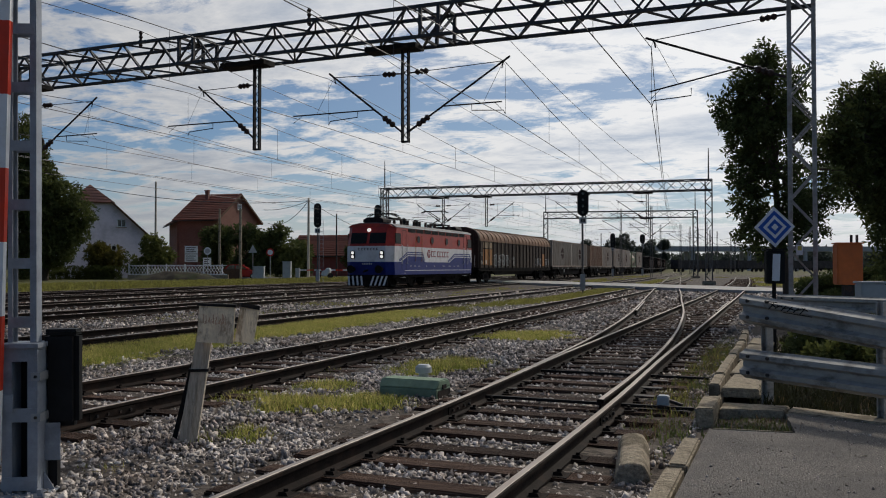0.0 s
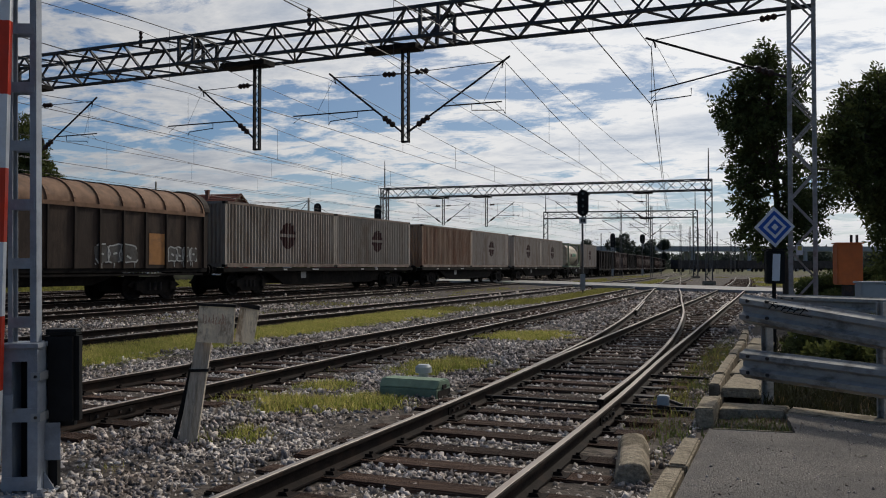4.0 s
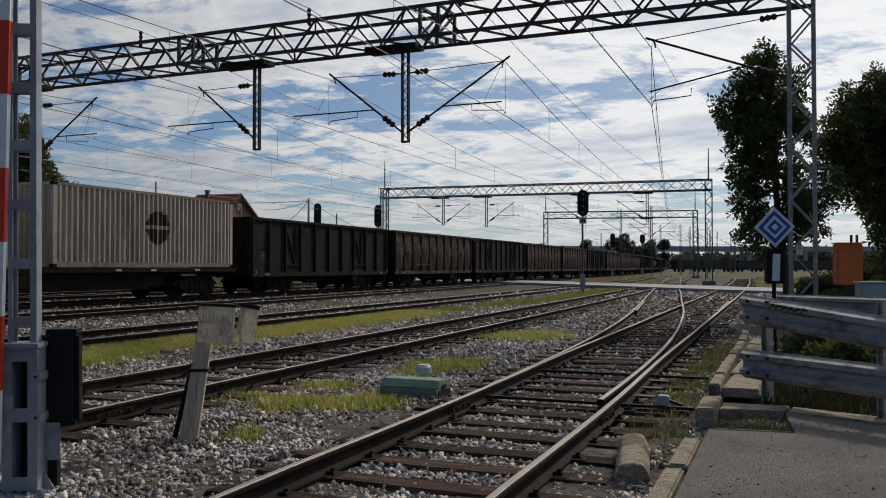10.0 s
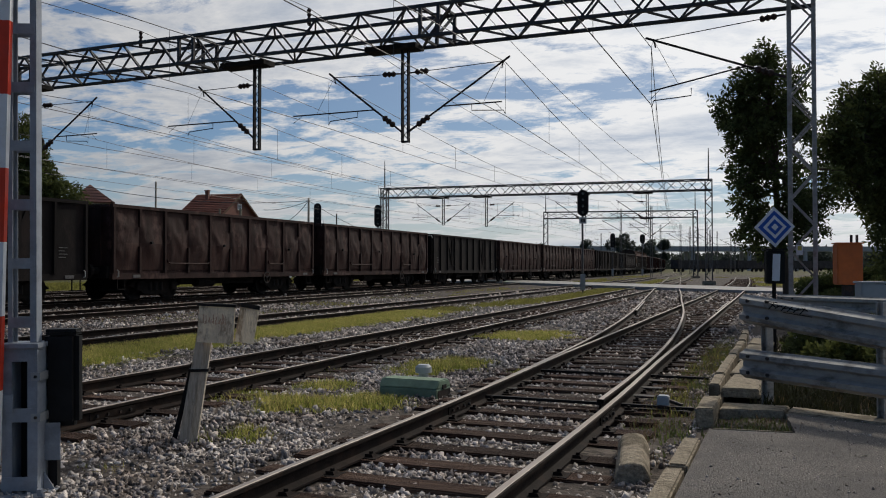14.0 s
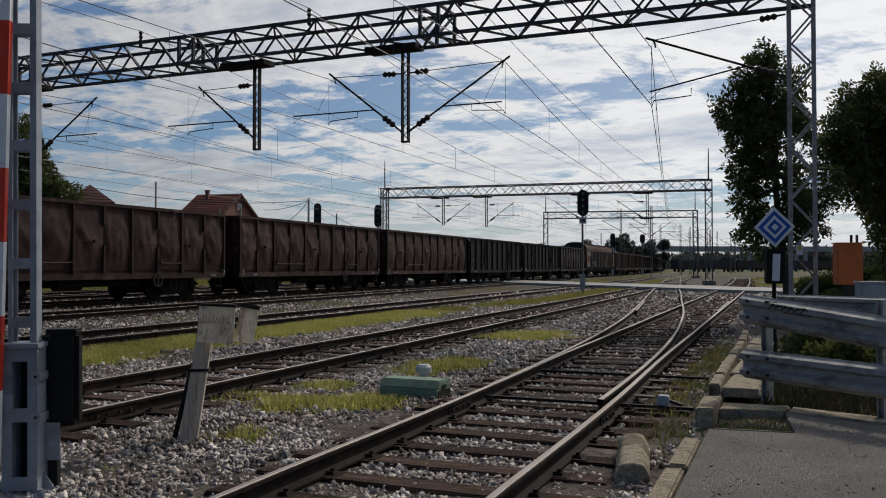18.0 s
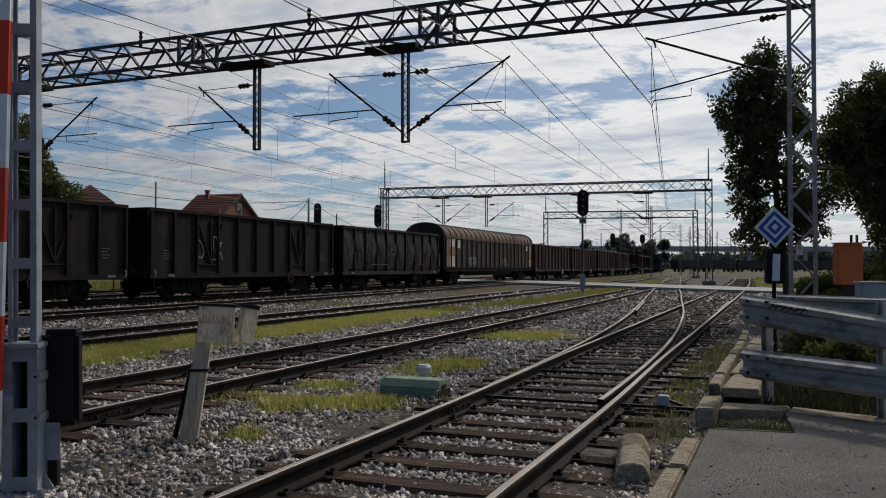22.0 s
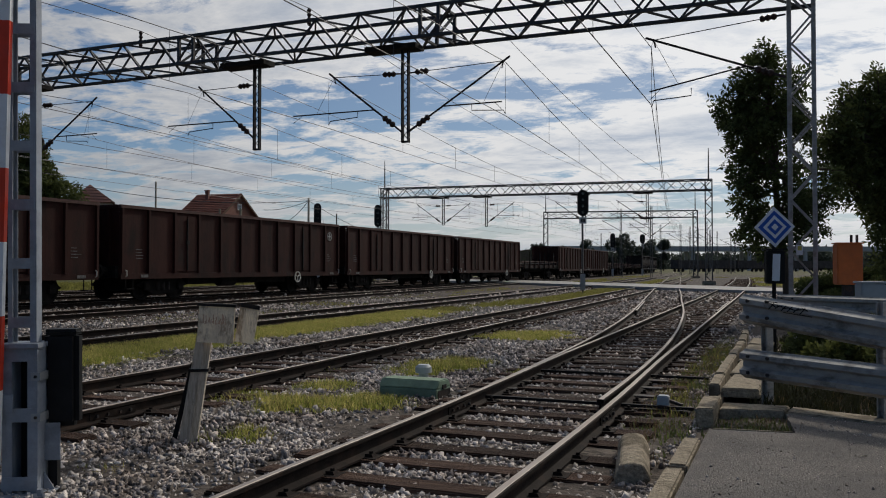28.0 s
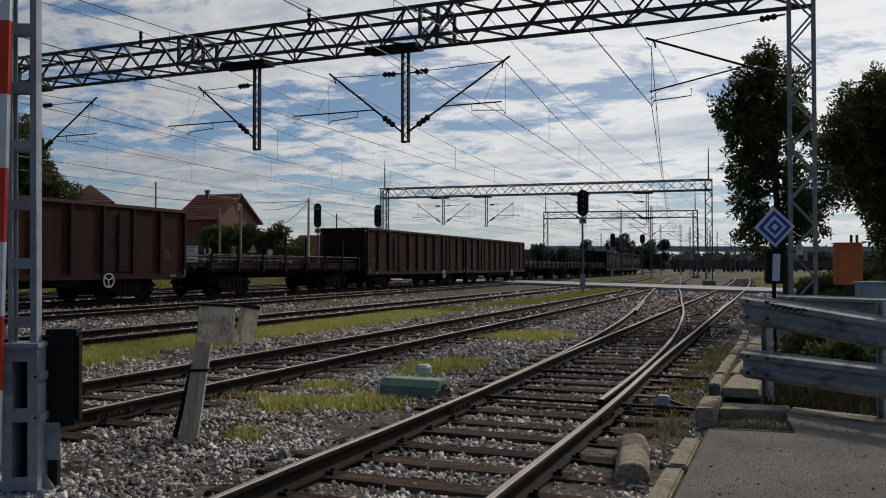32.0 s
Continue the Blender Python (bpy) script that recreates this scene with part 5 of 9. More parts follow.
def locomotive():
    """A four-axle electric locomotive; its leading cab looks towards -y."""
    w = empty("electric_locomotive", "red, white and blue electric locomotive leading a goods train", "locomotive")
    h, X = 6.95, 1.5

    def outline(y0, y1, dx=0.0, nose=0.42, nx=1.12):
        return [(-nx - dx, y0), (nx + dx, y0), (X + dx, y0 + nose), (X + dx, y1 - nose), (nx + dx, y1), (-nx - dx, y1), (-X - dx, y1 - nose), (-X - dx, y0 + nose)]

    def band(name, z0, z1, rake0, rake1, material, dx=0.0):
        a, b = outline(-h + rake0, h - rake0, dx), outline(-h + rake1, h - rake1, dx)
        bm = B()
        lo = [bm.verts.new((x, y, z0)) for x, y in a]
        hi = [bm.verts.new((x, y, z1)) for x, y in b]
        for k in range(8):
            bm.faces.new((lo[k], lo[(k + 1) % 8], hi[(k + 1) % 8], hi[k]))
        bm.faces.new(lo[::-1])
        bm.faces.new(hi)
        return part(name, fix(bm), material, w)
    band("blue_body", 0.72, 1.46, 0.06, 0.0, "loco_blue")
    band("white_band", 1.462, 2.36, 0.0, 0.02, "loco_white")
    band("red_band", 2.362, 3.46, 0.02, 0.32, "loco_red")
    # side livery: blue field raised over the white, with pinstripes and a white panel
    for s in (-1, 1):
        x = s * X
        for y0, y1, z in ((-h + 2.3, -2.45, 1.8), (3.15, h - 0.9, 1.8)):
            bm = B()
            poly = [(y0 - 1.0, 1.45), (y1 + (0.35 if y1 < 0 else 0.3), 1.45), (y1, z), (y0, z)]
            extrude(bm, poly, "x", *sorted((x, x + s * 0.006)))
            part("livery_field", fix(bm), "loco_blue", w)
            for o in (0.1, 0.23):
                bm = B()
                for p, q in (((y0 - 1.15 - o * 0.5, 1.46 + o * 0.4), (y0 - 0.05, z + o)), ((y0 - 0.05, z + o), (y1 + 0.04, z + o)), ((y1 + 0.04, z + o), (y1 + 0.4, 1.47))):
                    bar(bm, (x + s * 0.008, p[0], p[1]), (x + s * 0.008, q[0], q[1]), 0.008, 0.06, up=(0, 0, 1))
                part("pinstripe", bm, "loco_blue", w)
        bm = B()
        box(bm, *sorted((x, x + s * 0.012)), -h + 1.9, h - 0.6, 0.95, 0.985)
        part("sill_line", bm, "loco_white", w)
        # company wordmark as plain bars
        for y, l in ((-1.0, 0.3), (-0.62, 0.3), (0.0, 0.32), (0.42, 0.32), (0.84, 0.32), (1.26, 0.32), (1.68, 0.32)):
            bm = B()
            box(bm, *sorted((x, x + s * 0.012)), y, y + l, 1.8, 1.85)
            box(bm, *sorted((x, x + s * 0.012)), y, y + 0.06, 1.85, 2.11)
            box(bm, *sorted((x, x + s * 0.012)), y, y + l, 2.11, 2.16)
            part("wordmark_bar", bm, "loco_mark", w)
        rm = random.Random(3)
        for y in (-4.3, -3.7, -3.1, -1.9, -0.6, 0.9, 2.0, 2.9, 3.6):
            bm = B()
            box(bm, *sorted((x + s * 0.007, x + s * 0.012)), y, y + rm.uniform(0.12, 0.4), 1.2, 1.2 + rm.uniform(0.03, 0.07))
            part("stencil_bar", bm, "grey_letter", w)
        bm = B()
        disc(bm, (x + s * 0.006, -1.42, 1.98), 0.25, 20, "x", 0.012)
        o = part("emblem", bm, "loco_mark", w)
        bm = B()
        for y in (-1.5, -1.36):
            box(bm, *sorted((x + s * 0.012, x + s * 0.016)), y, y + 0.04, 1.82, 2.14)
        box(bm, *sorted((x + s * 0.012, x + s * 0.016)), -1.62, -1.22, 1.97, 2.0)
        part("emblem_strokes", bm, "loco_white", o)
        for y in (-3.6, -2.65):
            bm = B()
            tube(bm, [(x + s * 0.01, y, 1.5), (x + s * 0.06, y, 1.55), (x + s * 0.06, y, 3.0), (x + s * 0.01, y, 3.05)], 0.02, 6)
            part("handrail", bm, "yellow_rail", w)
        # portholes
        for y in (-3.1, -0.9, 1.6, 3.9):
            bm = B()
            disc(bm, (x + s * 0.01, y, 2.82), 0.27, 20, "x", 0.03)
            o = part("porthole", bm, "loco_red", w)
            bm = B()
            disc(bm, (x + s * 0.022, y, 2.82), 0.22, 20, "x", 0.03)
            part("pane", bm, "loco_glass", o)
        # grille strip under the roof edge
        for k in range(8):
            y = -4.6 + k * 1.22
            bm = B()
            box(bm, *sorted((x - s * 0.02, x + s * 0.012)), y, y + 1.1, 3.2, 3.42)
            o = part("grille", bm, "dark_iron", w)
            bm = B()
            for j in range(4):
                box(bm, *sorted((x + s * 0.012, x + s * 0.024)), y + 0.03, y + 1.07, 3.225 + j * 0.05, 3.24 + j * 0.05)
            part("slats", bm, "iron", o)
        for c in (-1, 1):
            yc = c * (h - 0.9)
            bm = B()
            box(bm, *sorted((x, x + s * 0.015)), yc - 0.38, yc + 0.38, 2.5, 3.1)
            o = part("cab_side_window", bm, "dark_iron", w)
            bm = B()
            box(bm, *sorted((x + s * 0.015, x + s * 0.022)), yc - 0.33, yc + 0.33, 2.55, 3.05)
            part("pane", bm, "loco_glass", o)
            yd = c * (h - 1.75)
            bm = B()
            for a, b, e, f in ((yd - 0.3, yd - 0.28, 1.0, 3.3), (yd + 0.28, yd + 0.3, 1.0, 3.3), (yd - 0.3, yd + 0.3, 3.28, 3.3)):
                box(bm, *sorted((x, x + s * 0.01)), a, b, e, f)
            part("cab_door_seam", bm, "dark_iron", w)
            bm = B()
            for dy in (-0.38, 0.38):
                tube(bm, [(x + s * 0.02, yd + dy, 1.35), (x + s * 0.07, yd + dy, 1.4), (x + s * 0.07, yd + dy, 2.4), (x + s * 0.02, yd + dy, 2.45)], 0.016, 6)
            part("handrail", bm, "alu", w)
    # roof
    bm = B()
    prof = [(-1.46, 3.462), (1.46, 3.462), (1.44, 3.52), (1.25, 3.62), (0.8, 3.70), (0, 3.73), (-0.8, 3.70), (-1.25, 3.62), (-1.44, 3.52)]
    extrude(bm, prof, "y", -h + 0.55, h - 0.55)
    part("roof", fix(bm), "loco_roof", w)
    for s in (-1, 1):
        bm = B()
        box(bm, *sorted((s * 1.44, s * 1.53)), -h + 0.6, h - 0.6, 3.44, 3.5)
        part("gutter", bm, "alu", w)
    for c in (-1, 1):
        bm = B()
        extrude(bm, [(-1.4, 3.461), (1.4, 3.461), (1.2, 3.58), (0.6, 3.66), (-0.6, 3.66), (-1.2, 3.58)], "y", *sorted((c * (h - 0.56), c * (h - 0.36))))
        part("cab_roof", fix(bm), "loco_red", w)
        # front: windows, lamps, plough
        yf = lambda z: c * (h - 0.02 - 0.3 * (z - 2.362) / 1.1)
        for x0, x1 in ((-1.1, -0.09), (0.09, 1.1)):
            bm = B()
            hexa(bm, [(x0, yf(2.5), 2.5), (x1, yf(2.5), 2.5), (x1, yf(2.5) + c * 0.03, 2.5), (x0, yf(2.5) + c * 0.03, 2.5), (x0, yf(3.12), 3.12), (x1, yf(3.12), 3.12), (x1, yf(3.12) + c * 0.03, 3.12), (x0, yf(3.12) + c * 0.03, 3.12)])
            o = part("windscreen", fix(bm), "black", w)
            bm = B()
            hexa(bm, [(x0 + 0.06, yf(2.56) + c * 0.02, 2.56), (x1 - 0.06, yf(2.56) + c * 0.02, 2.56), (x1 - 0.06, yf(2.56) + c * 0.04, 2.56), (x0 + 0.06, yf(2.56) + c * 0.04, 2.56), (x0 + 0.06, yf(3.06) + c * 0.02, 3.06), (x1 - 0.06, yf(3.06) + c * 0.02, 3.06), (x1 - 0.06, yf(3.06) + c * 0.04, 3.06), (x0 + 0.06, yf(3.06) + c * 0.04, 3.06)])
            part("pane", fix(bm), "loco_glass", o)
        for x in (-0.92, 0.92):
            bm = B()
            for z in (1.75, 1.97):
                disc(bm, (x, c * (h + 0.02), z), 0.14, 16, "y", 0.08)
            box(bm, x - 0.13, x + 0.13, *sorted((c * (h + 0.0), c * (h + 0.05))), 1.72, 2.0)
            o = part("lamp_housing", bm, "black", w)
            for z in (1.75, 1.97):
                bm = B()
                disc(bm, (x, c * (h + 0.065), z), 0.09, 14, "y", 0.02)
                part("lamp_lens", bm, "loco_lamp", o)
        bm = B()
        disc(bm, (0, yf(3.28) + c * 0.05, 3.28), 0.1, 16, "y", 0.1)
        part("top_headlamp", bm, "loco_lamp", w)
        for k in range(7):
            x = -0.6 + k * 0.19
            bm = B()
            box(bm, x, x + 0.13, *sorted((c * (h + 0.001), c * (h + 0.008))), 2.12, 2.15)
            box(bm, x, x + 0.04, *sorted((c * (h + 0.001), c * (h + 0.008))), 2.15, 2.22)
            box(bm, x, x + 0.13, *sorted((c * (h + 0.001), c * (h + 0.008))), 2.22, 2.25)
            part("wordmark_bar", bm, "loco_roof", w)
        for k in range(6):
            x = -0.33 + k * 0.11
            bm = B()
            box(bm, x, x + 0.07, *sorted((c * (h + 0.001), c * (h + 0.008))), 1.3, 1.4)
            part("number_bar", bm, "grey_letter", w)
        bm = B()
        box(bm, -1.25, 1.25, *sorted((c * (h - 0.12), c * (h + 0.0))), 0.1, 0.715)
        part("snow_plough", bm, "frame_dark", w)
        for k in range(9):
            if k == 4:
                continue
            x, sk = -1.2 + k * 0.27, (-0.06 if k < 4 else 0.2)
            bm = B()
            y0, y1 = c * (h + 0.001), c * (h + 0.008)
            hexa(bm, [(x, y0, 0.12), (x + 0.12, y0, 0.12), (x + 0.12, y1, 0.12), (x, y1, 0.12), (x + sk, y0, 0.66), (x + 0.12 + sk, y0, 0.66), (x + 0.12 + sk, y1, 0.66), (x + sk, y1, 0.66)])
            part("warning_stripe", fix(bm), "white", w)
    buffers(w, -h, h)
    # roof gear: resistor housing, insulators, busbars, lowered and raised pantographs
    bm = B()
    extrude(bm, [(-0.55, 3.7), (0.5, 3.7), (0.62, 3.78), (0.6, 3.92), (0.35, 4.04), (-0.4, 4.04), (-0.66, 3.92), (-0.68, 3.78)], "y", -h + 0.8, -h + 1.9)
    part("roof_fan_housing", fix(bm), "dark_iron", w)
    bm = B()
    extrude(bm, [(-0.8, 3.7), (0.8, 3.7), (0.85, 3.8), (0.75, 3.98), (-0.75, 3.98), (-0.85, 3.8)], "y", h - 1.75, h - 0.6)
    part("roof_fan_housing", fix(bm), "dark_iron", w)
    for y0 in (-4.0, 4.0):
        for s in (-1, 1):
            for d in (-0.5, 0.5):
                bm = B()
                insulator(bm, (s * 0.55, y0 + d, 3.68), (s * 0.55, y0 + d, 4.0), 0.12, 4)
                part("roof_insulator", bm, "porcelain", w)
        bm = B()
        for s in (-1, 1):
            bar(bm, (s * 0.55, y0 - 0.7, 4.03), (s * 0.55, y0 + 0.7, 4.03), 0.07)
        for d in (-0.7, 0.7):
            bar(bm, (-0.55, y0 + d, 4.03), (0.55, y0 + d, 4.03), 0.07)
        pan = part("pantograph", bm, "dark_iron", w)
        up = y0 > 0
        k, t = (Vector((0, y0 + 0.9, 4.5)), Vector((0, y0 - 0.75, 4.95))) if up else (Vector((0, y0 + 1.1, 4.16)), Vector((0, y0 - 0.9, 4.3)))
        for s in (-1, 1):
            bm = B()
            bar(bm, (s * 0.35, y0 - 0.5, 4.06), (s * 0.25, k.y, k.z), 0.06)
            part("lower_arm", bm, "dark_iron", pan)
            bm = B()
            bar(bm, (s * 0.25, k.y, k.z), (s * 0.45, t.y, t.z), 0.045)
            part("upper_arm", bm, "dark_iron", pan)
        for d in (-0.15, 0.15):
            bm = B()
            tube(bm, [(-0.95, t.y + d, t.z - 0.12), (-0.7, t.y + d, t.z), (0.7, t.y + d, t.z), (0.95, t.y + d, t.z - 0.12)], 0.032, 6)
            part("contact_strip", bm, "dark_iron", pan)
    for y in (-2.2, -1.2, -0.3, 0.7, 1.6, 2.3):
        bm = B()
        insulator(bm, (0.4, y, 3.68), (0.4, y, 4.05), 0.12, 5)
        part("roof_insulator", bm, "porcelain", w)
        if y in (-1.2, 0.7):
            bm = B()
            tube(bm, [(-0.3, y, 3.7), (-0.3, y, 3.95), (-0.3, y, 4.1), (-0.3, y, 4.25)], [0.17, 0.2, 0.2, 0.08], 12)
            part("roof_switch", bm, "dark_iron", w)
    bm = B()
    tube(bm, [(0.4, -2.6, 4.1), (0.4, -1.0, 4.12), (0.4, 0.6, 4.08), (0.4, 2.8, 4.1)], 0.02, 6)
    part("busbar", bm, "dark_iron", w)
    bm = B()
    box(bm, -1.35, 1.35, -h + 0.6, h - 0.6, 0.55, 0.718)
    box(bm, -1.2, 1.2, -1.4, 1.4, 0.3, 0.55)
    part("underframe", bm, "frame_dark", w)
    for y in (-4.0, 4.0):
        bogie(w, y, 0.62, 2.7)
    bm = B()
    for c in (-1, 1):
        for z in (0.55, 0.8):
            box(bm, 1.3, 1.5, *sorted((c * (h - 1.5), c * (h - 2.0))), z, z + 0.03)
    part("cab_step", bm, "alu", w)
    return w
CARS = []   # (thing, s of its middle at the start)


def couple(thing, a, b):
    CARS.append((thing, (a + b) / 2))
    return thing


def run_in(proto, spans):
    """Further wagons like proto, at the spans given."""
    for a, b in spans:
        couple(copy_thing(proto, Matrix()), a, b)


couple(locomotive(), 43.45, 57.1)
couple(sliding_wagon("long brown sliding-wall wagon with ochre patches and graffiti", 3,
                     [(-10.65, -9.95, 1.25, 2.3, "wag_black"), (-9.95, -8.98, 1.35, 2.5, "hab_patch"), (-9.9, -8.98, 2.58, 3.0, "hab_tan"), (-8.92, -7.72, 1.3, 2.5, "hab_patch"), (-8.9, -7.72, 2.58, 3.02, "hab_tan"),
                      (-10.5, -10.05, 2.0, 2.25, "dirty_white"), (-10.55, -10.0, 1.35, 1.65, "dirty_white"), (7.7, 8.5, 1.25, 2.35, "hab_patch"), (-9.35, -9.05, 1.42, 1.68, "dirty_white")],
                     tags=((-7.3, -2.9, 1.3, 0.85), (5.2, 7.3, 1.3, 0.62), (8.7, 10.3, 1.35, 0.55)), block=-2.3), 58.7, 80.6)
couple(container_wagon("container wagon with two grey-white corrugated containers", 9.3, [("box", -9.1, -0.02, "box_grey", True), ("box", 0.02, 9.1, "box_grey", True)]), 81.7, 100.2)
couple(container_wagon("container wagon with a rust-stained tan and a white container", 9.3, [("box", -9.1, -0.02, "box_tan", False), ("box", 0.02, 9.1, "box_white", True)]), 101.9, 120.2)
couple(container_wagon("container wagon with two white corrugated containers", 9.3, [("box", -9.1, -0.02, "box_white", True), ("box", 0.02, 9.1, "box_white", True)]), 121.8, 140.0)
couple(container_wagon("container wagon with a cream tank container and a white container", 9.3, [("tank", -7.6, -1.55, "", False), ("box", 0.05, 9.15, "box_white", True)]), 141.6, 160.0)
braced = couple(open_wagon("braced", 13.0, "dark grey-brown high-sided open wagon with V-braced doors", 11), 161.0, 174.2)
bulged = couple(open_wagon("bulged", 12.9, "rust-brown high-sided open wagon with bulging dented sides", 12), 175.2, 188.1)
murky = couple(open_wagon("bulged_dark", 12.9, "dark sooty high-sided open wagon with dented sides", 13), 314.6, 327.4)
long_red = couple(open_wagon("doors", 15.0, "dark red-brown high-sided open wagon with double side doors", 14), 351.2, 366.4)
run_in(braced, [(189.0, 202.0), (230.9, 243.9), (286.4, 299.5), (300.3, 313.8)])
for y, strokes in ((-2.9, ((0.0, 1.45, 0.05, 2.35), (0.05, 2.35, 0.22, 2.35), (0.22, 2.35, 0.25, 1.95), (0.25, 1.95, 0.55, 2.15), (0.55, 2.15, 0.4, 1.85), (0.4, 1.85, 0.6, 1.45), (0.0, 1.45, 0.2, 1.45))), (-3.9, ((0.0, 1.6, 0.3, 1.5), (0.3, 1.5, 0.45, 1.7), (0.45, 1.7, 0.35, 2.0), (0.35, 2.0, 0.15, 2.2)))):
    bm = B()
    for a, b, c, d in strokes:
        bar(bm, (1.372, y + a, b), (1.372, y + c, d), 0.008, 0.035)
    part("graffiti_letter", bm, "chalk", CARS[-1][0], "white sprayed line graffiti")
run_in(bulged, [(203.1, 216.0), (217.0, 229.9), (244.9, 257.6), (258.7, 271.5), (272.6, 285.4)])
couple(sliding_wagon("long brown sliding-wall wagon with a rusty roof and pale panels", 8,
                     [(-10.68, -9.95, 1.2, 3.05, "hab_patch"), (-9.9, -8.95, 1.2, 1.9, "dirty_white"), (-9.9, -8.95, 1.92, 2.5, "hab_patch"), (-9.9, -8.95, 2.52, 3.05, "dirty_white"), (-10.6, -10.0, 2.3, 2.95, "dirty_white"), (-8.5, -7.85, 2.45, 3.0, "dirty_white"),
                      (9.7, 10.6, 1.2, 3.05, "hab_patch"), (9.75, 10.55, 2.5, 3.0, "dirty_white"), (8.9, 9.35, 2.55, 3.0, "dirty_white"), (9.75, 10.55, 1.25, 1.8, "dirty_white")], "hab_roof_dark", tags=((-6.0, -4.6, 1.35, 0.5), (2.0, 3.4, 1.35, 0.45))), 328.5, 350.4)
run_in(long_red, [(367.4, 382.2)])


def round_badge(thing, y, z, r=0.2):
    """A sprayed white ring with a cross on a wagon's side."""
    bm = B()
    for k in range(12):
        a, b = 2 * math.pi * k / 12, 2 * math.pi * (k + 1) / 12
        bar(bm, (1.366, y + r * math.cos(a), z + r * math.sin(a)), (1.366, y + r * math.cos(b), z + r * math.sin(b)), 0.03, 0.03)
    box(bm, 1.364, 1.368, y - 0.16, y + 0.16, z - 0.025, z + 0.03)
    box(bm, 1.364, 1.368, y - 0.04, y + 0.01, z - 0.16, z + 0.16)
    part("round_emblem", bm, "chalk", thing, "white round emblem")


round_badge(CARS[-1][0], 6.65, 2.65)
run_in(long_red, [(383.2, 398.2), (399.2, 414.6)])
stakes = couple(stake_wagon("low dark flat wagon with drop sides and upright stakes", 12.9, 15), 415.6, 428.5)
run_in(long_red, [(429.4, 444.0), (444.8, 459.4)])
run_in(stakes, [(460.6, 473.5), (474.6, 487.5), (488.6, 501.5)])
run_in(murky, [(502.6, 515.5), (516.6, 529.5), (530.6, 543.5)])


def motions():
    """The train comes on along its track and slows a little."""
    for thing, s0 in CARS:
        rows = []
        for t in range(33):
            x, y, a = way(s0 - gone(t))
            rows.append((t, pose(x, y, WAY_Z, 0, 0, math.degrees(a))))
        walk(thing, rows)


# ---- things near the crossing ----
TURN = radians(22.87)


def at(right, ahead, z=0.0, turn=0.0):
    """A pose so many metres right of and ahead of the standpoint, facing it; turn in degrees."""
    x = right * math.cos(TURN) - ahead * math.sin(TURN)
    y = right * math.sin(TURN) + ahead * math.cos(TURN)
    return Matrix.Translation((x, y, z)) @ Matrix.Rotation(TURN + radians(turn), 4, "Z")


M["lattice_paint"] = mat("lattice_paint", (0.27, 0.295, 0.335), 0.5, 0.1, 0.18, 8, (0.18, 0.19, 0.21), 0.6, 3, 0.1)
M["boom_red"] = mat("boom_red", (0.62, 0.05, 0.02), 0.4, 0, 0.12, 6, (0.5, 0.06, 0.04), 0.5, 4, 0.05)
M["boom_white"] = mat("boom_white", (0.78, 0.78, 0.78), 0.4, 0, 0.06, 6, (0.6, 0.58, 0.55), 0.5, 4, 0.05)
M["old_wood"] = mat("old_wood", (0.48, 0.42, 0.34), 0.85, 0, 0.25, 6, (0.2, 0.17, 0.13), 0.6, 2.5, 0.5, 30, stretch=(9, 9, 1.2))
M["old_board"] = mat("old_board", (0.86, 0.7, 0.5), 0.8, 0, 0.2, 7, (0.3, 0.19, 0.11), 0.75, 5, 0.4, 30, stretch=(2.5, 2.5, 1))
M["rust_letters"] = mat("rust_letters", (0.55, 0.33, 0.22), 0.8, 0, 0.3, 20, bump=0)
M["box_green"] = mat("box_green", (0.2, 0.27, 0.185), 0.7, 0, 0.2, 8, (0.14, 0.19, 0.13), 0.6, 3, 0.15)
M["sign_blue"] = mat("sign_blue", (0.03, 0.10, 0.42), 0.4, 0, 0.08, 6, bump=0)
M["sign_white"] = mat("sign_white", (0.72, 0.74, 0.78), 0.4, 0, 0.06, 6, (0.6, 0.6, 0.6), 0.4, 4, bump=0)
M["orange"] = mat("orange", (0.62, 0.16, 0.045), 0.5, 0, 0.1, 5, (0.5, 0.14, 0.05), 0.5, 2, 0.05)
M["grey_box"] = mat("grey_box", (0.42, 0.44, 0.44), 0.5, 0, 0.1, 6, (0.3, 0.3, 0.29), 0.5, 3, 0.1)
M["yellow"] = mat("yellow", (0.6, 0.5, 0.1), 0.5, 0, 0.1, 5, bump=0)


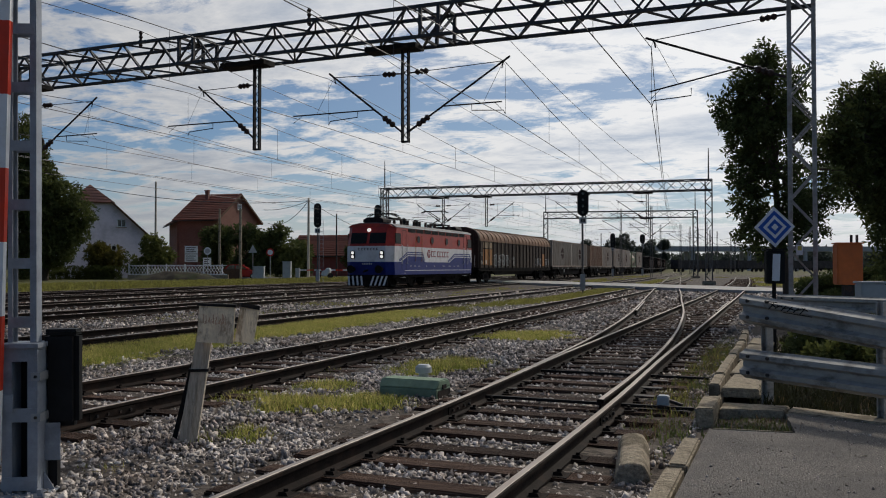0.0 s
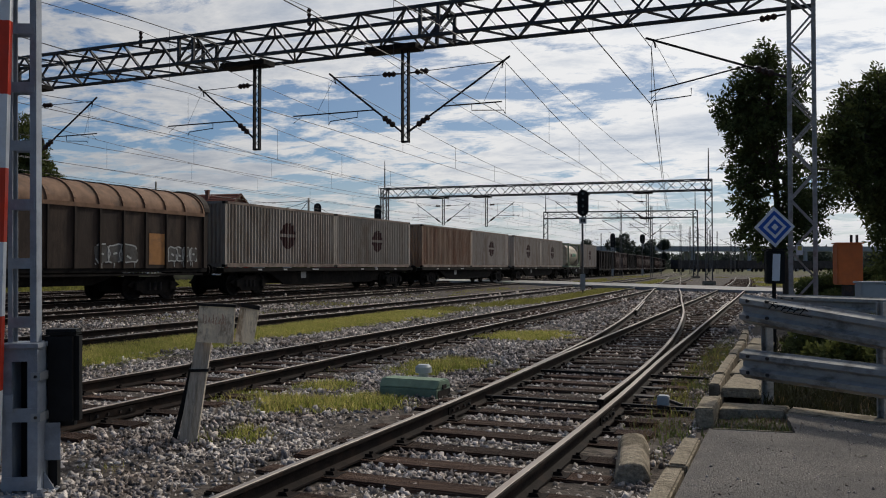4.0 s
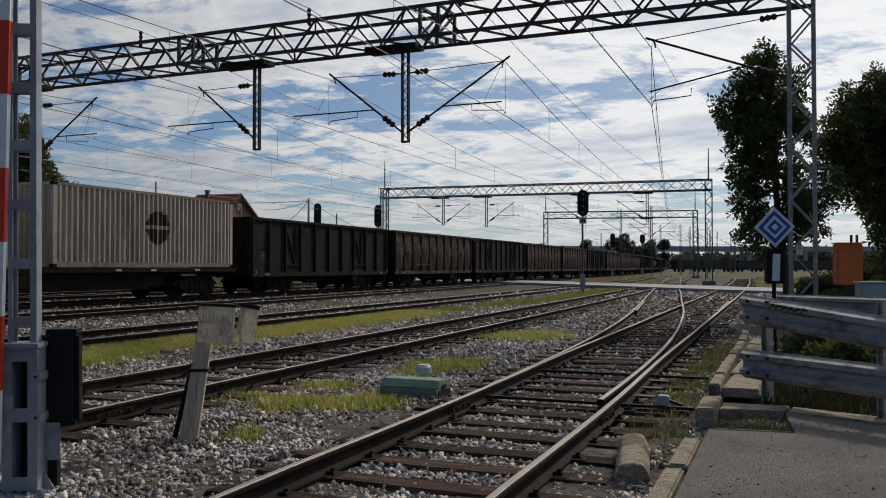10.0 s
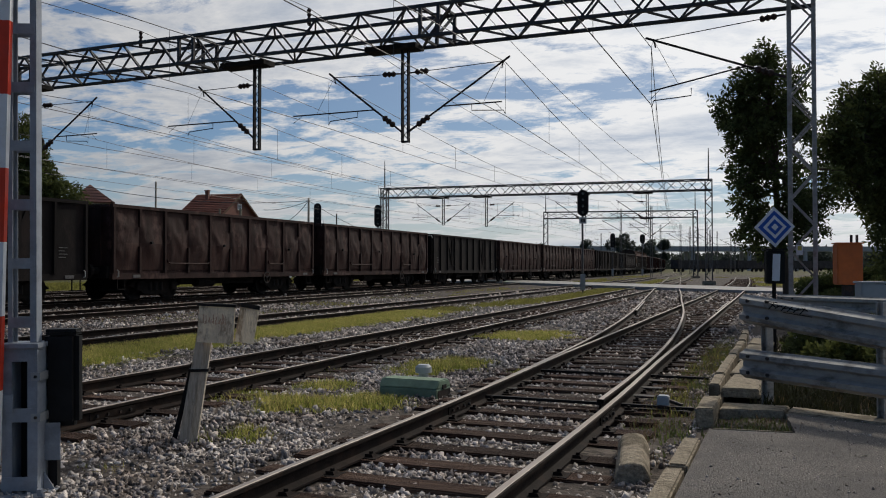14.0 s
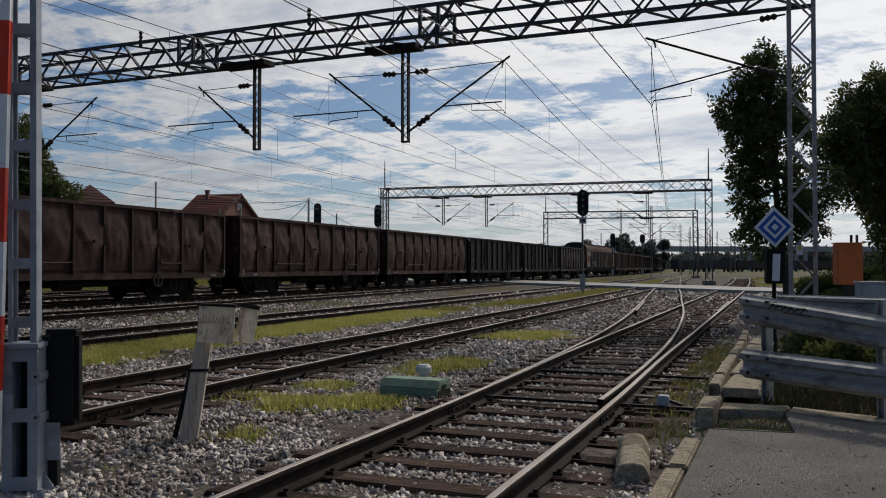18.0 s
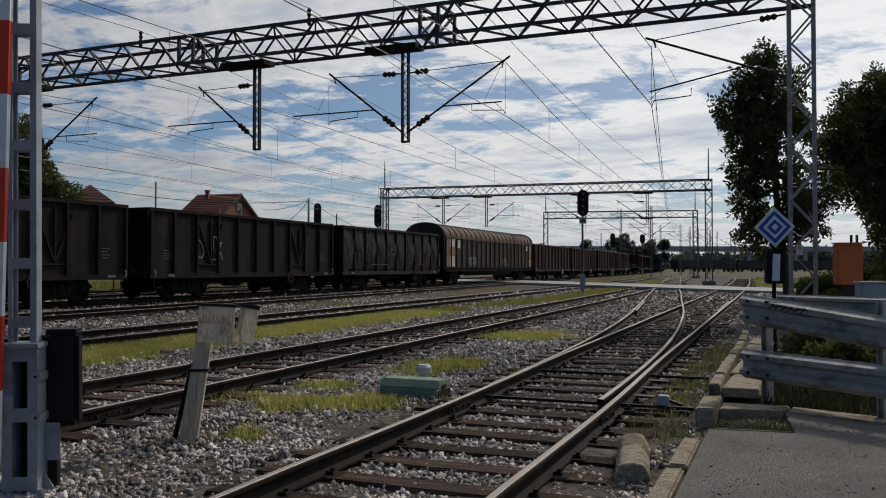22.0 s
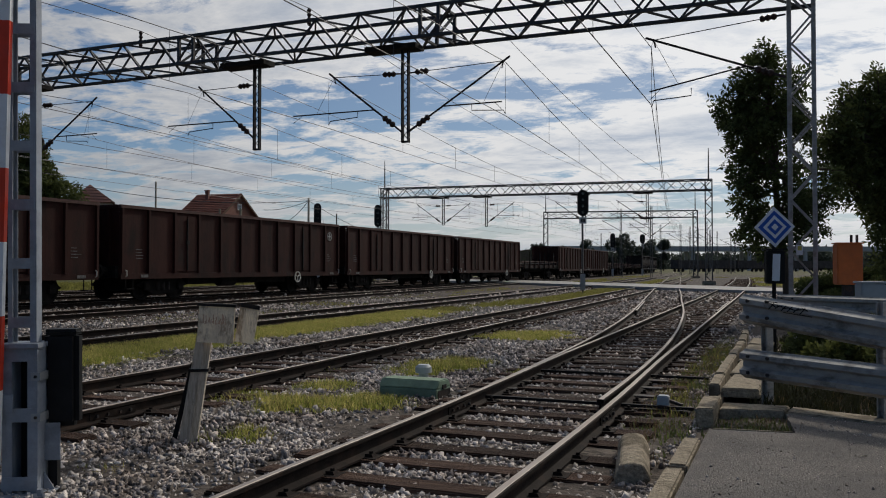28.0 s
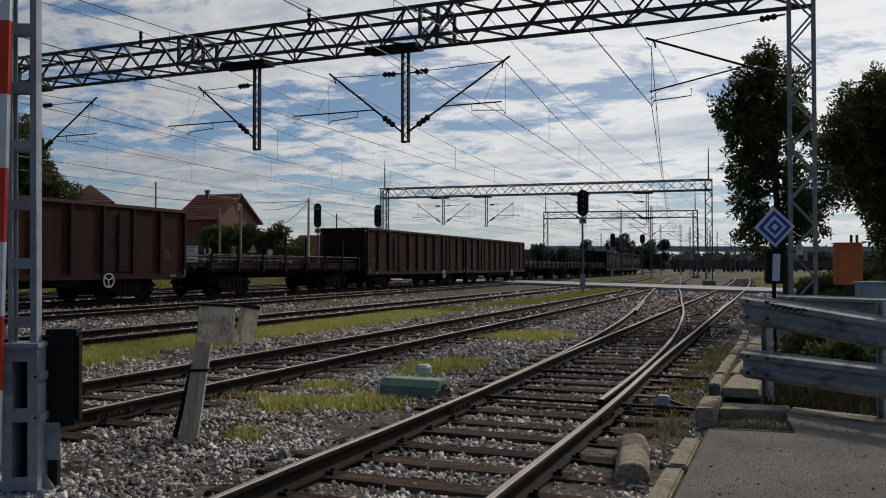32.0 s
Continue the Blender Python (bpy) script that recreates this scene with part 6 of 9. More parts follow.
def barrier_mast():
    m = at(-2.80, 5.8, -0.185, 4) @ Matrix.Rotation(radians(-0.6), 4, "Y")
    t = empty("barrier_mast", "grey-blue steel lattice mast of a level-crossing barrier", "barrier mast", at=m)
    w, d, top = 0.18, 0.09, 4.4
    for x0, x1 in ((-0.098, -0.068), (0.045, 0.088)):
        bm = B()
        k = 0.008 if x0 < 0 else -0.008
        u0, u1 = (x0, x1) if x0 < 0 else (x1, x0)
        extrude(bm, [(u1, -d / 2), (u0, -d / 2), (u0, d / 2), (u1, d / 2), (u1, d / 2 - 0.008), (u0 + k, d / 2 - 0.008), (u0 + k, -d / 2 + 0.008), (u1, -d / 2 + 0.008)], "z", 1.02, top)
        fix(bm)
        part("leg", bm, "lattice_paint", t)
    z = 1.12
    while z < top:
        for y in (-d / 2 - 0.006, d / 2 + 0.001):
            bm = B()
            box(bm, -0.096, 0.078, y, y + 0.005, z, z + 0.07)
            part("batten_plate", bm, "lattice_paint", t)
        z += 0.395
    bm = B()
    box(bm, -0.13, 0.13, -0.13, 0.13, 0.99, 1.018)
    part("cap_plate", bm, "lattice_paint", t)
    for x in (-0.115, 0.05):
        bm = B()
        box(bm, x, x + 0.065, -0.1, 0.1, 0.03, 0.989)
        part("base_channel", bm, "lattice_paint", t)
    for z in (0.05, 0.5, 0.9):
        bm = B()
        box(bm, -0.115, 0.115, -0.106, -0.101, z, z + 0.09)
        part("batten_plate", bm, "lattice_paint", t)
    bm = B()
    box(bm, -0.054, 0.054, 0.05, 0.06, 0.03, 0.989)
    part("back_plate", bm, "black", t)
    bm = B()
    box(bm, -0.2, 0.2, -0.2, 0.2, 0.0, 0.03)
    for x, y in ((-0.15, -0.15), (0.15, -0.15), (-0.15, 0.15), (0.15, 0.15)):
        tube(bm, [(x, y, 0.03), (x, y, 0.07)], 0.022, 6)
    for s in (-1, 1):
        extrude(bm, [(s * 0.12, 0.03), (s * 0.19, 0.03), (s * 0.12, 0.15)], "y", -0.004, 0.004)
    part("base_plate", fix(bm), "lattice_paint", t)
    for z in (0.5, 0.77):
        bm = B()
        box(bm, 0.075, 0.135, -0.107, -0.1, z, z + 0.055)
        box(bm, 0.12, 0.135, -0.0995, 0.035, z, z + 0.055)
        k = part("bracket", bm, "galv", t)
        bm = B()
        tube(bm, [(0.105, -0.107, z + 0.028), (0.105, -0.116, z + 0.028)], 0.011, 6)
        part("bolt", bm, "iron", k)
    # drive box beside it
    b = empty("barrier_drive_box", "black rounded housing of the barrier drive, bolted to the mast", "equipment box", at=m)
    bm = B()
    cbox(bm, 0.095, 0.325, 0.04, 0.17, 0.44, 1.085, 0.035)
    part("housing", bm, "black", b)
    bm = B()
    cbox(bm, 0.09, 0.332, 0.033, 0.178, 1.06, 1.1, 0.02)
    part("lid", bm, "black", b)
    bm = B()
    box(bm, 0.085, 0.215, 0.02, 0.03, 0.22, 0.47)
    part("mount_plate", bm, "lattice_paint", b)
    bm = B()
    box(bm, 0.13, 0.19, 0.04, 0.1, -0.02, 0.44)
    part("stand", bm, "black", b)
    # the raised boom
    k = at(-2.925, 5.62, -0.22, 4) @ Matrix.Rotation(radians(0.9), 4, "Y")
    a = empty("barrier_boom", "raised level-crossing boom with red and white stripes", "barrier boom", at=k)
    z, i = 0.27, 0
    while z < 4.9:
        bm = B()
        box(bm, -0.031, 0.031, -0.025, 0.025, z, z + 0.485)
        part("stripe", bm, "boom_white" if i % 2 == 0 else "boom_red", a)
        z, i = z + 0.485, i + 1
    bm = B()
    box(bm, -0.03, 0.09, 0.032, 0.05, 0.6, 0.72)
    part("boom_clamp", bm, "lattice_paint", a)


barrier_mast()


def marker_post():
    t = empty("marker_post", "leaning weathered wooden post with two blank pale boards", "marker post", at=at(-2.205, 7.45, -0.2, 8))
    lean = Matrix.Rotation(radians(8.5), 4, "Y")
    bm = B()
    v = []
    for z, w in ((0, 0.075), (0.6, 0.068), (1.17, 0.06)):
        v.append([bm.verts.new(lean @ Vector((x * w, y * w * 0.8, z))) for x, y in ((-1, -1), (0.2, -1.15), (1, -0.8), (1, 1), (-1, 1))])
    for a, b in zip(v, v[1:]):
        for k in range(5):
            bm.faces.new((a[k], a[(k + 1) % 5], b[(k + 1) % 5], b[k]))
    bm.faces.new(v[0][::-1])
    bm.faces.new(v[-1])
    part("post", fix(bm), "old_wood", t)
    bm = B()
    bar(bm, (-0.13, 0.05, 0.0), lean @ Vector((-0.07, 0.06, 0.7)), 0.03, 0.04)
    part("prop", bm, "dark_iron", t)
    bm = B()
    c = lean @ Vector((0, 0, 0.66))
    box(bm, c.x - 0.085, c.x + 0.085, c.y - 0.075, c.y + 0.075, c.z - 0.012, c.z + 0.012)
    part("strap", bm, "dark_iron", t)
    for k, (x0, x1, tilt, yaw) in enumerate(((0.03, 0.335, 3.0, -6), (0.338, 0.49, 11.0, 28))):
        m = Matrix.Translation((x0 + 0.06, -0.1 if k == 0 else -0.08, 0.9)) @ Matrix.Rotation(radians(yaw), 4, "Z") @ Matrix.Rotation(radians(tilt), 4, "Y")
        bm = B()
        box(bm, 0, x1 - x0 + (0.0 if k == 0 else 0.02), -0.012, 0.012, 0.0, 0.31 if k == 0 else 0.3, m)
        o = part("board", bm, "old_board", t)
        if k == 0:
            bm = B()
            scrawl = random.Random(6)
            for i in range(16):
                u, z, tall = 0.045 + 0.0125 * i, 0.15 + scrawl.uniform(0, 0.02), scrawl.uniform(0.03, 0.085)
                lean_u = scrawl.uniform(-0.022, 0.022)
                bar(bm, m @ Vector((u, -0.0135, z)), m @ Vector((u + lean_u, -0.0135, z + tall)), 0.006, 0.002, up=m.to_3x3() @ Vector((0, 1, 0)))
            part("text_bars", bm, "rust_letters", o)
        bm = B()
        box(bm, -0.01, x1 - x0 + 0.01, -0.03, 0.03, 0.311 if k == 0 else 0.301, 0.335, m)
        part("capping", bm, "dark_iron", o)
    bm = B()
    bar(bm, (0.335, -0.085, 0.9), (0.36, -0.085, 1.2), 0.03, 0.02)
    part("batten", bm, "dark_iron", t)


marker_post()


def green_box():
    t = empty("trackside_box", "low green metal trackside box with sloped lid on the ballast", "trackside box", at=at(-0.33, 10.15, -0.19, -24))
    bm = B()
    extrude(bm, [(-0.2, 0.0), (0.2, 0.0), (0.2, 0.13), (-0.2, 0.13)], "x", -0.37, 0.37)
    bmesh.ops.bevel(fix(bm), geom=bm.edges[:], offset=0.01, segments=1, affect="EDGES")
    part("case", bm, "box_green", t)
    bm = B()
    extrude(bm, [(-0.205, 0.132), (0.205, 0.132), (0.13, 0.225), (-0.13, 0.225)], "x", -0.375, 0.375)
    bmesh.ops.bevel(fix(bm), geom=bm.edges[:], offset=0.012, segments=2, affect="EDGES")
    lid = part("lid", bm, "box_green", t)
    bm = B()
    box(bm, 0.376, 0.384, -0.05, 0.05, 0.12, 0.17)
    part("latch", bm, "dark_iron", lid)
    bm = B()
    box(bm, 0.374, 0.379, -0.17, 0.17, 0.015, 0.11)
    part("end_plate", bm, "dark_iron", t)
    d = empty("trackside_dome", "grey cylindrical cap beside the green box", "trackside fitting", at=at(-0.24, 10.62, -0.19))
    bm = B()
    tube(bm, [(0, 0, 0), (0, 0, 0.22), (0, 0, 0.23), (0, 0, 0.3), (0, 0, 0.33)], [0.06, 0.06, 0.1, 0.1, 0.07], 16)
    smooth(part("cap", bm, "grey_box", d))


green_box()


def kerb_block():
    bm = B()
    prof = [(-0.12, 0), (0.12, 0), (0.122, 0.1), (0.075, 0.185), (0.03, 0.195), (-0.05, 0.19), (-0.085, 0.178), (-0.122, 0.1)]
    extrude(bm, prof, "y", -0.34, 0.62)
    bmesh.ops.bevel(bm, geom=bm.edges[:], offset=0.012, segments=1, affect="EDGES")
    o = part("concrete_block", fix(bm), "concrete")
    o.matrix_basis = at(1.385, 6.3, -0.2, -13) @ Matrix.Rotation(radians(2), 4, "X")
    tagged(o, "weathered grey concrete block with a rounded top in the gravel", "concrete block")


kerb_block()

# asphalt apron, kerb and slabs
def apron():
    bm = B()
    edge = random.Random(8)
    corners = [(-0.775, 7.76), (-0.09, 7.84), (-0.185, 8.84), (1.9, 8.06), (14, 3.2)]
    xs = []
    for (xa, ya), (xb, yb) in zip(corners, corners[1:]):
        n = 14 if xb < 5 else 1
        for i in range(n):
            xs.append((xa + (xb - xa) * i / n + edge.uniform(-0.008, 0.008), ya + (yb - ya) * i / n + edge.uniform(-0.01, 0.01)))
    xs.append(corners[-1])
    ring = [(-0.74, 5.2), (-0.7, -12), (14, -12)] + [(x, y) for x, y in xs[::-1]]
    extrude(bm, ring, "z", -0.3, -0.055)
    o = part("pavement", fix(bm), "asphalt")
    tagged(o, "patched grey asphalt beside the track", "pavement", kind="structure")
    k = empty("kerb", "broken line of pale concrete kerbstones between asphalt and ballast", "kerb", kind="structure")
    rng = random.Random(4)
    y = -2.0
    while y < 19:
        l = rng.uniform(0.6, 1.0) if y > 7 else (1.0 if y < 4.7 else 1.03)
        x = lerp_table([(-5, -0.80), (5.8, -0.835), (6.9, -0.868), (9.6, -0.93), (11.3, -0.97), (13.2, -1.0), (17, -1.06), (21, -1.3)], y)
        if y < 6.6 or y > 9.6:
            bm = B()
            cbox(bm, -0.068, 0.068 if y < 7.2 else 0.055, 0.01, l - 0.015, -0.24, 0.0, 0.015)
            o = part("kerbstone", bm, "concrete", k)
            o.matrix_basis = Matrix.Translation((x + rng.uniform(-0.012, 0.012), y, (-0.045 + rng.uniform(-0.012, 0.012) if y < 7.1 else 0.045 + rng.uniform(-0.025, 0.02)))) @ Matrix.Rotation(rng.uniform(-0.02, 0.02) + 0.02, 4, "Z") @ Matrix.Rotation(rng.uniform(-0.03, 0.03), 4, "Y")
        y += l + 0.02
    # the corner block and the concrete strip before the drain
    for poly, z0, z1 in (([(-0.955, 8.3), (-0.80, 8.36), (-0.79, 9.2), (-0.975, 9.15)], -0.25, 0.028),
                         ([(-0.785, 8.78), (-0.2, 8.86), (-0.15, 9.22), (-0.785, 9.2)], -0.25, -0.036),
                         ([(-0.18, 8.87), (0.72, 8.53), (0.75, 8.86), (-0.13, 9.21)], -0.25, -0.04),
                         ([(0.735, 8.52), (1.95, 8.06), (1.95, 8.4), (0.765, 8.85)], -0.25, -0.044),
                         ([(-0.76, 7.765), (-0.1, 7.855), (-0.095, 7.815), (-0.765, 7.725)], -0.2, -0.046)):
        bm = B()
        extrude(bm, poly, "z", z0, z1)
        bmesh.ops.bevel(fix(bm), geom=bm.edges[:], offset=0.012, segments=2, affect="EDGES")
        part("kerb_slab", bm, "concrete", k)
    # covering slabs over the drain, the first two one on the other, open in front
    y = 9.86
    for i in range(5):
        l = rng.uniform(1.2, 1.6)
        bm = B()
        cbox(bm, -0.19, 0.2, 0.0, l - 0.03, -0.05, 0.0, 0.012)
        o = part("cover_slab", bm, "concrete", k)
        o.matrix_basis = Matrix.Translation((-0.67 - 0.012 * i, y, 0.045 + rng.uniform(-0.02, 0.015))) @ Matrix.Rotation(rng.uniform(-0.03, 0.03), 4, "Z") @ Matrix.Rotation(rng.uniform(-0.02, 0.02), 4, "Y")
        y += l
    bm = B()
    cbox(bm, -0.865, -0.455, 9.83, 11.0, -0.075, -0.012, 0.012)
    part("cover_slab", bm, "concrete", k)
    for x in (-0.9, -0.46):
        bm = B()
        cbox(bm, x, x + 0.06, 9.9, 16.0, -0.35, -0.078, 0.01)
        part("drain_wall", bm, "concrete", k)


apron()


def w_beam(bm, p, q, hi=0.31, t=0.004):
    """A corrugated guard-rail beam from p to q (centre line), its face towards the viewer's side."""
    p, q = Vector(p), Vector(q)
    d = (q - p).normalized()
    n = Vector((d.y, -d.x, 0))
    prof = [(-0.5, 0.0), (-0.44, 0.012), (-0.36, 0.075), (-0.2, 0.08), (-0.1, 0.02), (0.1, 0.02), (0.2, 0.08), (0.36, 0.075), (0.44, 0.012), (0.5, 0.0)]
    rows = []
    for c in (p, q):
        f = [bm.verts.new(c + n * o + Vector((0, 0, z * hi))) for z, o in prof]
        b = [bm.verts.new(c + n * (o - t) + Vector((0, 0, z * hi))) for z, o in prof]
        rows.append(f + b[::-1])
    k = len(rows[0])
    for i in range(k):
        bm.faces.new((rows[0][i], rows[0][(i + 1) % k], rows[1][(i + 1) % k], rows[1][i]))
    bm.faces.new(rows[0][::-1])
    bm.faces.new(rows[1])


M["guard"] = mat("guard", (0.36, 0.345, 0.32), 0.6, 0.15, 0.2, 9, (0.11, 0.1, 0.09), 0.75, 2.6, 0.15, stretch=(1, 1, 2))


def guardrail(p, q, heights, posts, label):
    """Guard rail from p to q, with its beams' mid heights at each end."""
    g = empty("guardrail", label, "guardrail", "guardrails at the end of the road")
    p, q = Vector((*p, 0)), Vector((*q, 0))
    d = (q - p).normalized()
    n = Vector((d.y, -d.x, 0))
    for z0, z1 in heights:
        bm = B()
        w_beam(bm, p + Vector((0, 0, z0)), q + Vector((0, 0, z1)))
        b = part("beam", fix(bm), "guard", g)
        bm = B()
        u = p + d * 0.12
        for dz in (-0.085, 0.085):
            for e in (0.0, 0.25):
                c = u + d * e + n * 0.085 + Vector((0, 0, z0 + dz))
                tube(bm, [c - n * 0.01, c + n * 0.012], 0.018, 8)
        part("bolts", bm, "iron", b)
    top = max(z for z, _ in heights) + 0.12
    for s in posts:
        c = p + d * s - n * 0.06
        bm = B()
        for e in (-0.03, 0.03):
            a = c + d * e
            bar(bm, (a.x, a.y, -0.35), (a.x, a.y, top), 0.012, 0.1, up=n)
        bar(bm, (c.x, c.y, -0.35), (c.x, c.y, top), 0.05, 0.012, up=n)
        part("post", bm, "guard", g)
    return g


near_guard = guardrail((-0.61, 9.756), (1.95, 7.768), [(0.897, 0.575), (0.312, 0.283)], (0.25, 1.55, 2.95), "grey galvanised guardrail with two corrugated beams on steel posts")
guardrail((-0.45, 17.3), (5.5, 12.2), [(0.68, 0.70)], (0.3, 2.3, 4.3, 6.3), "weathered grey guardrail behind the first one")


def scribble():
    bm = B()
    p, q = Vector((-0.61, 9.756, 0.897)), Vector((1.95, 7.768, 0.575))
    d = (q - p).normalized()
    n = Vector((d.y, -d.x, 0)).normalized()
    rng = random.Random(2)
    e = d.cross(n)
    e = e if e.z > 0 else -e
    o = p + d * 0.42 + n * 0.0865 + Vector((0, 0, 0.085))
    for k in range(6):
        # slanting sprayed strokes in a row, crossed by two long dashes
        c, h = o + d * (0.075 * k), rng.uniform(0.018, 0.034)
        bar(bm, c - e * h - d * 0.02, c + e * h + d * 0.04, 0.004, 0.01)
        bar(bm, c + e * h * rng.uniform(-0.6, 0.9), c + d * 0.07 + e * h * rng.uniform(-0.3, 0.9), 0.004, 0.012)
    bar(bm, o - e * 0.042 + d * 0.16, o - e * 0.04 + d * 0.5, 0.004, 0.009)
    bar(bm, o + e * 0.04 - d * 0.08, o + e * 0.044 + d * 0.08, 0.004, 0.009)
    part("graffiti", bm, "black", near_guard, "black spray-paint scribble")


scribble()


def diamond_sign():
    t = empty("diamond_sign", "white and blue concentric diamond railway sign on a dark post", "railway sign", at=at(5.8, 15.0, -0.15, 0))
    bm = B()
    tube(bm, [(0.0, 0.06, -0.2), (0.0, 0.06, 2.25)], 0.035, 10)
    part("pole", bm, "dark_iron", t)
    turn = Matrix.Translation((0, 0, 2.19)) @ Matrix.Rotation(radians(43), 4, "Y")
    for k, (s, mt) in enumerate(((0.252, "sign_white"), (0.205, "sign_blue"), (0.145, "sign_white"), (0.098, "sign_blue"), (0.045, "sign_white"))):
        bm = B()
        box(bm, -s, s, 0.01 - k * 0.004, 0.02 - k * 0.004, -s, s, turn)
        part("plate" if k == 0 else "square", bm, mt, t)
    bm = B()
    cbox(bm, -0.16, 0.16, -0.04, 0.1, 1.2, 1.78, 0.02)
    h = part("lamp_case", bm, "black", t)
    bm = B()
    extrude(bm, [(-0.075, 1.25), (0.055, 1.25), (0.075, 1.72), (-0.055, 1.72)], "y", -0.05, -0.041)
    part("white_panel", fix(bm), "sign_white", h)
    bm = B()
    box(bm, -0.18, 0.18, -0.06, 0.12, 1.785, 1.81)
    part("hood", bm, "black", h)


diamond_sign()


def orange_case():
    t = empty("orange_cabinet", "bright orange metal cabinet on a plinth by the trees", "cabinet", at=at(8.95, 19.0, 0, -6))
    bm = B()
    cbox(bm, -0.27, 0.27, -0.16, 0.16, 0.95, 1.85, 0.02)
    part("body", bm, "orange", t)
    bm = B()
    cbox(bm, -0.29, 0.29, -0.18, 0.18, 1.852, 1.88, 0.008)
    part("top", bm, "orange", t)
    bm = B()
    box(bm, -0.1, 0.1, -0.1, 0.1, -0.2, 0.948)
    part("stand", bm, "iron", t)
    bm = B()
    for x in (0.08, 0.2):
        tube(bm, [(x, 0, 1.88), (x, 0, 2.05)], 0.03, 8)
    part("cable_gland", bm, "iron", t)
    g = empty("grey_cabinet", "low grey cabinet beside the orange one", "cabinet", at=at(8.75, 17.6, 0, -6))
    bm = B()
    cbox(bm, -0.24, 0.24, -0.2, 0.2, -0.2, 1.0, 0.02)
    part("body", bm, "grey_box", g)
    bm = B()
    cbox(bm, -0.27, 0.27, -0.23, 0.23, 1.002, 1.05, 0.012)
    part("roof", bm, "grey_box", g)


orange_case()


def mast_plate():
    o = empty("mast_plate", "small yellow and white plate on the portal mast", "plate", at=at(8.55, 20.6, 1.75))
    bm = B()
    box(bm, -0.075, 0.075, -0.01, 0.0, -0.12, 0.12)
    part("plate", bm, "sign_white", o)
    bm = B()
    box(bm, -0.05, 0.05, -0.014, -0.0105, -0.01, 0.1)
    part("pictogram", bm, "yellow", o)


mast_plate()


# ---- light signals ----
def signal(right, ahead, ground, z0, z1, w, ladder, label):
    t = empty("light_signal", label, "railway signal", "light signals", at=at(right, ahead, 0))
    bm = B()
    tube(bm, [(0, 0, ground - 0.3), (0, 0, z1 - 0.2)], 0.058, 10)
    part("post", bm, "mast", t)
    bm = B()
    cbox(bm, -0.13, 0.13, -0.13, 0.13, ground + 0.1, ground + 1.0, 0.02)
    part("relay_case", bm, "galv", t)
    bm = B()
    r = w / 2
    poly = [(r * math.cos(a), z1 - r + r * math.sin(a)) for a in np.linspace(0, math.pi, 11)] + [(r * math.cos(a), z0 + r + r * math.sin(a)) for a in np.linspace(math.pi, 2 * math.pi, 11)]
    extrude(bm, poly, "y", -0.2, -0.12)
    h = part("backboard", fix(bm), "black", t)
    n = 4 if z1 - z0 > 1.2 else 2
    for k in range(n):
        z = z0 + (z1 - z0) * (k + 0.6) / (n + 0.2)
        bm = B()
        pts = [(0.1 * math.cos(a), z + 0.1 * math.sin(a)) for a in np.linspace(-0.5, math.pi + 0.5, 10)]
        extrude(bm, pts + [(p[0] * 0.92, z + (p[1] - z) * 0.92) for p in pts[::-1]], "y", -0.4, -0.201)
        part("hood", bm, "black", h)
        bm = B()
        disc(bm, (0, -0.205, z), 0.085, 14, "y", 0.01)
        part("lens", bm, "window", h)
    bm = B()
    box(bm, -0.2, 0.2, -0.16, -0.1, z0 - 0.42, z0 - 0.06)
    p = part("number_plate", bm, "grey_box", t)
    bm = B()
    for x in (-0.1, 0.02):
        box(bm, x, x + 0.08, -0.166, -0.161, z0 - 0.34, z0 - 0.14)
    part("plate_bars", bm, "black", p)
    if ladder:
        bm = B()
        for x in (0.12, 0.4):
            bar(bm, (x, 0.1, ground - 0.1), (x, 0.1, z0 + 0.6), 0.03)
        z = ground + 0.3
        while z < z0 + 0.5:
            bar(bm, (0.12, 0.1, z), (0.4, 0.1, z), 0.02)
            z += 0.3
        part("ladder", bm, "galv", t)
    return t


signal(7.85, 48.3, -0.05, 4.2, 5.68, 0.62, False, "tall black light signal on a pale post beside the tracks")
signal(-9.55, 65.5, 0.15, 4.35, 6.2, 0.56, True, "black light signal with ladder on the far side of the tracks")
signal(-5.45, 72.0, 0.15, 4.7, 6.55, 0.6, True, "black light signal head rising over the train")
signal(21.9, 111.0, 0.1, 3.9, 5.7, 0.62, False, "distant black light signal")
signal(28.3, 122.0, 0.1, 4.7, 6.0, 0.72, False, "distant short black light signal")
# ---- trees and shrubs ----
M["bark"] = mat("bark", (0.07, 0.055, 0.042), 0.9, 0, 0.35, 8, bump=0.6, bump_scale=30, stretch=(3, 3, 0.6))


def leaf_mat(name, a, var=0.35, sheer=0.38):
    m = mat(name, a, 0.7, 0, 0.15, 3, bump=0, island=True, per_object=var, spec=0.12)
    t = m.node_tree
    b = t.nodes["Principled BSDF"]
    tr = t.nodes.new("ShaderNodeBsdfTranslucent")
    t.links.new(b.inputs["Base Color"].links[0].from_socket, tr.inputs["Color"])
    mx = t.nodes.new("ShaderNodeMixShader")
    mx.inputs[0].default_value = sheer
    out = next(n for n in t.nodes if n.type == "OUTPUT_MATERIAL")
    t.links.new(b.outputs[0], mx.inputs[1])
    t.links.new(tr.outputs[0], mx.inputs[2])
    t.links.new(mx.outputs[0], out.inputs["Surface"])
    return m


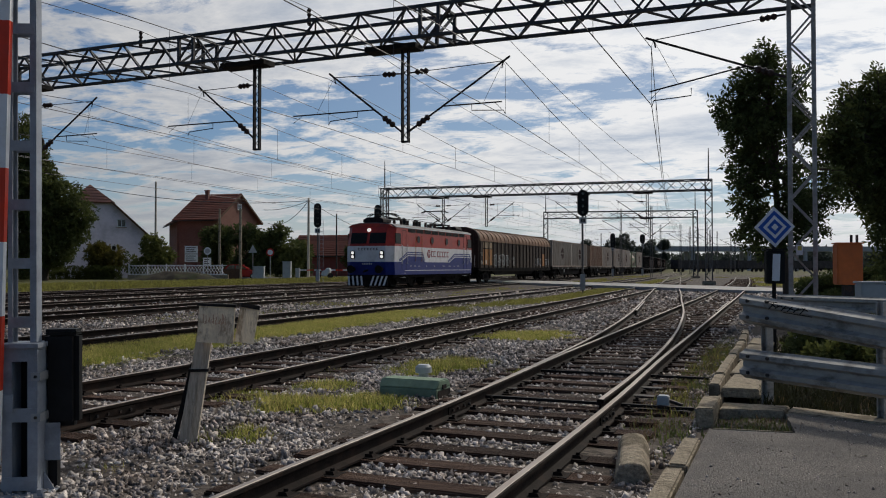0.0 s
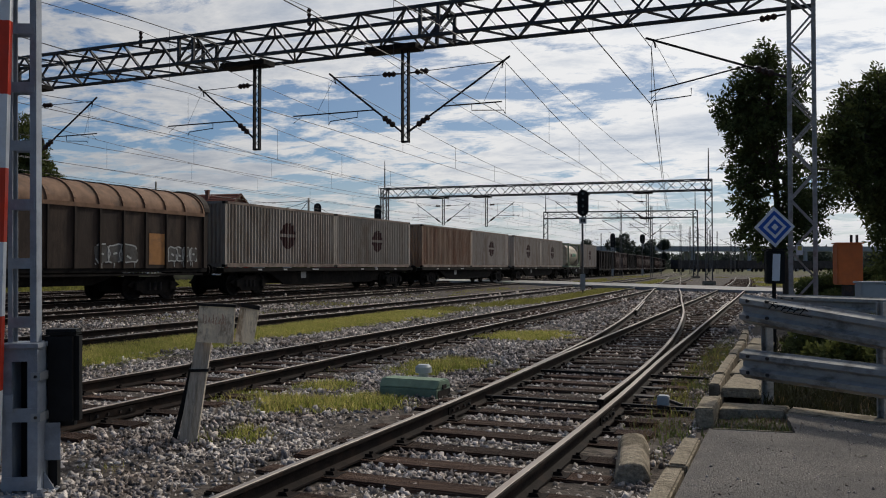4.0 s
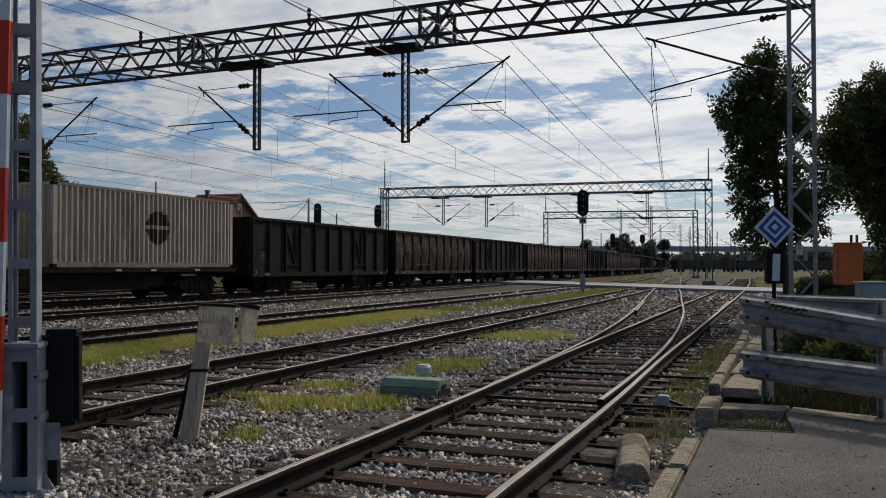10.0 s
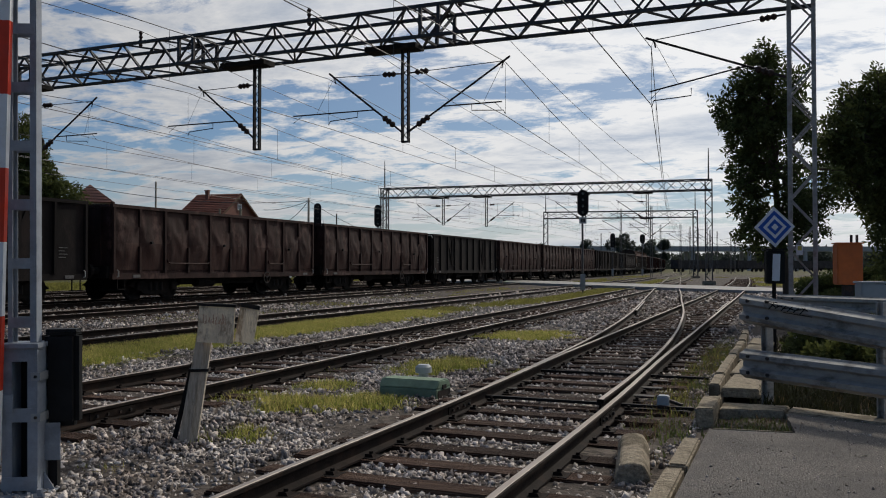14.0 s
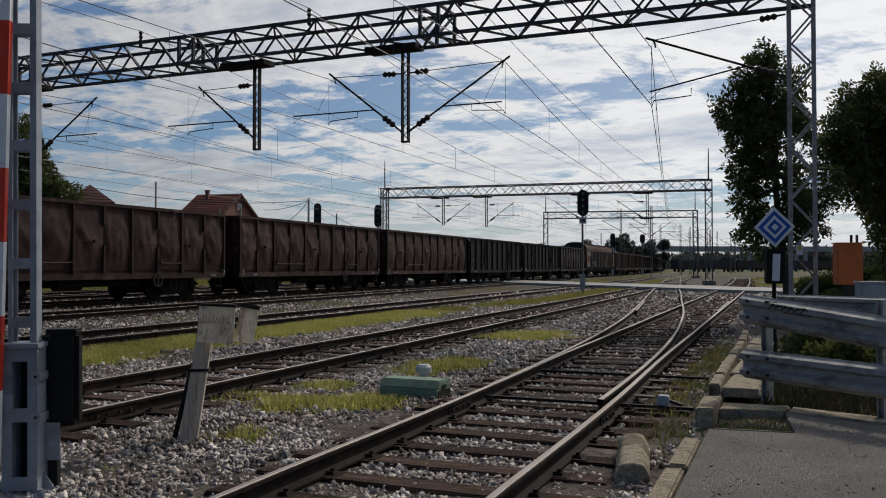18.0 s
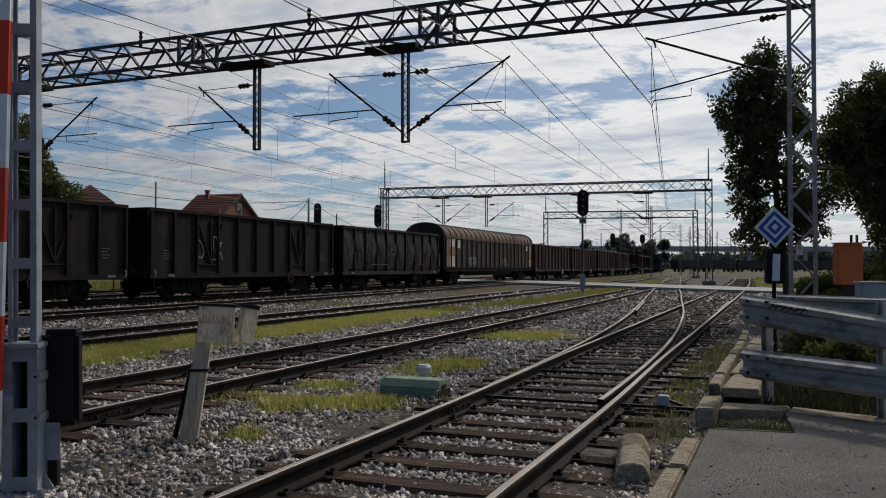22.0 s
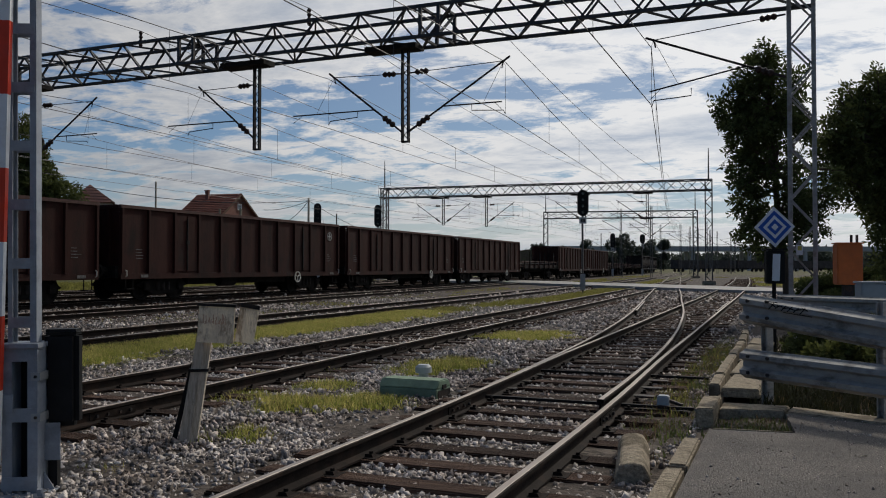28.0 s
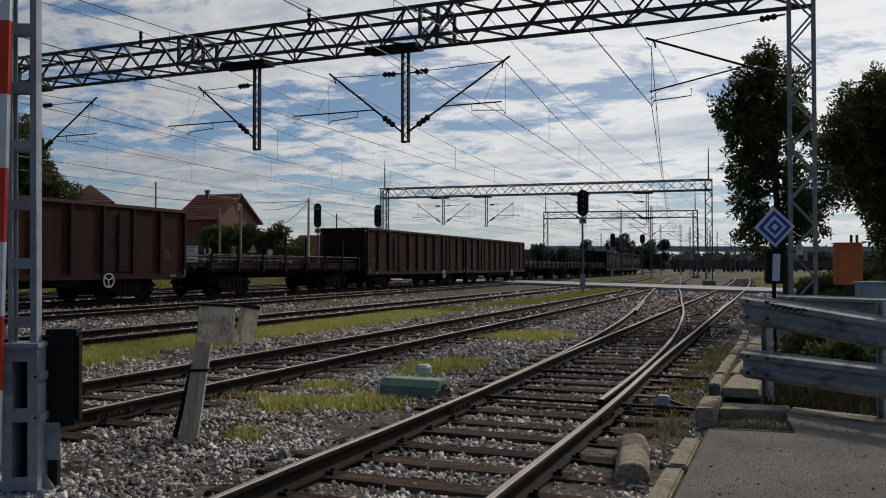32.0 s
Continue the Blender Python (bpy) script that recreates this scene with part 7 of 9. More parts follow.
M["leaf_dark"] = leaf_mat("leaf_dark", (0.07, 0.088, 0.033))
M["leaf_mid"] = leaf_mat("leaf_mid", (0.085, 0.1, 0.034))
M["leaf_olive"] = leaf_mat("leaf_olive", (0.11, 0.12, 0.035))
M["leaf_yellow"] = leaf_mat("leaf_yellow", (0.14, 0.12, 0.03))
# for distant foliage: the haze of the air is mixed into this grey-green
M["leaf_far_hazy"] = leaf_mat("leaf_far_hazy", (0.06, 0.072, 0.058), 0.25)


def leaves(rng, centres, radii, count, size, sprig=7, droop=0.4, reach=1.2):
    """Sprigs of pointed leaflets strewn through blobs, denser towards their outsides."""
    centres, radii = np.array(centres, float), np.array(radii, float)
    vol = (radii ** 2) / (radii ** 2).sum()
    which = rng.choice(len(centres), count, p=vol)
    d = rng.normal(size=(count, 3))
    d /= np.linalg.norm(d, axis=1)[:, None]
    rr = rng.uniform(0.25, 1.0, count) ** 0.6
    c = centres[which] + d * (radii[which] * rr)[:, None] * np.array([1, 1, 0.85])
    ax = d + rng.normal(size=(count, 3)) * 0.7
    ax[:, 2] -= droop
    ax /= np.linalg.norm(ax, axis=1)[:, None]
    side = np.cross(ax, rng.normal(size=(count, 3)))
    side /= np.linalg.norm(side, axis=1)[:, None]
    vs, fs = [], []
    k = np.arange(sprig)
    for j in k:
        sgn = 1 if j % 2 else -1
        base = c + ax * size * reach * j / sprig
        base[:, 2] -= 0.12 * reach * size * (j / sprig) ** 2
        tipd = ax * 0.55 + side * sgn * 0.85 + rng.normal(size=(count, 3)) * 0.15
        tipd /= np.linalg.norm(tipd, axis=1)[:, None]
        w = np.cross(tipd, np.cross(ax, side) + rng.normal(size=(count, 3)) * 0.4)
        w /= np.linalg.norm(w, axis=1)[:, None] + 1e-9
        l = size * rng.uniform(0.7, 1.2, count)[:, None]
        vs.append(np.stack([base, base + tipd * l * 0.5 + w * l * 0.2, base + tipd * l, base + tipd * l * 0.5 - w * l * 0.2], 1))
    v = np.concatenate(vs).reshape(-1, 3)
    f = np.arange(len(v)).reshape(-1, 4)
    return v, f


def tree(m, label, trunk, blobs, count, size, material, seed, name="tree", trunk_r=0.16, reach=1.2, sprig=7):
    """A tree: tapered trunk, a limb to each blob of foliage, and a crown of leaf sprigs."""
    rng = np.random.default_rng(seed)
    t = empty(name, label, "shrub" if name == "shrub" else "tree", at=m)
    bm = B()
    top = Vector(trunk[-1])
    tube(bm, trunk, [trunk_r * (1 - 0.6 * i / (len(trunk) - 1)) for i in range(len(trunk))], 9)
    part("trunk", bm, "bark", t)
    for (x, y, z, r) in blobs:
        k = min(range(len(trunk)), key=lambda i: abs(trunk[i][2] - (z - r * 0.9)))
        a, b = Vector(trunk[k]), Vector((x, y, z))
        mid = a.lerp(b, 0.5) + Vector((rng.uniform(-0.1, 0.1), rng.uniform(-0.1, 0.1), 0.12 * r))
        bm = B()
        tube(bm, [a, mid, b, b + (b - mid) * 0.5], [trunk_r * 0.45, trunk_r * 0.3, trunk_r * 0.16, trunk_r * 0.05], 6)
        part("limb", bm, "bark", t)
    v, f = leaves(rng, [b[:3] for b in blobs], [b[3] for b in blobs], count, size, sprig, reach=reach)
    o = new("crown", cloud_mesh("crown", v, f, material))
    o.parent = t
    return t


def blob_crown(n, w, d, z0, z1, r0, r1, seed):
    rb = random.Random(seed)
    out = []
    for i in range(n):
        a, q = rb.uniform(0, 2 * math.pi), rb.random() ** 0.5
        z = z0 + (z1 - z0) * rb.random()
        k = math.sin(math.pi * (0.15 + 0.8 * (z - z0) / (z1 - z0)))
        out.append((w * q * math.cos(a) * k, d * q * math.sin(a) * k, z, rb.uniform(r0, r1)))
    return out


def ragged_crown(outline, n, r0, r1, depth, seed, apart=0.55):
    """Small foliage clumps within an outline of (height, half width, shift)."""
    rb = random.Random(seed)
    zs = [o[0] for o in outline]
    out = []
    for k in range(6000):
        if len(out) == n:
            break
        z = rb.uniform(zs[0], zs[-1])
        w = float(np.interp(z, zs, [o[1] for o in outline]))
        c = float(np.interp(z, zs, [o[2] for o in outline]))
        x = rb.uniform(-1, 1) * w
        r = rb.uniform(r0, r1)
        if abs(x) + r * 0.9 + 0.15 < w and all(math.hypot(x + c - o[0], z - o[2]) > apart * r for o in out):
            out.append((x + c, rb.uniform(-depth, depth), z, r))
    return out


# the dark tree at the portal mast, and its neighbours
tree(at(9.25, 23.4, -0.15), "dark green broad-leaved tree with long compound leaves beside the mast", [(0.15, 0, 0), (0.1, 0, 1.2), (-0.1, 0, 2.6), (-0.2, 0, 4.2), (-0.3, 0, 5.8)],
     ragged_crown([(1.95, 0.7, -0.5), (2.6, 1.4, -0.2), (3.4, 1.85, 0.05), (4.0, 1.8, 0.02), (4.77, 1.6, -0.22), (5.7, 1.5, -0.42), (6.6, 1.15, -0.5), (7.0, 0.75, -0.35), (7.5, 0.45, -0.2)], 60, 0.18, 0.4, 0.45, 5, 0.62), 1900, 0.17, "leaf_dark", 1, trunk_r=0.13, reach=2.0, sprig=9)
tree(at(13.6, 26.5, -0.1), "dense olive-green tree at the road's end", [(0.5, 0, 0), (0.4, 0, 1.5), (0.2, 0, 3.2), (0.1, 0, 5.0)],
     ragged_crown([(0.9, 0.9, 0.6), (1.9, 1.0, 0.6), (2.9, 1.15, 0.45), (3.55, 1.15, 0.45), (3.9, 1.7, -0.1), (4.5, 1.95, -0.25), (5.5, 1.95, -0.3), (6.4, 1.7, -0.15), (6.9, 1.25, 0.1), (7.3, 0.7, 0.2)], 70, 0.3, 0.56, 0.8, 6, 0.8), 3000, 0.19, "leaf_mid", 2, trunk_r=0.18, reach=2.2, sprig=8)
tree(at(18.6, 31, -0.1), "dark green tree behind the cabinets", [(0, 0, 0), (0, 0, 2), (0, 0, 5)], blob_crown(14, 3.0, 2.0, 1.0, 7.0, 0.9, 1.5, 31), 3800, 0.24, "leaf_mid", 3, trunk_r=0.2)
for i, (r, a, w, hh) in enumerate(((9.9, 21.5, 0.8, 0.9), (11.6, 22.5, 1.0, 1.0), (13.0, 23.0, 1.2, 1.1), (5.7, 12.4, 0.6, 0.45), (6.4, 11.8, 0.6, 0.5), (7.2, 11.6, 0.7, 0.5), (6.0, 13.8, 0.7, 0.6), (7.1, 13.8, 0.8, 0.6), (8.1, 13.5, 0.8, 0.7))):
    tree(at(r, a, -0.18), "low rank green bush behind the guardrail", [(0, 0, 0), (0, 0, hh * 0.6)], blob_crown(7, w * 0.7, w * 0.4, 0.2 * hh, hh, 0.25 * hh, 0.42 * hh, 50 + i), 420, 0.1 + 0.03 * (i < 3), "leaf_olive" if i % 2 else "leaf_mid", 20 + i, "shrub", 0.02)

for i, (r, a, w, z1) in enumerate(((14.9, 33, 1.2, 0.9), (17.5, 33, 1.4, 1.4), (20.2, 34, 2.0, 2.6))):
    tree(at(r, a, -0.1), "dark overgrown thicket at the end of the road", [(0, 0, 0), (0, 0, z1 * 0.6)], blob_crown(14, w, 0.8, 0.3, z1, 0.3, 0.5, 120 + i), 1500, 0.16, "leaf_dark", 80 + i, "shrub", 0.05)

# far side of the tracks
tree(at(-35.2, 76, 0.1), "large dark green tree beside a white house", [(0, 0, 0), (0, 0, 3), (0.2, 0, 6), (0, 0, 9), (-0.3, 0, 12.5)],
     [(-2.6, 0, 14.0, 1.1), (-2.0, 0, 12.4, 1.3), (-0.8, 0, 11.2, 1.1), (-2.6, 0, 10.5, 1.9), (-1.2, 0, 9.6, 1.8), (-3.4, 0, 8.6, 2.2), (-0.2, -0.5, 8.2, 2.1), (1.6, -0.5, 7.2, 1.9), (-1.8, 0, 6.8, 2.3), (0.7, -0.5, 5.6, 2.2), (2.9, -0.5, 5.9, 1.6), (2.3, -0.5, 4.4, 1.5), (-2.4, 0, 4.6, 2.3), (0.6, -0.5, 3.4, 2.2), (1.1, -0.5, 2.4, 1.4), (-1.8, 0, 2.2, 2.0), (-5, 0, 5, 2.5), (-5, 0, 9, 2.3)],
     7000, 0.36, "leaf_mid", 4, trunk_r=0.3)
tree(at(-33.0, 84, 0.1), "yellowing shrub in front of the white house", [(0, 0, 0), (0, 0, 2)], blob_crown(12, 2.0, 1.0, 0.9, 3.5, 0.6, 1.0, 61), 1300, 0.3, "leaf_yellow", 5, "shrub", 0.06)
tree(at(-29.2, 85, 0.1), "dark green shrub by the lattice fence", [(0, 0, 0), (0, 0, 2.2)], blob_crown(12, 2.4, 1.2, 0.8, 3.7, 0.7, 1.2, 62), 1300, 0.3, "leaf_olive", 6, "shrub", 0.07)
for i, (r, a, w, z1) in enumerate(((-25.5, 96, 2.5, 5.2), (-21.5, 94, 3.2, 5.6), (-18.2, 94, 3.2, 5.2), (-17.0, 97, 1.6, 4.4), (-10.6, 111, 1.7, 4.3), (-6.0, 112, 2.6, 4.0))):
    tree(at(r, a, 0.1), "dark green bushy tree in front of the brick house", [(0, 0, 0), (0, 0, 2), (0, 0, z1 * 0.8)], blob_crown(12, w, 1.5, 1.0, z1, 0.8, 1.4, 70 + i), 1500, 0.34, "leaf_dark" if i % 2 else "leaf_mid", 30 + i, trunk_r=0.1)
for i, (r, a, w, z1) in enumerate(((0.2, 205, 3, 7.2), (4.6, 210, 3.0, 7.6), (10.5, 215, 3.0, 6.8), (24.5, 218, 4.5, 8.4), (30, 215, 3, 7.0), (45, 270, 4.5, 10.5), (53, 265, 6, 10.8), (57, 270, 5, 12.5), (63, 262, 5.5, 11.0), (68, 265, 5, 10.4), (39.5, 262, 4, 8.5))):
    tree(at(r, a, 0.1), "distant dark tree against the sky", [(0, 0, 0), (0, 0, 3), (0, 0, z1 * 0.75)], blob_crown(12, w * 0.9, 2.5, 2.0, z1 - 1.9, 0.9, 1.5, 90 + i), 900, 0.55, "leaf_far_hazy", 50 + i, trunk_r=0.2)


def hedge(m, length, h, d, label, seed):
    rng = np.random.default_rng(seed)
    n = int(length / 0.6)
    c = [(-length / 2 + 0.6 * (i + 0.5), rng.uniform(-0.1, 0.1), h * k) for i in range(n) for k in (0.25, 0.7)]
    v, f = leaves(rng, c, [0.48] * len(c), int(length * 260), 0.16)
    v[:, 2] = np.clip(v[:, 2], 0.0, h + 0.08)
    o = new("hedge", cloud_mesh("hedge", v, f, "leaf_olive"))
    o.matrix_basis = m
    tagged(o, label, "hedge")


hedge(at(-36.0, 82, 0.1, 4), 9.5, 1.35, 0.6, "clipped dark green garden hedge", 7)
hedge(at(-32.2, 82.0, 0.1, 4), 3.4, 1.3, 0.6, "clipped dark green garden hedge", 8)

# ---- houses ----
M["render_wall"] = mat("render_wall", (0.8, 0.74, 0.8), 0.85, 0, 0.08, 3, (0.48, 0.45, 0.47), 0.5, 0.5, 0.15)
M["brick_wall"] = mat("brick_wall", (0.2, 0.1, 0.078), 0.9, 0, 0.25, 12, (0.15, 0.07, 0.052), 0.5, 1.0, 0.3)
M["roof_tile"] = mat("roof_tile", (0.16, 0.055, 0.037), 0.85, 0, 0.25, 9, (0.13, 0.06, 0.045), 0.6, 1.0, 0.4, per_object=0.2)
M["roof_brown"] = mat("roof_brown", (0.2, 0.1, 0.08), 0.85, 0, 0.25, 9, (0.15, 0.085, 0.075), 0.6, 1.0, 0.4, per_object=0.2)
M["roof_grey"] = mat("roof_grey", (0.16, 0.15, 0.145), 0.85, 0, 0.25, 9, (0.1, 0.095, 0.09), 0.6, 1.0, 0.4, per_object=0.2)
M["pink_wall"] = mat("pink_wall", (0.30, 0.10, 0.09), 0.85, 0, 0.12, 4, bump=0.1)
M["timber"] = mat("timber", (0.10, 0.06, 0.04), 0.8, 0, 0.2, 8)


def slab(bm, a, b, c, d, t):
    """A sloping slab from four upper corners and a thickness."""
    p = [Vector(v) for v in (a, b, c, d)]
    n = (p[1] - p[0]).cross(p[3] - p[0]).normalized() * t
    hexa(bm, [v - n for v in p] + p)


def tile_rows(parent, a, b, c, d, material, n):
    """Courses of tiles on a roof plane: a-b the eave, d-c the ridge."""
    a, b, c, d = (Vector(v) for v in (a, b, c, d))
    nrm = (b - a).cross(d - a).normalized()
    for i in range(n):
        u, v = i / n, (i + 1.12) / n
        bm = B()
        p = [a.lerp(d, u) + nrm * 0.09, b.lerp(c, u) + nrm * 0.09, b.lerp(c, min(v, 1)) + nrm * 0.03, a.lerp(d, min(v, 1)) + nrm * 0.03]
        hexa(bm, [q - nrm * 0.05 for q in p] + p)
        part("tile_course", fix(bm), material, parent)


def window(parent, m, w, h, name="window"):
    """A framed pane proud of a wall whose face is y = 0 in m, looking towards -y."""
    bm = B()
    for x0, x1, z0, z1 in ((-w / 2, w / 2, 0, 0.08), (-w / 2, w / 2, h - 0.08, h), (-w / 2, -w / 2 + 0.08, 0.08, h - 0.08), (w / 2 - 0.08, w / 2, 0.08, h - 0.08), (-0.03, 0.03, 0.08, h - 0.08)):
        box(bm, x0, x1, -0.06, -0.002, z0, z1, m)
    o = part(name, fix(bm), "white", parent)
    bm = B()
    box(bm, -w / 2 + 0.081, w / 2 - 0.081, -0.03, -0.004, 0.081, h - 0.081, m)
    part("pane", fix(bm), "window", o)
    bm = B()
    box(bm, -w / 2 - 0.08, w / 2 + 0.08, -0.14, -0.003, -0.07, -0.003, m)
    part("sill", fix(bm), "concrete", o)


def gable_house(m, w, d, eave, ridge, wall, roof, label, over=0.5, half_hip=0.0, windows=(), chimney=None, rows=12):
    """A house with its gable towards -y: width w, depth d."""
    t = empty("house", label, "house", at=m)
    bm = B()
    x = w / 2
    hz = ridge - half_hip
    hx = x * half_hip / (ridge - eave) if half_hip else 0.0
    poly = [(-x, 0), (x, 0), (x, eave), (hx, hz), (-hx, hz), (-x, eave)] if half_hip else [(-x, 0), (x, 0), (x, eave), (0, ridge), (-x, eave)]
    extrude(bm, poly, "y", 0, d)
    part("wall", fix(bm), wall, t)
    k = (ridge - eave) / x
    e = over
    for s in (-1, 1):
        a, b = (s * (x + e), -0.45, eave - k * e + 0.12), (s * (x + e), d + 0.45, eave - k * e + 0.12)
        if half_hip:
            q = (s * 0.0, half_hip / k * 0.9, ridge + 0.14)
        else:
            q = (0, -0.45, ridge + 0.14)
        c = (0, d + 0.45, ridge + 0.14)
        bm = B()
        lo = [Vector(a), Vector(b), Vector(c), Vector(q)]
        if half_hip:
            hp = Vector((s * (hx + 0.2), -0.45, hz - 0.02))
            lo = [Vector(a), Vector(b), Vector(c), Vector(q), hp]
        up = [bm.verts.new(v) for v in lo]
        dn = [bm.verts.new(v - Vector((0, 0, 0.16))) for v in lo]
        n = len(lo)
        bm.faces.new(up)
        bm.faces.new(dn[::-1])
        for i in range(n):
            bm.faces.new((up[i], dn[i], dn[(i + 1) % n], up[(i + 1) % n]))
        r = part("roof", fix(bm), roof, t)
        if not half_hip:
            if s < 0:
                pa, pb, pc, pd = b, a, q, c
            else:
                pa, pb, pc, pd = a, b, c, q
            tile_rows(r, pa, pb, pc, pd, roof, rows)
        bm = B()
        bar(bm, (s * (x + e), -0.47, eave - k * e + 0.02), (s * hx, -0.47, hz + 0.02) if half_hip else (0, -0.47, ridge + 0.02), 0.05, 0.2)
        part("barge_board", bm, "timber", t)
        bm = B()
        tube(bm, [(s * (x + e + 0.05), -0.4, eave - k * e + 0.02), (s * (x + e + 0.05), d + 0.4, eave - k * e + 0.02)], 0.07, 8)
        part("gutter", bm, "iron", t)
    if half_hip:
        bm = B()
        slab(bm, (-hx - 0.4, -0.5, hz - 0.1), (hx + 0.4, -0.5, hz - 0.1), (0.02, half_hip / k * 0.9, ridge + 0.16), (-0.02, half_hip / k * 0.9, ridge + 0.16), 0.14)
        r = part("hip", fix(bm), roof, t)
        for i in range(6):
            u = i / 6
            bm = B()
            bar(bm, (-(hx + 0.4) * (1 - u), -0.5 + u * (half_hip / k * 0.9 + 0.5), hz - 0.06 + u * (half_hip + 0.24)), ((hx + 0.4) * (1 - u), -0.5 + u * (half_hip / k * 0.9 + 0.5), hz - 0.06 + u * (half_hip + 0.24)), 0.12, 0.05)
            part("tile_course", bm, roof, r)
    for wx, wz, ww, wh in windows:
        window(t, Matrix.Translation((wx, 0, wz)), ww, wh)
    if chimney:
        cx, cy, cz = chimney
        bm = B()
        box(bm, cx - 0.2, cx + 0.2, cy - 0.2, cy + 0.2, cz - 1.6, cz)
        box(bm, cx - 0.26, cx + 0.26, cy - 0.26, cy + 0.26, cz, cz + 0.1)
        part("chimney", bm, "brick_wall", t)
    return t


gable_house(at(-36.9, 90, 0.1, 27), 10.8, 11, 4.9, 9.9, "render_wall", "roof_brown", "white rendered house with a half-hipped brown tile roof", half_hip=1.75,
            windows=[(3.0, 5.5, 0.9, 0.85), (-1.9, 5.6, 0.9, 0.85), (-3.3, 2.2, 1.2, 1.3)])
gable_house(at(-24.6, 103, 0.1, 72), 8.6, 5.2, 7.1, 9.9, "brick_wall", "roof_tile", "unplastered red brick house with a red tile roof", over=0.8,
            windows=[(0.3, 8.1, 0.9, 0.75), (-2.4, 3.2, 1.2, 1.3), (2.4, 3.2, 1.2, 1.3)], chimney=(-1.0, 3.6, 10.4), rows=14)
gable_house(at(-31.2, 108, 0.1, 24), 4.4, 8, 7.0, 8.5, "brick_wall", "roof_brown", "lower brick wing with a brown tile roof", over=0.7,
            windows=[(-0.2, 5.6, 0.8, 1.0), (-0.2, 2.9, 0.8, 1.2), (1.5, 2.5, 0.9, 1.7)], rows=8)
gable_house(at(-11.6, 118, 0.1, 82), 6.4, 8.0, 3.0, 5.5, "pink_wall", "roof_tile", "small pink house with a red tile roof", windows=[(-1.5, 1.0, 1.0, 1.1), (1.5, 1.0, 1.0, 1.1)], rows=10)


gable_house(at(-7.6, 128, 0.1, 15), 8.5, 8, 3.4, 6.0, "render_wall", "roof_grey", "grey rendered house with a grey roof", windows=[(1.5, 1.2, 1.0, 1.2)], rows=8)


# ---- fences, bank, signs and poles beyond the tracks ----
def lattice_fence():
    f = empty("lattice_fence", "white wooden garden fence of crossed slats", "fence", at=at(-25.6, 82.2, 0.5, 3))
    w = 8.8
    first = post = None
    n = 30
    for i in range(n):
        x = -w / 2 + w * i / n
        for s in (-1, 1):
            if first is None:
                bm = B()
                bar(bm, (0, 0, 0.1), (0.55, 0, 1.0), 0.03, 0.07, up=(0, 1, 0))
                first = part("slat", bm, "white", f)
            else:
                first = again("slat", first, f)
            first.matrix_basis = Matrix.Translation((x if s > 0 else x + 0.55, 0.035 * (s > 0), 0)) @ Matrix.Diagonal((s, 1, 1, 1))
    for i in range(6):
        x = -w / 2 + w * i / 5
        if post is None:
            bm = B()
            box(bm, -0.05, 0.05, 0.06, 0.14, 0, 1.15)
            post = part("post", bm, "white", f)
        else:
            post = again("post", post, f)
        post.matrix_basis = Matrix.Translation((x, 0, 0))
    bm = B()
    box(bm, -w / 2 - 0.1, w / 2 + 0.6, 0.02, 0.2, -0.75, 0.09)
    part("plinth", bm, "concrete", f)
    for z in (0.12, 1.0):
        bm = B()
        box(bm, -w / 2, w / 2 + 0.5, -0.03, -0.018, z - 0.04, z + 0.04)
        part("rail", bm, "white", f)


lattice_fence()


def board_fence():
    f = empty("concrete_fence", "low dark fence of concrete panels on the bank", "fence", at=at(-23.9, 86, 0.1, 2))
    for i in range(4):
        bm = B()
        cbox(bm, -4.2 + i * 1.95, -2.35 + i * 1.95, -0.03, 0.03, 0.0, 1.05, 0.01)
        part("panel", bm, "timber", f)
        bm = B()
        cbox(bm, -2.34 + i * 1.95, -2.26 + i * 1.95, -0.06, 0.06, 0.0, 1.2, 0.01)
        part("post", bm, "concrete", f)


board_fence()
M["earth"] = mat("earth", (0.05, 0.042, 0.03), 0.95, 0, 0.4, 3, (0.05, 0.06, 0.022), 0.7, 0.8, 0.9, 8)


def mound():
    vs, fs = [], []
    nx, ny = 36, 12
    for j in range(ny + 1):
        for i in range(nx + 1):
            u, v = i / nx, j / ny
            z = 0.85 * (math.sin(math.pi * u) ** 0.7) * math.sin(math.pi * v) + 0.3 * noise.noise((u * 9, v * 5, 2)) * math.sin(math.pi * v)
            vs.append(((u - 0.5) * 8.5, (v - 0.5) * 3.2, max(z, -0.1) - 0.05))
    fs = np.array([(j * (nx + 1) + i, j * (nx + 1) + i + 1, (j + 1) * (nx + 1) + i + 1, (j + 1) * (nx + 1) + i) for j in range(ny) for i in range(nx)])
    o = new("earth_mound", cloud_mesh("earth_mound", np.array(vs), fs, "earth"))
    o.data.shade_smooth()
    o.matrix_basis = at(-24.8, 80, 0.1, 3)
    tagged(o, "overgrown heap of dark earth beside the outer track", "earth mound")


mound()


def pole(right, ahead, top, r, material, label, arms=False):
    p = empty("utility_pole", label, "pole", "poles beyond the tracks", at=at(right, ahead, 0))
    bm = B()
    tube(bm, [(0, 0, -0.3), (0, 0, top)], [r, r * 0.7], 10)
    part("shaft", bm, material, p)
    if arms:
        bm = B()
        box(bm, -0.6, 0.6, -0.05, 0.05, top - 0.4, top - 0.3)
        part("crossarm", bm, "iron", p)
        bm = B()
        for x in (-0.5, 0.5):
            insulator(bm, (x, 0, top - 0.3), (x, 0, top - 0.1), 0.06, 3)
        part("pole_insulator", bm, "porcelain", p)


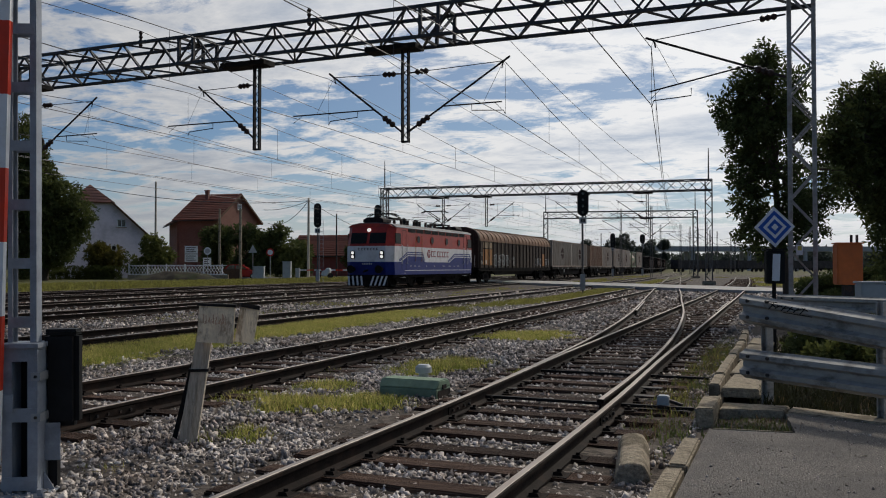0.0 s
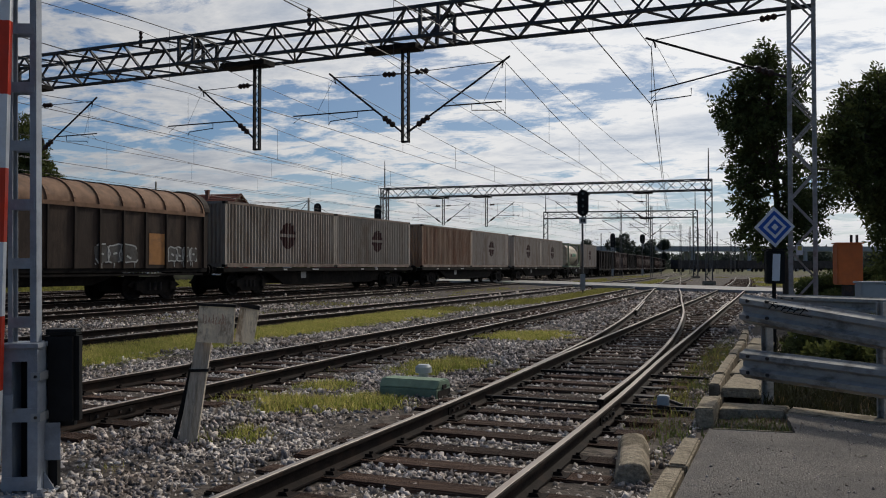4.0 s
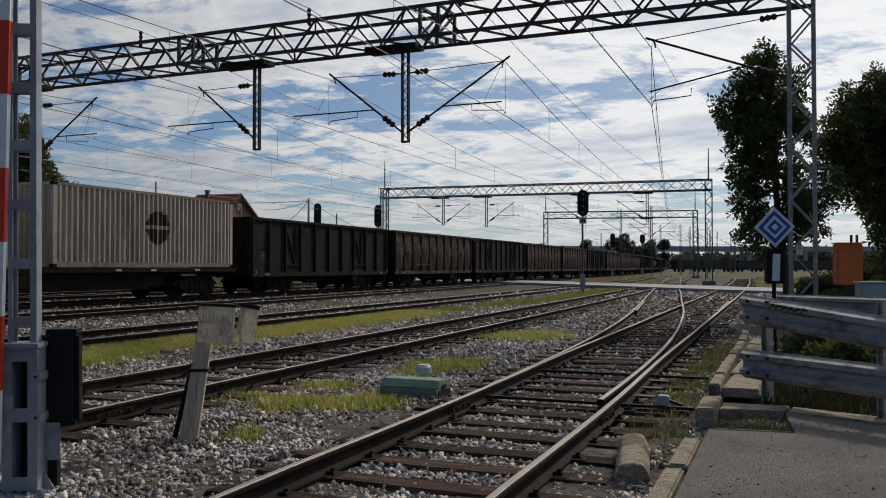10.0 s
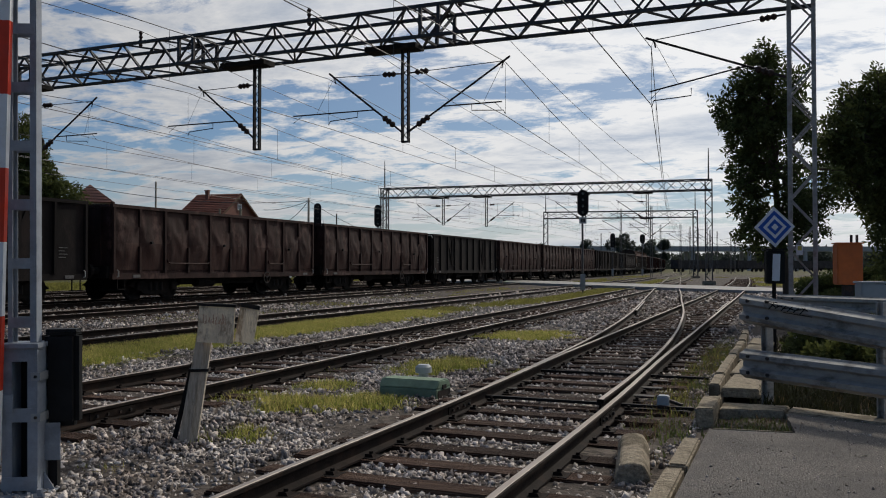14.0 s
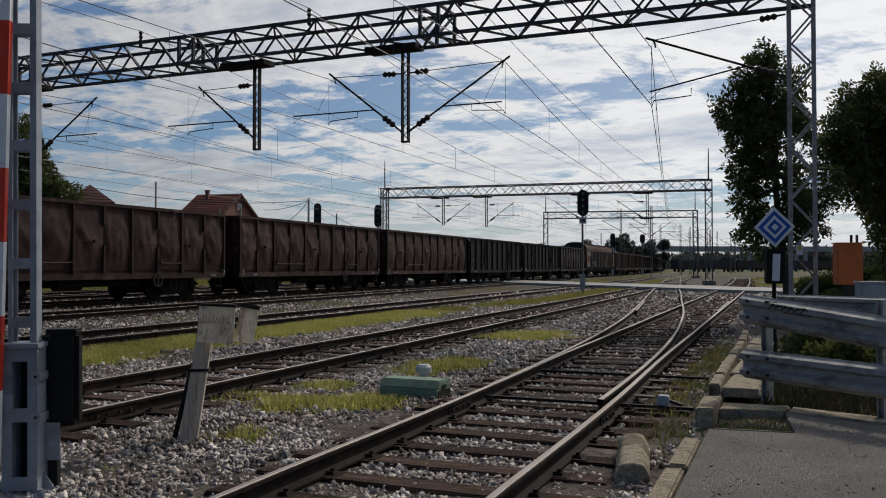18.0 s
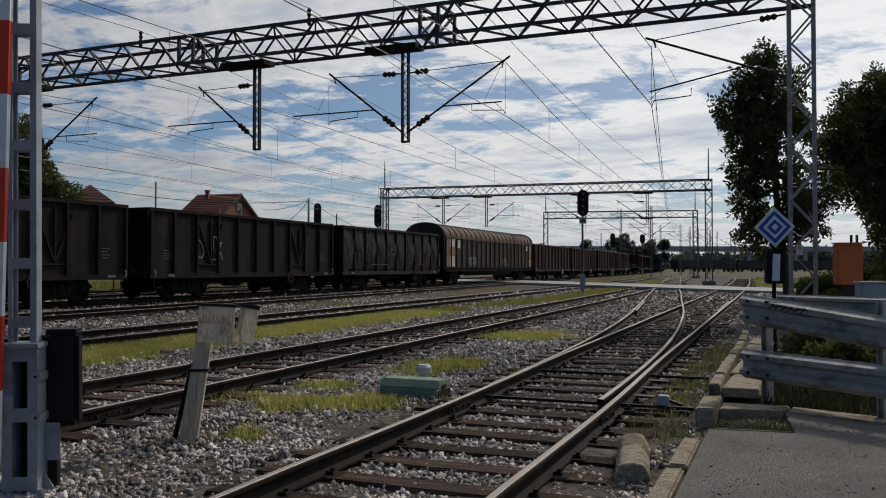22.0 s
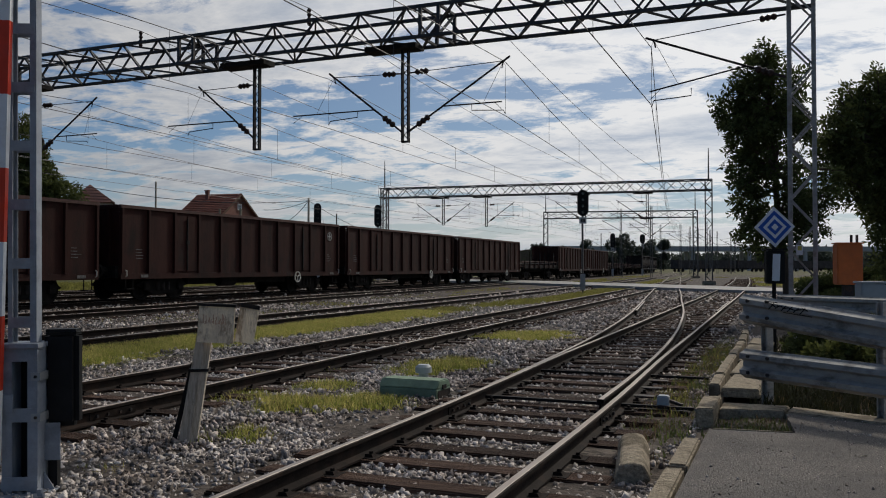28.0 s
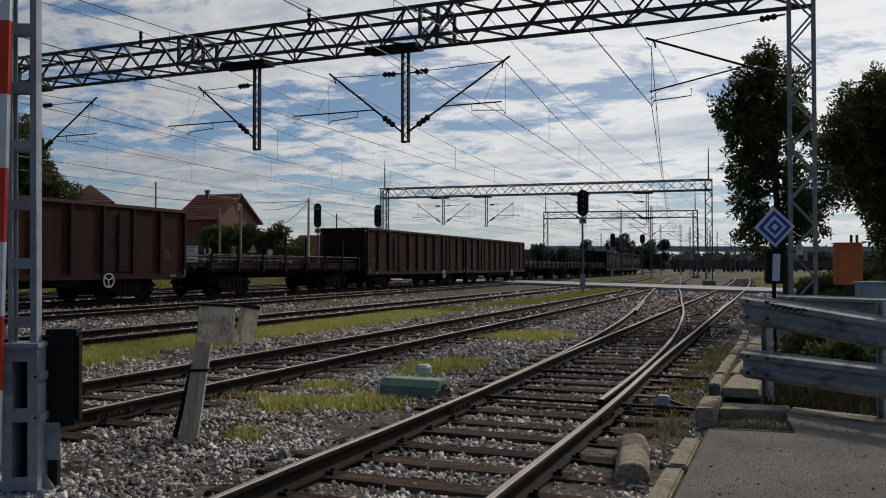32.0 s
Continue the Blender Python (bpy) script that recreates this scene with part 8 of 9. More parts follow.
pole(-29.8, 89, 10.2, 0.13, "old_wood", "thin dark wooden pole")
pole(-22.5, 86.5, 7.2, 0.16, "concrete", "grey concrete pole at the garden")
pole(-20.4, 86.5, 7.2, 0.18, "concrete", "grey concrete pole by the parked car")
pole(-14.1, 90, 8.6, 0.15, "old_wood", "tall weathered wooden pole carrying house wires")
pole(-11.9, 96, 7.3, 0.1, "iron", "slim dark steel pole")


def hung_wires():
    w = empty("house_wires", "slack cables between pole and brick house", "cable")
    a = at(-14.1, 90, 8.3).translation
    for r, f, z, sag in ((-21.5, 103, 8.2, 0.3), (-21.0, 103, 6.6, 1.0), (-35.5, 80, 9.3, 0.9), (-9, 130, 6.0, 0.5)):
        b = at(r, f, z).translation
        bm = B()
        tube(bm, [a.lerp(b, i / 8) - Vector((0, 0, 4 * sag * i / 8 * (1 - i / 8))) for i in range(9)], 0.03, 5)
        part("cable", bm, "wire", w)


hung_wires()


def board_sign(right, ahead, w, rows, z0, label):
    s = empty("notice_board", label, "sign", at=at(right, ahead, 0.1))
    for x in (-w / 2, w / 2):
        bm = B()
        tube(bm, [(x, 0.03, -0.2), (x, 0.03, z0 + rows * 0.85)], 0.045, 8)
        part("post", bm, "iron", s)
    for k in range(rows):
        bm = B()
        box(bm, -w / 2 - 0.1, w / 2 + 0.1, -0.03, -0.016, z0 + k * 0.82, z0 + k * 0.82 + 0.76)
        b = part("board", bm, "white", s)
        bm = B()
        for j in range(3):
            box(bm, -w / 2 + 0.02, w / 2 - 0.1 - 0.15 * (j % 2), -0.036, -0.0305, z0 + k * 0.82 + 0.14 + j * 0.2, z0 + k * 0.82 + 0.22 + j * 0.2)
        part("text_bars", bm, "iron", b)


board_sign(-24.9, 85, 1.1, 2, 1.75, "two white notice boards with dark lines on posts")
board_sign(-23.2, 84.5, 0.6, 1, 1.4, "small white notice board on posts")


def road_sign(right, ahead, shape, z, r, face, label, back=None):
    s = empty("road_sign", label, "road sign", "road signs at the crossing", at=at(right, ahead, 0.1))
    bm = B()
    tube(bm, [(0, 0.04, -0.2), (0, 0.04, z + r)], 0.035, 8)
    part("post", bm, "galv", s)
    bm = B()
    n = {"round": 20, "triangle": 3, "octagon": 8}[shape]
    o = {"round": 0, "triangle": math.pi / 2, "octagon": math.pi / 8}[shape]
    poly = lambda q: [(q * math.cos(2 * math.pi * k / n + o), z + q * math.sin(2 * math.pi * k / n + o)) for k in range(n)]
    extrude(bm, poly(r), "y", -0.02, 0.0)
    part("plate", fix(bm), face, s)
    if back:
        bm = B()
        extrude(bm, poly(r * 0.68), "y", -0.026, -0.0205)
        part("field", fix(bm), back, s)


road_sign(-22.9, 83.5, "round", 2.8, 0.36, "white", "round white traffic sign on a post", "grey_box")
road_sign(-18.6, 84, "triangle", 2.9, 0.5, "grey_box", "triangular warning sign seen from behind")
road_sign(-16.6, 82.5, "round", 2.65, 0.38, "red", "round red and white traffic sign at the crossing", "white")
road_sign(-31.8, 83, "round", 3.1, 0.3, "white", "round white railway crossing sign", "iron")


def cabinet(right, ahead, w, d, h, material, label):
    c = empty("street_cabinet", label, "cabinet", "street cabinets at the crossing", at=at(right, ahead, 0.1))
    bm = B()
    cbox(bm, -w / 2, w / 2, -d / 2, d / 2, -0.1, h, 0.02)
    part("body", bm, material, c)
    bm = B()
    box(bm, -w / 2 + 0.05, w / 2 - 0.05, -d / 2 - 0.015, -d / 2 - 0.002, 0.1, h - 0.1)
    part("door", bm, material, c)
    bm = B()
    cbox(bm, -w / 2 - 0.04, w / 2 + 0.04, -d / 2 - 0.05, d / 2 + 0.04, h + 0.002, h + 0.07, 0.015)
    part("roof", bm, material, c)


cabinet(-16.9, 79, 0.95, 0.6, 1.25, "grey_box", "grey street cabinet beside the tracks")
cabinet(-14.7, 81, 0.75, 0.6, 1.7, "grey_box", "tall grey street cabinet at the crossing")


def far_barrier():
    b = empty("barrier_boom", "lowered red and white boom across the far road", "barrier boom", at=at(-13.5, 84, 1.05, 0))
    for i in range(10):
        bm = B()
        box(bm, -0.5 + i * 0.7, 0.2 + i * 0.7, -0.05, 0.05, -0.06, 0.06)
        part("stripe", bm, "boom_red" if i % 2 else "boom_white", b)
    d = empty("barrier_post", "grey barrier drive post at the far road", "barrier post", at=at(-14.2, 84, 0.1))
    bm = B()
    cbox(bm, -0.2, 0.2, -0.2, 0.2, -0.1, 1.15, 0.03)
    part("case", bm, "grey_box", d)


far_barrier()
M["car_red"] = mat("car_red", (0.33, 0.025, 0.025), 0.25, 0.1, 0.08, 5, bump=0)
M["tyre"] = mat("tyre", (0.02, 0.02, 0.02), 0.85, 0, 0.2, 10)


def car():
    c = empty("parked_car", "small red hatchback parked beyond the tracks", "car", at=at(-20.6, 88, 0.12, 5))
    w, L = 0.82, 3.9
    side = [(-1.85, 0.25), (-1.95, 0.6), (-1.88, 0.95), (-1.2, 1.0), (0.75, 0.95), (1.75, 0.78), (1.95, 0.55), (1.92, 0.25)]
    bm = B()
    extrude(bm, side, "y", -w, w)
    bmesh.ops.bevel(bm, geom=bm.edges[:], offset=0.06, segments=2, affect="EDGES")
    smooth(part("body", fix(bm), "car_red", c), 50)
    bm = B()
    roof = [(-1.75, 0.96), (-1.35, 1.42), (-0.9, 1.5), (0.05, 1.47), (0.85, 0.98)]
    extrude(bm, roof, "y", -w + 0.1, w - 0.1)
    bmesh.ops.bevel(bm, geom=bm.edges[:], offset=0.05, segments=2, affect="EDGES")
    smooth(part("cabin", fix(bm), "car_red", c), 50)
    for s in (-1, 1):
        for pts in ([(-1.45, 1.02), (-1.2, 1.38), (-0.6, 1.42), (-0.6, 1.0)], [(-0.52, 1.0), (-0.52, 1.42), (0.0, 1.4), (0.62, 1.0)]):
            bm = B()
            extrude(bm, pts, "y", *sorted((s * (w - 0.1), s * (w - 0.085))))
            part("side_window", fix(bm), "window", c)
    for x in (-1.25, 1.22):
        for s in (-1, 1):
            bm = B()
            disc(bm, (x, s * 0.75, 0.3), 0.3, 18, "y", 0.18)
            t = part("wheel", bm, "tyre", c)
            bm = B()
            disc(bm, (x, s * 0.845, 0.3), 0.19, 12, "y", 0.02)
            part("rim", bm, "alu", t)
    bm = B()
    cbox(bm, 1.82, 1.93, -0.7, -0.4, 0.58, 0.72, 0.02)
    cbox(bm, 1.82, 1.93, 0.4, 0.7, 0.58, 0.72, 0.02)
    part("headlights", bm, "lamp_glass", c)


car()


def motorcycle():
    c = empty("motorcycle", "white and dark motorcycle standing at the far barrier", "motorcycle", at=at(-11.6, 84, 0.12, -28))
    for x in (-0.72, 0.72):
        bm = B()
        pts = [(x + 0.28 * math.cos(a), 0, 0.31 + 0.28 * math.sin(a)) for a in np.linspace(0, 2 * math.pi, 17)]
        tube(bm, pts, 0.06, 6)
        t = part("wheel", bm, "tyre", c)
        bm = B()
        disc(bm, (x, 0, 0.31), 0.2, 14, "y", 0.03)
        part("rim", bm, "iron", t)
    bm = B()
    extrude(bm, [(-0.3, 0.4), (0.35, 0.35), (0.75, 0.75), (0.7, 1.1), (0.4, 1.15), (0.2, 0.9), (-0.2, 0.8)], "y", -0.2, 0.2)
    bmesh.ops.bevel(bm, geom=bm.edges[:], offset=0.05, segments=2, affect="EDGES")
    smooth(part("fairing", fix(bm), "white", c), 50)
    bm = B()
    extrude(bm, [(-0.95, 0.8), (-0.2, 0.74), (0.1, 0.85), (-0.2, 0.9), (-0.95, 0.95)], "y", -0.14, 0.14)
    part("seat", fix(bm), "black", c)
    bm = B()
    bar(bm, (0.72, 0.08, 0.31), (0.5, 0.08, 1.05), 0.05)
    bar(bm, (0.45, -0.35, 1.12), (0.45, 0.35, 1.12), 0.03)
    part("fork", bm, "iron", c)


motorcycle()

# ---- the distance: an overpass, masts, sidings with wagons, woods ----
M["bridge"] = mat("bridge", (0.36, 0.37, 0.39), 0.9, 0, 0.12, 2, (0.28, 0.29, 0.31), 0.5, 0.4, 0.2)
M["far_dark"] = mat("far_dark", (0.045, 0.042, 0.045), 0.9, 0, 0.3, 1.2, (0.08, 0.06, 0.055), 0.6, 0.3, 0.2)


def overpass():
    o = empty("road_overpass", "long grey concrete road overpass in the distance", "bridge", at=at(120, 330, 0, 4))
    bm = B()
    box(bm, -85, 110, -5, 5, 7.3, 8.4)
    part("deck", bm, "bridge", o)
    bm = B()
    box(bm, -85, 110, -5.1, -5.0, 8.402, 9.2)
    part("parapet", bm, "bridge", o)
    pier = None
    for i in range(9):
        if pier is None:
            bm = B()
            for y in (-3.5, 3.5):
                box(bm, -0.6, 0.6, y - 0.6, y + 0.6, -0.5, 7.3)
            pier = part("pier", bm, "bridge", o)
        else:
            pier = again("pier", pier, o)
        pier.matrix_basis = Matrix.Translation((-70 + 22 * i, 0, 0))
    bm = B()
    hexa(bm, [(-150, -14, -0.5), (-85, -12, -0.5), (-85, 12, -0.5), (-150, 14, -0.5), (-150, -3, 1.0), (-85, -5, 8.3), (-85, 5, 8.3), (-150, 3, 1.0)])
    part("ramp", fix(bm), "earth", o)


overpass()


def far_masts():
    proto = None
    for r, f, h in ((22.8, 110, 8.6), (38, 150, 9.2), (41.5, 150, 8.4), (45.5, 158, 9.0), (49, 165, 8.6), (53.5, 172, 8.8), (57.5, 180, 8.8), (43, 140, 8.8), (62, 185, 8.5), (35, 190, 8.8), (68, 200, 8.6), (25.5, 105, 8.8)):
        if proto is None:
            proto = empty("line_mast", "distant slim grey catenary mast with a bracket arm", "mast", "distant catenary masts", at=at(r, f, 0))
            bm = B()
            for x in (-0.14, 0.14):
                bar(bm, (x, 0, -0.3), (x * 0.6, 0, 8.8), 0.07)
            for k in range(16):
                s = 1 if k % 2 else -1
                bar(bm, (-s * 0.13, 0, k * 0.55), (s * 0.13, 0, k * 0.55 + 0.55), 0.03)
            part("shaft", bm, "mast", proto)
            bm = B()
            tube(bm, [(0.1, 0, 5.9), (-2.4, 0, 7.3)], 0.04, 6)
            tube(bm, [(0.1, 0, 7.6), (-2.3, 0, 7.25)], 0.025, 6)
            tube(bm, [(-0.8, 0, 6.2), (-2.9, 0, 6.15)], 0.03, 6)
            part("bracket_arm", bm, "mast", proto)
        else:
            copy_thing(proto, at(r, f, 0))


far_masts()


def far_sidings():
    """Dark parked wagons and woods under the overpass."""
    proto = None
    for i in range(6):
        m = at(67 + i * 9.9, 234 + i * 5.6, 0.0, 29.5)
        if proto is None:
            proto = empty("parked_wagon", "dark parked wagon in the distant sidings", "goods wagon", "parked wagons", at=m)
            bm = B()
            cbox(bm, -5.5, 5.5, -1.4, 1.4, 1.0, 3.2, 0.1)
            part("body", bm, "far_dark", proto)
            bm = B()
            for x in (-4.5, -3, 3, 4.5):
                disc(bm, (x, -0.8, 0.45), 0.45, 12, "y", 0.12)
                disc(bm, (x, 0.8, 0.45), 0.45, 12, "y", 0.12)
            box(bm, -5.4, 5.4, -1.2, 1.2, 0.8, 0.99)
            part("running_gear", bm, "dark_iron", proto)
        else:
            copy_thing(proto, m)


far_sidings()


def woods():
    rng = np.random.default_rng(12)
    c, r = [], []
    for i in range(300):
        a = rng.uniform(-0.62, 0.62)
        f = rng.uniform(420, 560)
        p = at(math.tan(a) * f, f, 0).translation
        h = rng.uniform(5, 10) * (1.0 if a > 0.1 else 0.8)
        c.append((p.x, p.y, h * 0.5))
        r.append(h * 0.62)
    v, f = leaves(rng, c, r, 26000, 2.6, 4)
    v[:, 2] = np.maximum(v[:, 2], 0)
    o = new("far_woods", cloud_mesh("far_woods", v, f, "leaf_far_hazy"))
    tagged(o, "belt of distant dark woods along the horizon", "woods", kind="stuff")


woods()
# ---- turnout fittings ----
def turnout_bits():
    t = empty("point_rodding", "dark steel switch rods and slide plates of the turnout", "track fitting", at=Matrix.Identity(4))
    for y in (9.2, 9.9, 10.6, 11.3):
        for s in (-0.7525, 0.7525):
            x = near_x(y) + s
            bm = B()
            cbox(bm, x - 0.26, x + 0.12 if s < 0 else x + 0.26, y - 0.07, y + 0.07, -0.134, -0.115, 0.004)
            part("slide_plate", bm, "iron", t)
    for y in (9.05, 11.6):
        bm = B()
        bar(bm, (near_x(y) - 0.9, y, -0.1), (near_x(y) + 1.5, y, -0.1), 0.05, 0.03)
        part("rod", bm, "dark_iron", t)
    w = empty("point_lever_stand", "small pale grey point lever stand by the rail", "point lever", at=Matrix.Translation((-1.4, 9.15, -0.19)))
    bm = B()
    cbox(bm, -0.22, 0.3, -0.12, 0.12, 0, 0.06, 0.01)
    part("base", bm, "dark_iron", w)
    bm = B()
    cbox(bm, -0.03, 0.09, -0.07, 0.05, 0.06, 0.2, 0.012)
    part("bearing", bm, "grey_box", w)
    bm = B()
    tube(bm, [(0.03, 0, 0.16), (0.22, 0.02, 0.1)], 0.02, 8)
    part("lever", bm, "iron", w)
    for y, k in ((8.15, near_x), (6.5, lambda y: track_x("second", y)), (13.5, lambda y: track_x("second", y))):
        for s in (-0.7525, 0.7525):
            f = empty("fishplate", "rusty bolted rail joint plate", "rail joint", "rail joints", at=Matrix.Translation((k(y) + s, y, 0)))
            for d in (-1, 1):
                bm = B()
                box(bm, *sorted((d * 0.014, d * 0.03)), -0.3, 0.3, -0.115, -0.045)
                p = part("plate", bm, "rail_side", f)
                bm = B()
                for u in (-0.22, -0.08, 0.08, 0.22):
                    tube(bm, [(d * 0.03, u, -0.08), (d * 0.05, u, -0.08)], 0.016, 6)
                part("bolts", bm, "iron", p)


turnout_bits()


# ---- ballast stones and grass, more than one could count ----
SHARD = np.array([(-0.8, -0.8, 0), (0.8, -0.8, 0), (0.8, 0.8, 0), (-0.8, 0.8, 0), (0.3, 0, 1), (-0.3, 0, -1)], float)
SHARD_FACES = np.array([(0, 1, 4), (1, 2, 4), (2, 3, 4), (3, 0, 4), (1, 0, 5), (2, 1, 5), (3, 2, 5), (0, 3, 5)])
STONE = np.array([(-1, -1, -1), (1, -1, -1), (1, 1, -1), (-1, 1, -1), (-0.7, -0.7, 0.9), (0.8, -0.6, 0.8), (0.6, 0.8, 0.9), (-0.8, 0.6, 0.7)], float) * 0.72
STONE_FACES = np.array([(0, 2, 1), (0, 3, 2), (4, 5, 6), (4, 6, 7), (0, 1, 5), (0, 5, 4), (1, 2, 6), (1, 6, 5), (2, 3, 7), (2, 7, 6), (3, 0, 4), (3, 4, 7)])


def field(x, y, s=0.35, o=0.0):
    return noise.noise((x * s, y * s, o)) + 0.5 * noise.noise((x * s * 2.6, y * s * 2.6, o + 5))


def grassiness(x, y):
    """0 bare ballast to 1 sward, from the lie of the tracks."""
    u = x + 0.018 * max(y, 0) - bend(y)
    g = 0.0
    if -12.3 < u < -8.4:
        mid = -10.95 + 1.3 * min(max((y - 26) / 12, 0), 1)
        thin = 0.75 * max(0.0, 1 - abs(y - 29.5) / 5.5)
        g = max(g, 1.6 - abs(u - mid) / 0.95 + 0.5 * field(x, y, 0.7) - thin)
    if -6.6 < u < -3.45:
        g = max(g, 1.1 * field(x, y, 0.42, 3.0) - 0.35 - 0.25 * max(0, y - 22) / 10)
        for px, py, rx, ry in ((-5.2, 8.1, 0.6, 0.6), (-4.5, 8.45, 0.6, 0.55), (-5.05, 12.0, 0.65, 1.2), (-5.6, 18.0, 1.0, 1.3), (-5.5, 9.4, 0.35, 0.4)):
            g = max(g, 1.4 - math.hypot((x - px) / rx, (y - py) / ry) + 0.5 * field(x, y, 1.6, 4.0))
    g = max(g, 0.75 - math.hypot((x + 4.75) / 0.8, (y - 6.4) / 0.6) + 0.6 * field(x, y, 1.8, 6.0))
    if -8.8 < x < -3.4 and y < 12:
        g = max(g, 0.9 * (field(x, y, 0.9, 13.0) - 0.15))
    if -1.6 < x < -0.93 - 0.018 * max(y - 5, 0) and y > 6:
        g = max(g, 0.62 + 0.7 * field(x, y, 0.8, 9.0) - 0.3 * max(0.0, -1.25 - x))
    if -0.8 < x < -0.1 and 7.7 < y < 8.85:
        g = max(g, 0.75 + 0.5 * field(x, y, 1.2, 2.0))
    if x > -0.42 and y > 9.3 - 0.42 * max(x, 0):
        g = max(g, 0.95 + 0.6 * field(x, y, 0.6, 1.0))
    if -17.0 < u < -14.6:
        g = max(g, 0.35 + 0.9 * field(x, y, 0.3, 7.0))
    if y > 62 and -20 < u < 12:
        g = max(g, (0.45 if x > -4 - 0.06 * (y - 60) else 0.1) + 0.8 * field(x, y, 0.12, 11.0))
        if min(abs(x - near_x(y)), abs(x - div_x(y)), *(abs(x - track_x(k, y)) for k in ("second", "third", "fourth", "train"))) < 1.3:
            g = 0.0
    if x < -34.8:
        g = 1.0
    return max(0.0, min(g, 1.0))


def strew_stones():
    rng = np.random.default_rng(5)
    P = []
    for x0, x1, y0, y1, den, sz in ((-9.5, -0.9, 3.0, 7.5, 1350, 0.0195), (-9.5, -0.9, 7.5, 12, 820, 0.0215), (-12.5, -0.9, 12, 20, 330, 0.027), (-18, -1.2, 20, 36, 90, 0.037), (-21.2, -9.6, 5, 20, 180, 0.027), (-34, -18, 12, 44, 18, 0.045), (-15, -1.3, 36, 55, 34, 0.055)):
        n = int((x1 - x0) * (y1 - y0) * den)
        xy = np.column_stack([rng.uniform(x0, x1, n), rng.uniform(y0, y1, n)])
        for x, y in xy:
            d1 = abs(abs(x - near_x(y)) - 0.7525)
            d2 = abs(abs(x - track_x("second", y)) - 0.7525)
            if d1 < 0.1 or d2 < 0.1:
                continue
            if x < -9.6 and any(abs(abs(x - track_x(k, y)) - 0.7525) < 0.1 for k in ("third", "fourth", "train", "sixth", "seventh")):
                continue
            if y > 9 and abs(abs(x - div_x(y)) - 0.7525) < 0.1:
                continue
            g = grassiness(x, y)
            if rng.random() < g * 1.35 or (field(x, y, 0.55, 20.0) > (0.05 if -5.7 < x < -3.4 and y < 10 else 0.36) and rng.random() < 0.5):
                continue
            inside = abs(x - near_x(y)) < 1.35 or abs(x - track_x("second", y)) < 1.35
            P.append((x, y, ground_z(x, y) + (-0.012 if inside else 0.006) + rng.uniform(-0.012, 0.016), sz * min(max(rng.lognormal(-0.08, 0.42), 0.35), 1.9)))
    P = np.array(P)
    n = len(P)
    a = rng.normal(size=(n, 3, 3))
    q, _ = np.linalg.qr(a)
    sc = rng.uniform(0.55, 1.3, (n, 1, 3))
    v = (STONE[None] + rng.uniform(-0.42, 0.42, (n, 8, 3))) * sc * np.array([1.15, 0.95, 0.68])
    v = np.einsum("nij,nkj->nki", q, v) * P[:, 3][:, None, None] + P[:, None, :3]
    f = (STONE_FACES[None] + (np.arange(n) * 8)[:, None, None]).reshape(-1, 3)
    o = new("ballast_stones", cloud_mesh("ballast_stones", v.reshape(-1, 3), f, "stone"))
    tagged(o, "loose broken grey ballast stones of the track bed", "ballast", kind="stuff")


strew_stones()


def grass_mat(name, col):
    m = leaf_mat(name, col, 0.4, 0.55)
    return m


M["grass"] = grass_mat("grass", (0.3, 0.32, 0.07))
M["straw"] = grass_mat("straw", (0.56, 0.48, 0.17))
M["dry_grass"] = grass_mat("dry_grass", (0.15, 0.105, 0.06))
M["leafy"] = grass_mat("leafy", (0.12, 0.145, 0.05))


def strew_grass(name, label, spots, h0, h1, w, material, seed, bare=0.35, per=7, spread=0.06):
    rng = np.random.default_rng(seed)
    T = []
    for x0, x1, y0, y1, den in spots:
        n = int((x1 - x0) * (y1 - y0) * den)
        for x, y in np.column_stack([rng.uniform(x0, x1, n), rng.uniform(y0, y1, n)]):
            g = grassiness(x, y)
            if g > bare and rng.random() < g:
                T.append((x, y, ground_z(x, y), g))
    T = np.repeat(np.array(T), per, axis=0)
    n = len(T)
    a = rng.uniform(0, 2 * math.pi, n)
    b = T[:, :3] + np.column_stack([rng.normal(0, spread, n), rng.normal(0, spread, n), np.full(n, -0.02)])
    h = rng.uniform(h0, h1, n) * (0.55 + 0.45 * T[:, 3])
    lean = rng.uniform(0.15, 1.15, n) * h
    side = np.column_stack([-np.sin(a), np.cos(a), np.zeros(n)]) * (w * rng.uniform(0.6, 1.3, n))[:, None]
    fwd = np.column_stack([np.cos(a), np.sin(a), np.zeros(n)])
    mid = b + fwd * (lean * 0.35)[:, None] + np.column_stack([np.zeros(n), np.zeros(n), h * 0.6])
    tip = b + fwd * lean[:, None] + np.column_stack([np.zeros(n), np.zeros(n), h])
    v = np.stack([b - side, b + side, mid + side * 0.7, tip, mid - side * 0.7], 1).reshape(-1, 3)
    k = (np.arange(n) * 5)[:, None]
    f = np.concatenate([k + np.array([[0, 1, 2]]), k + np.array([[0, 2, 4]]), k + np.array([[4, 2, 3]])])
    o = new(name, cloud_mesh(name, v, f, material))
    tagged(o, label, "grass", kind="stuff")


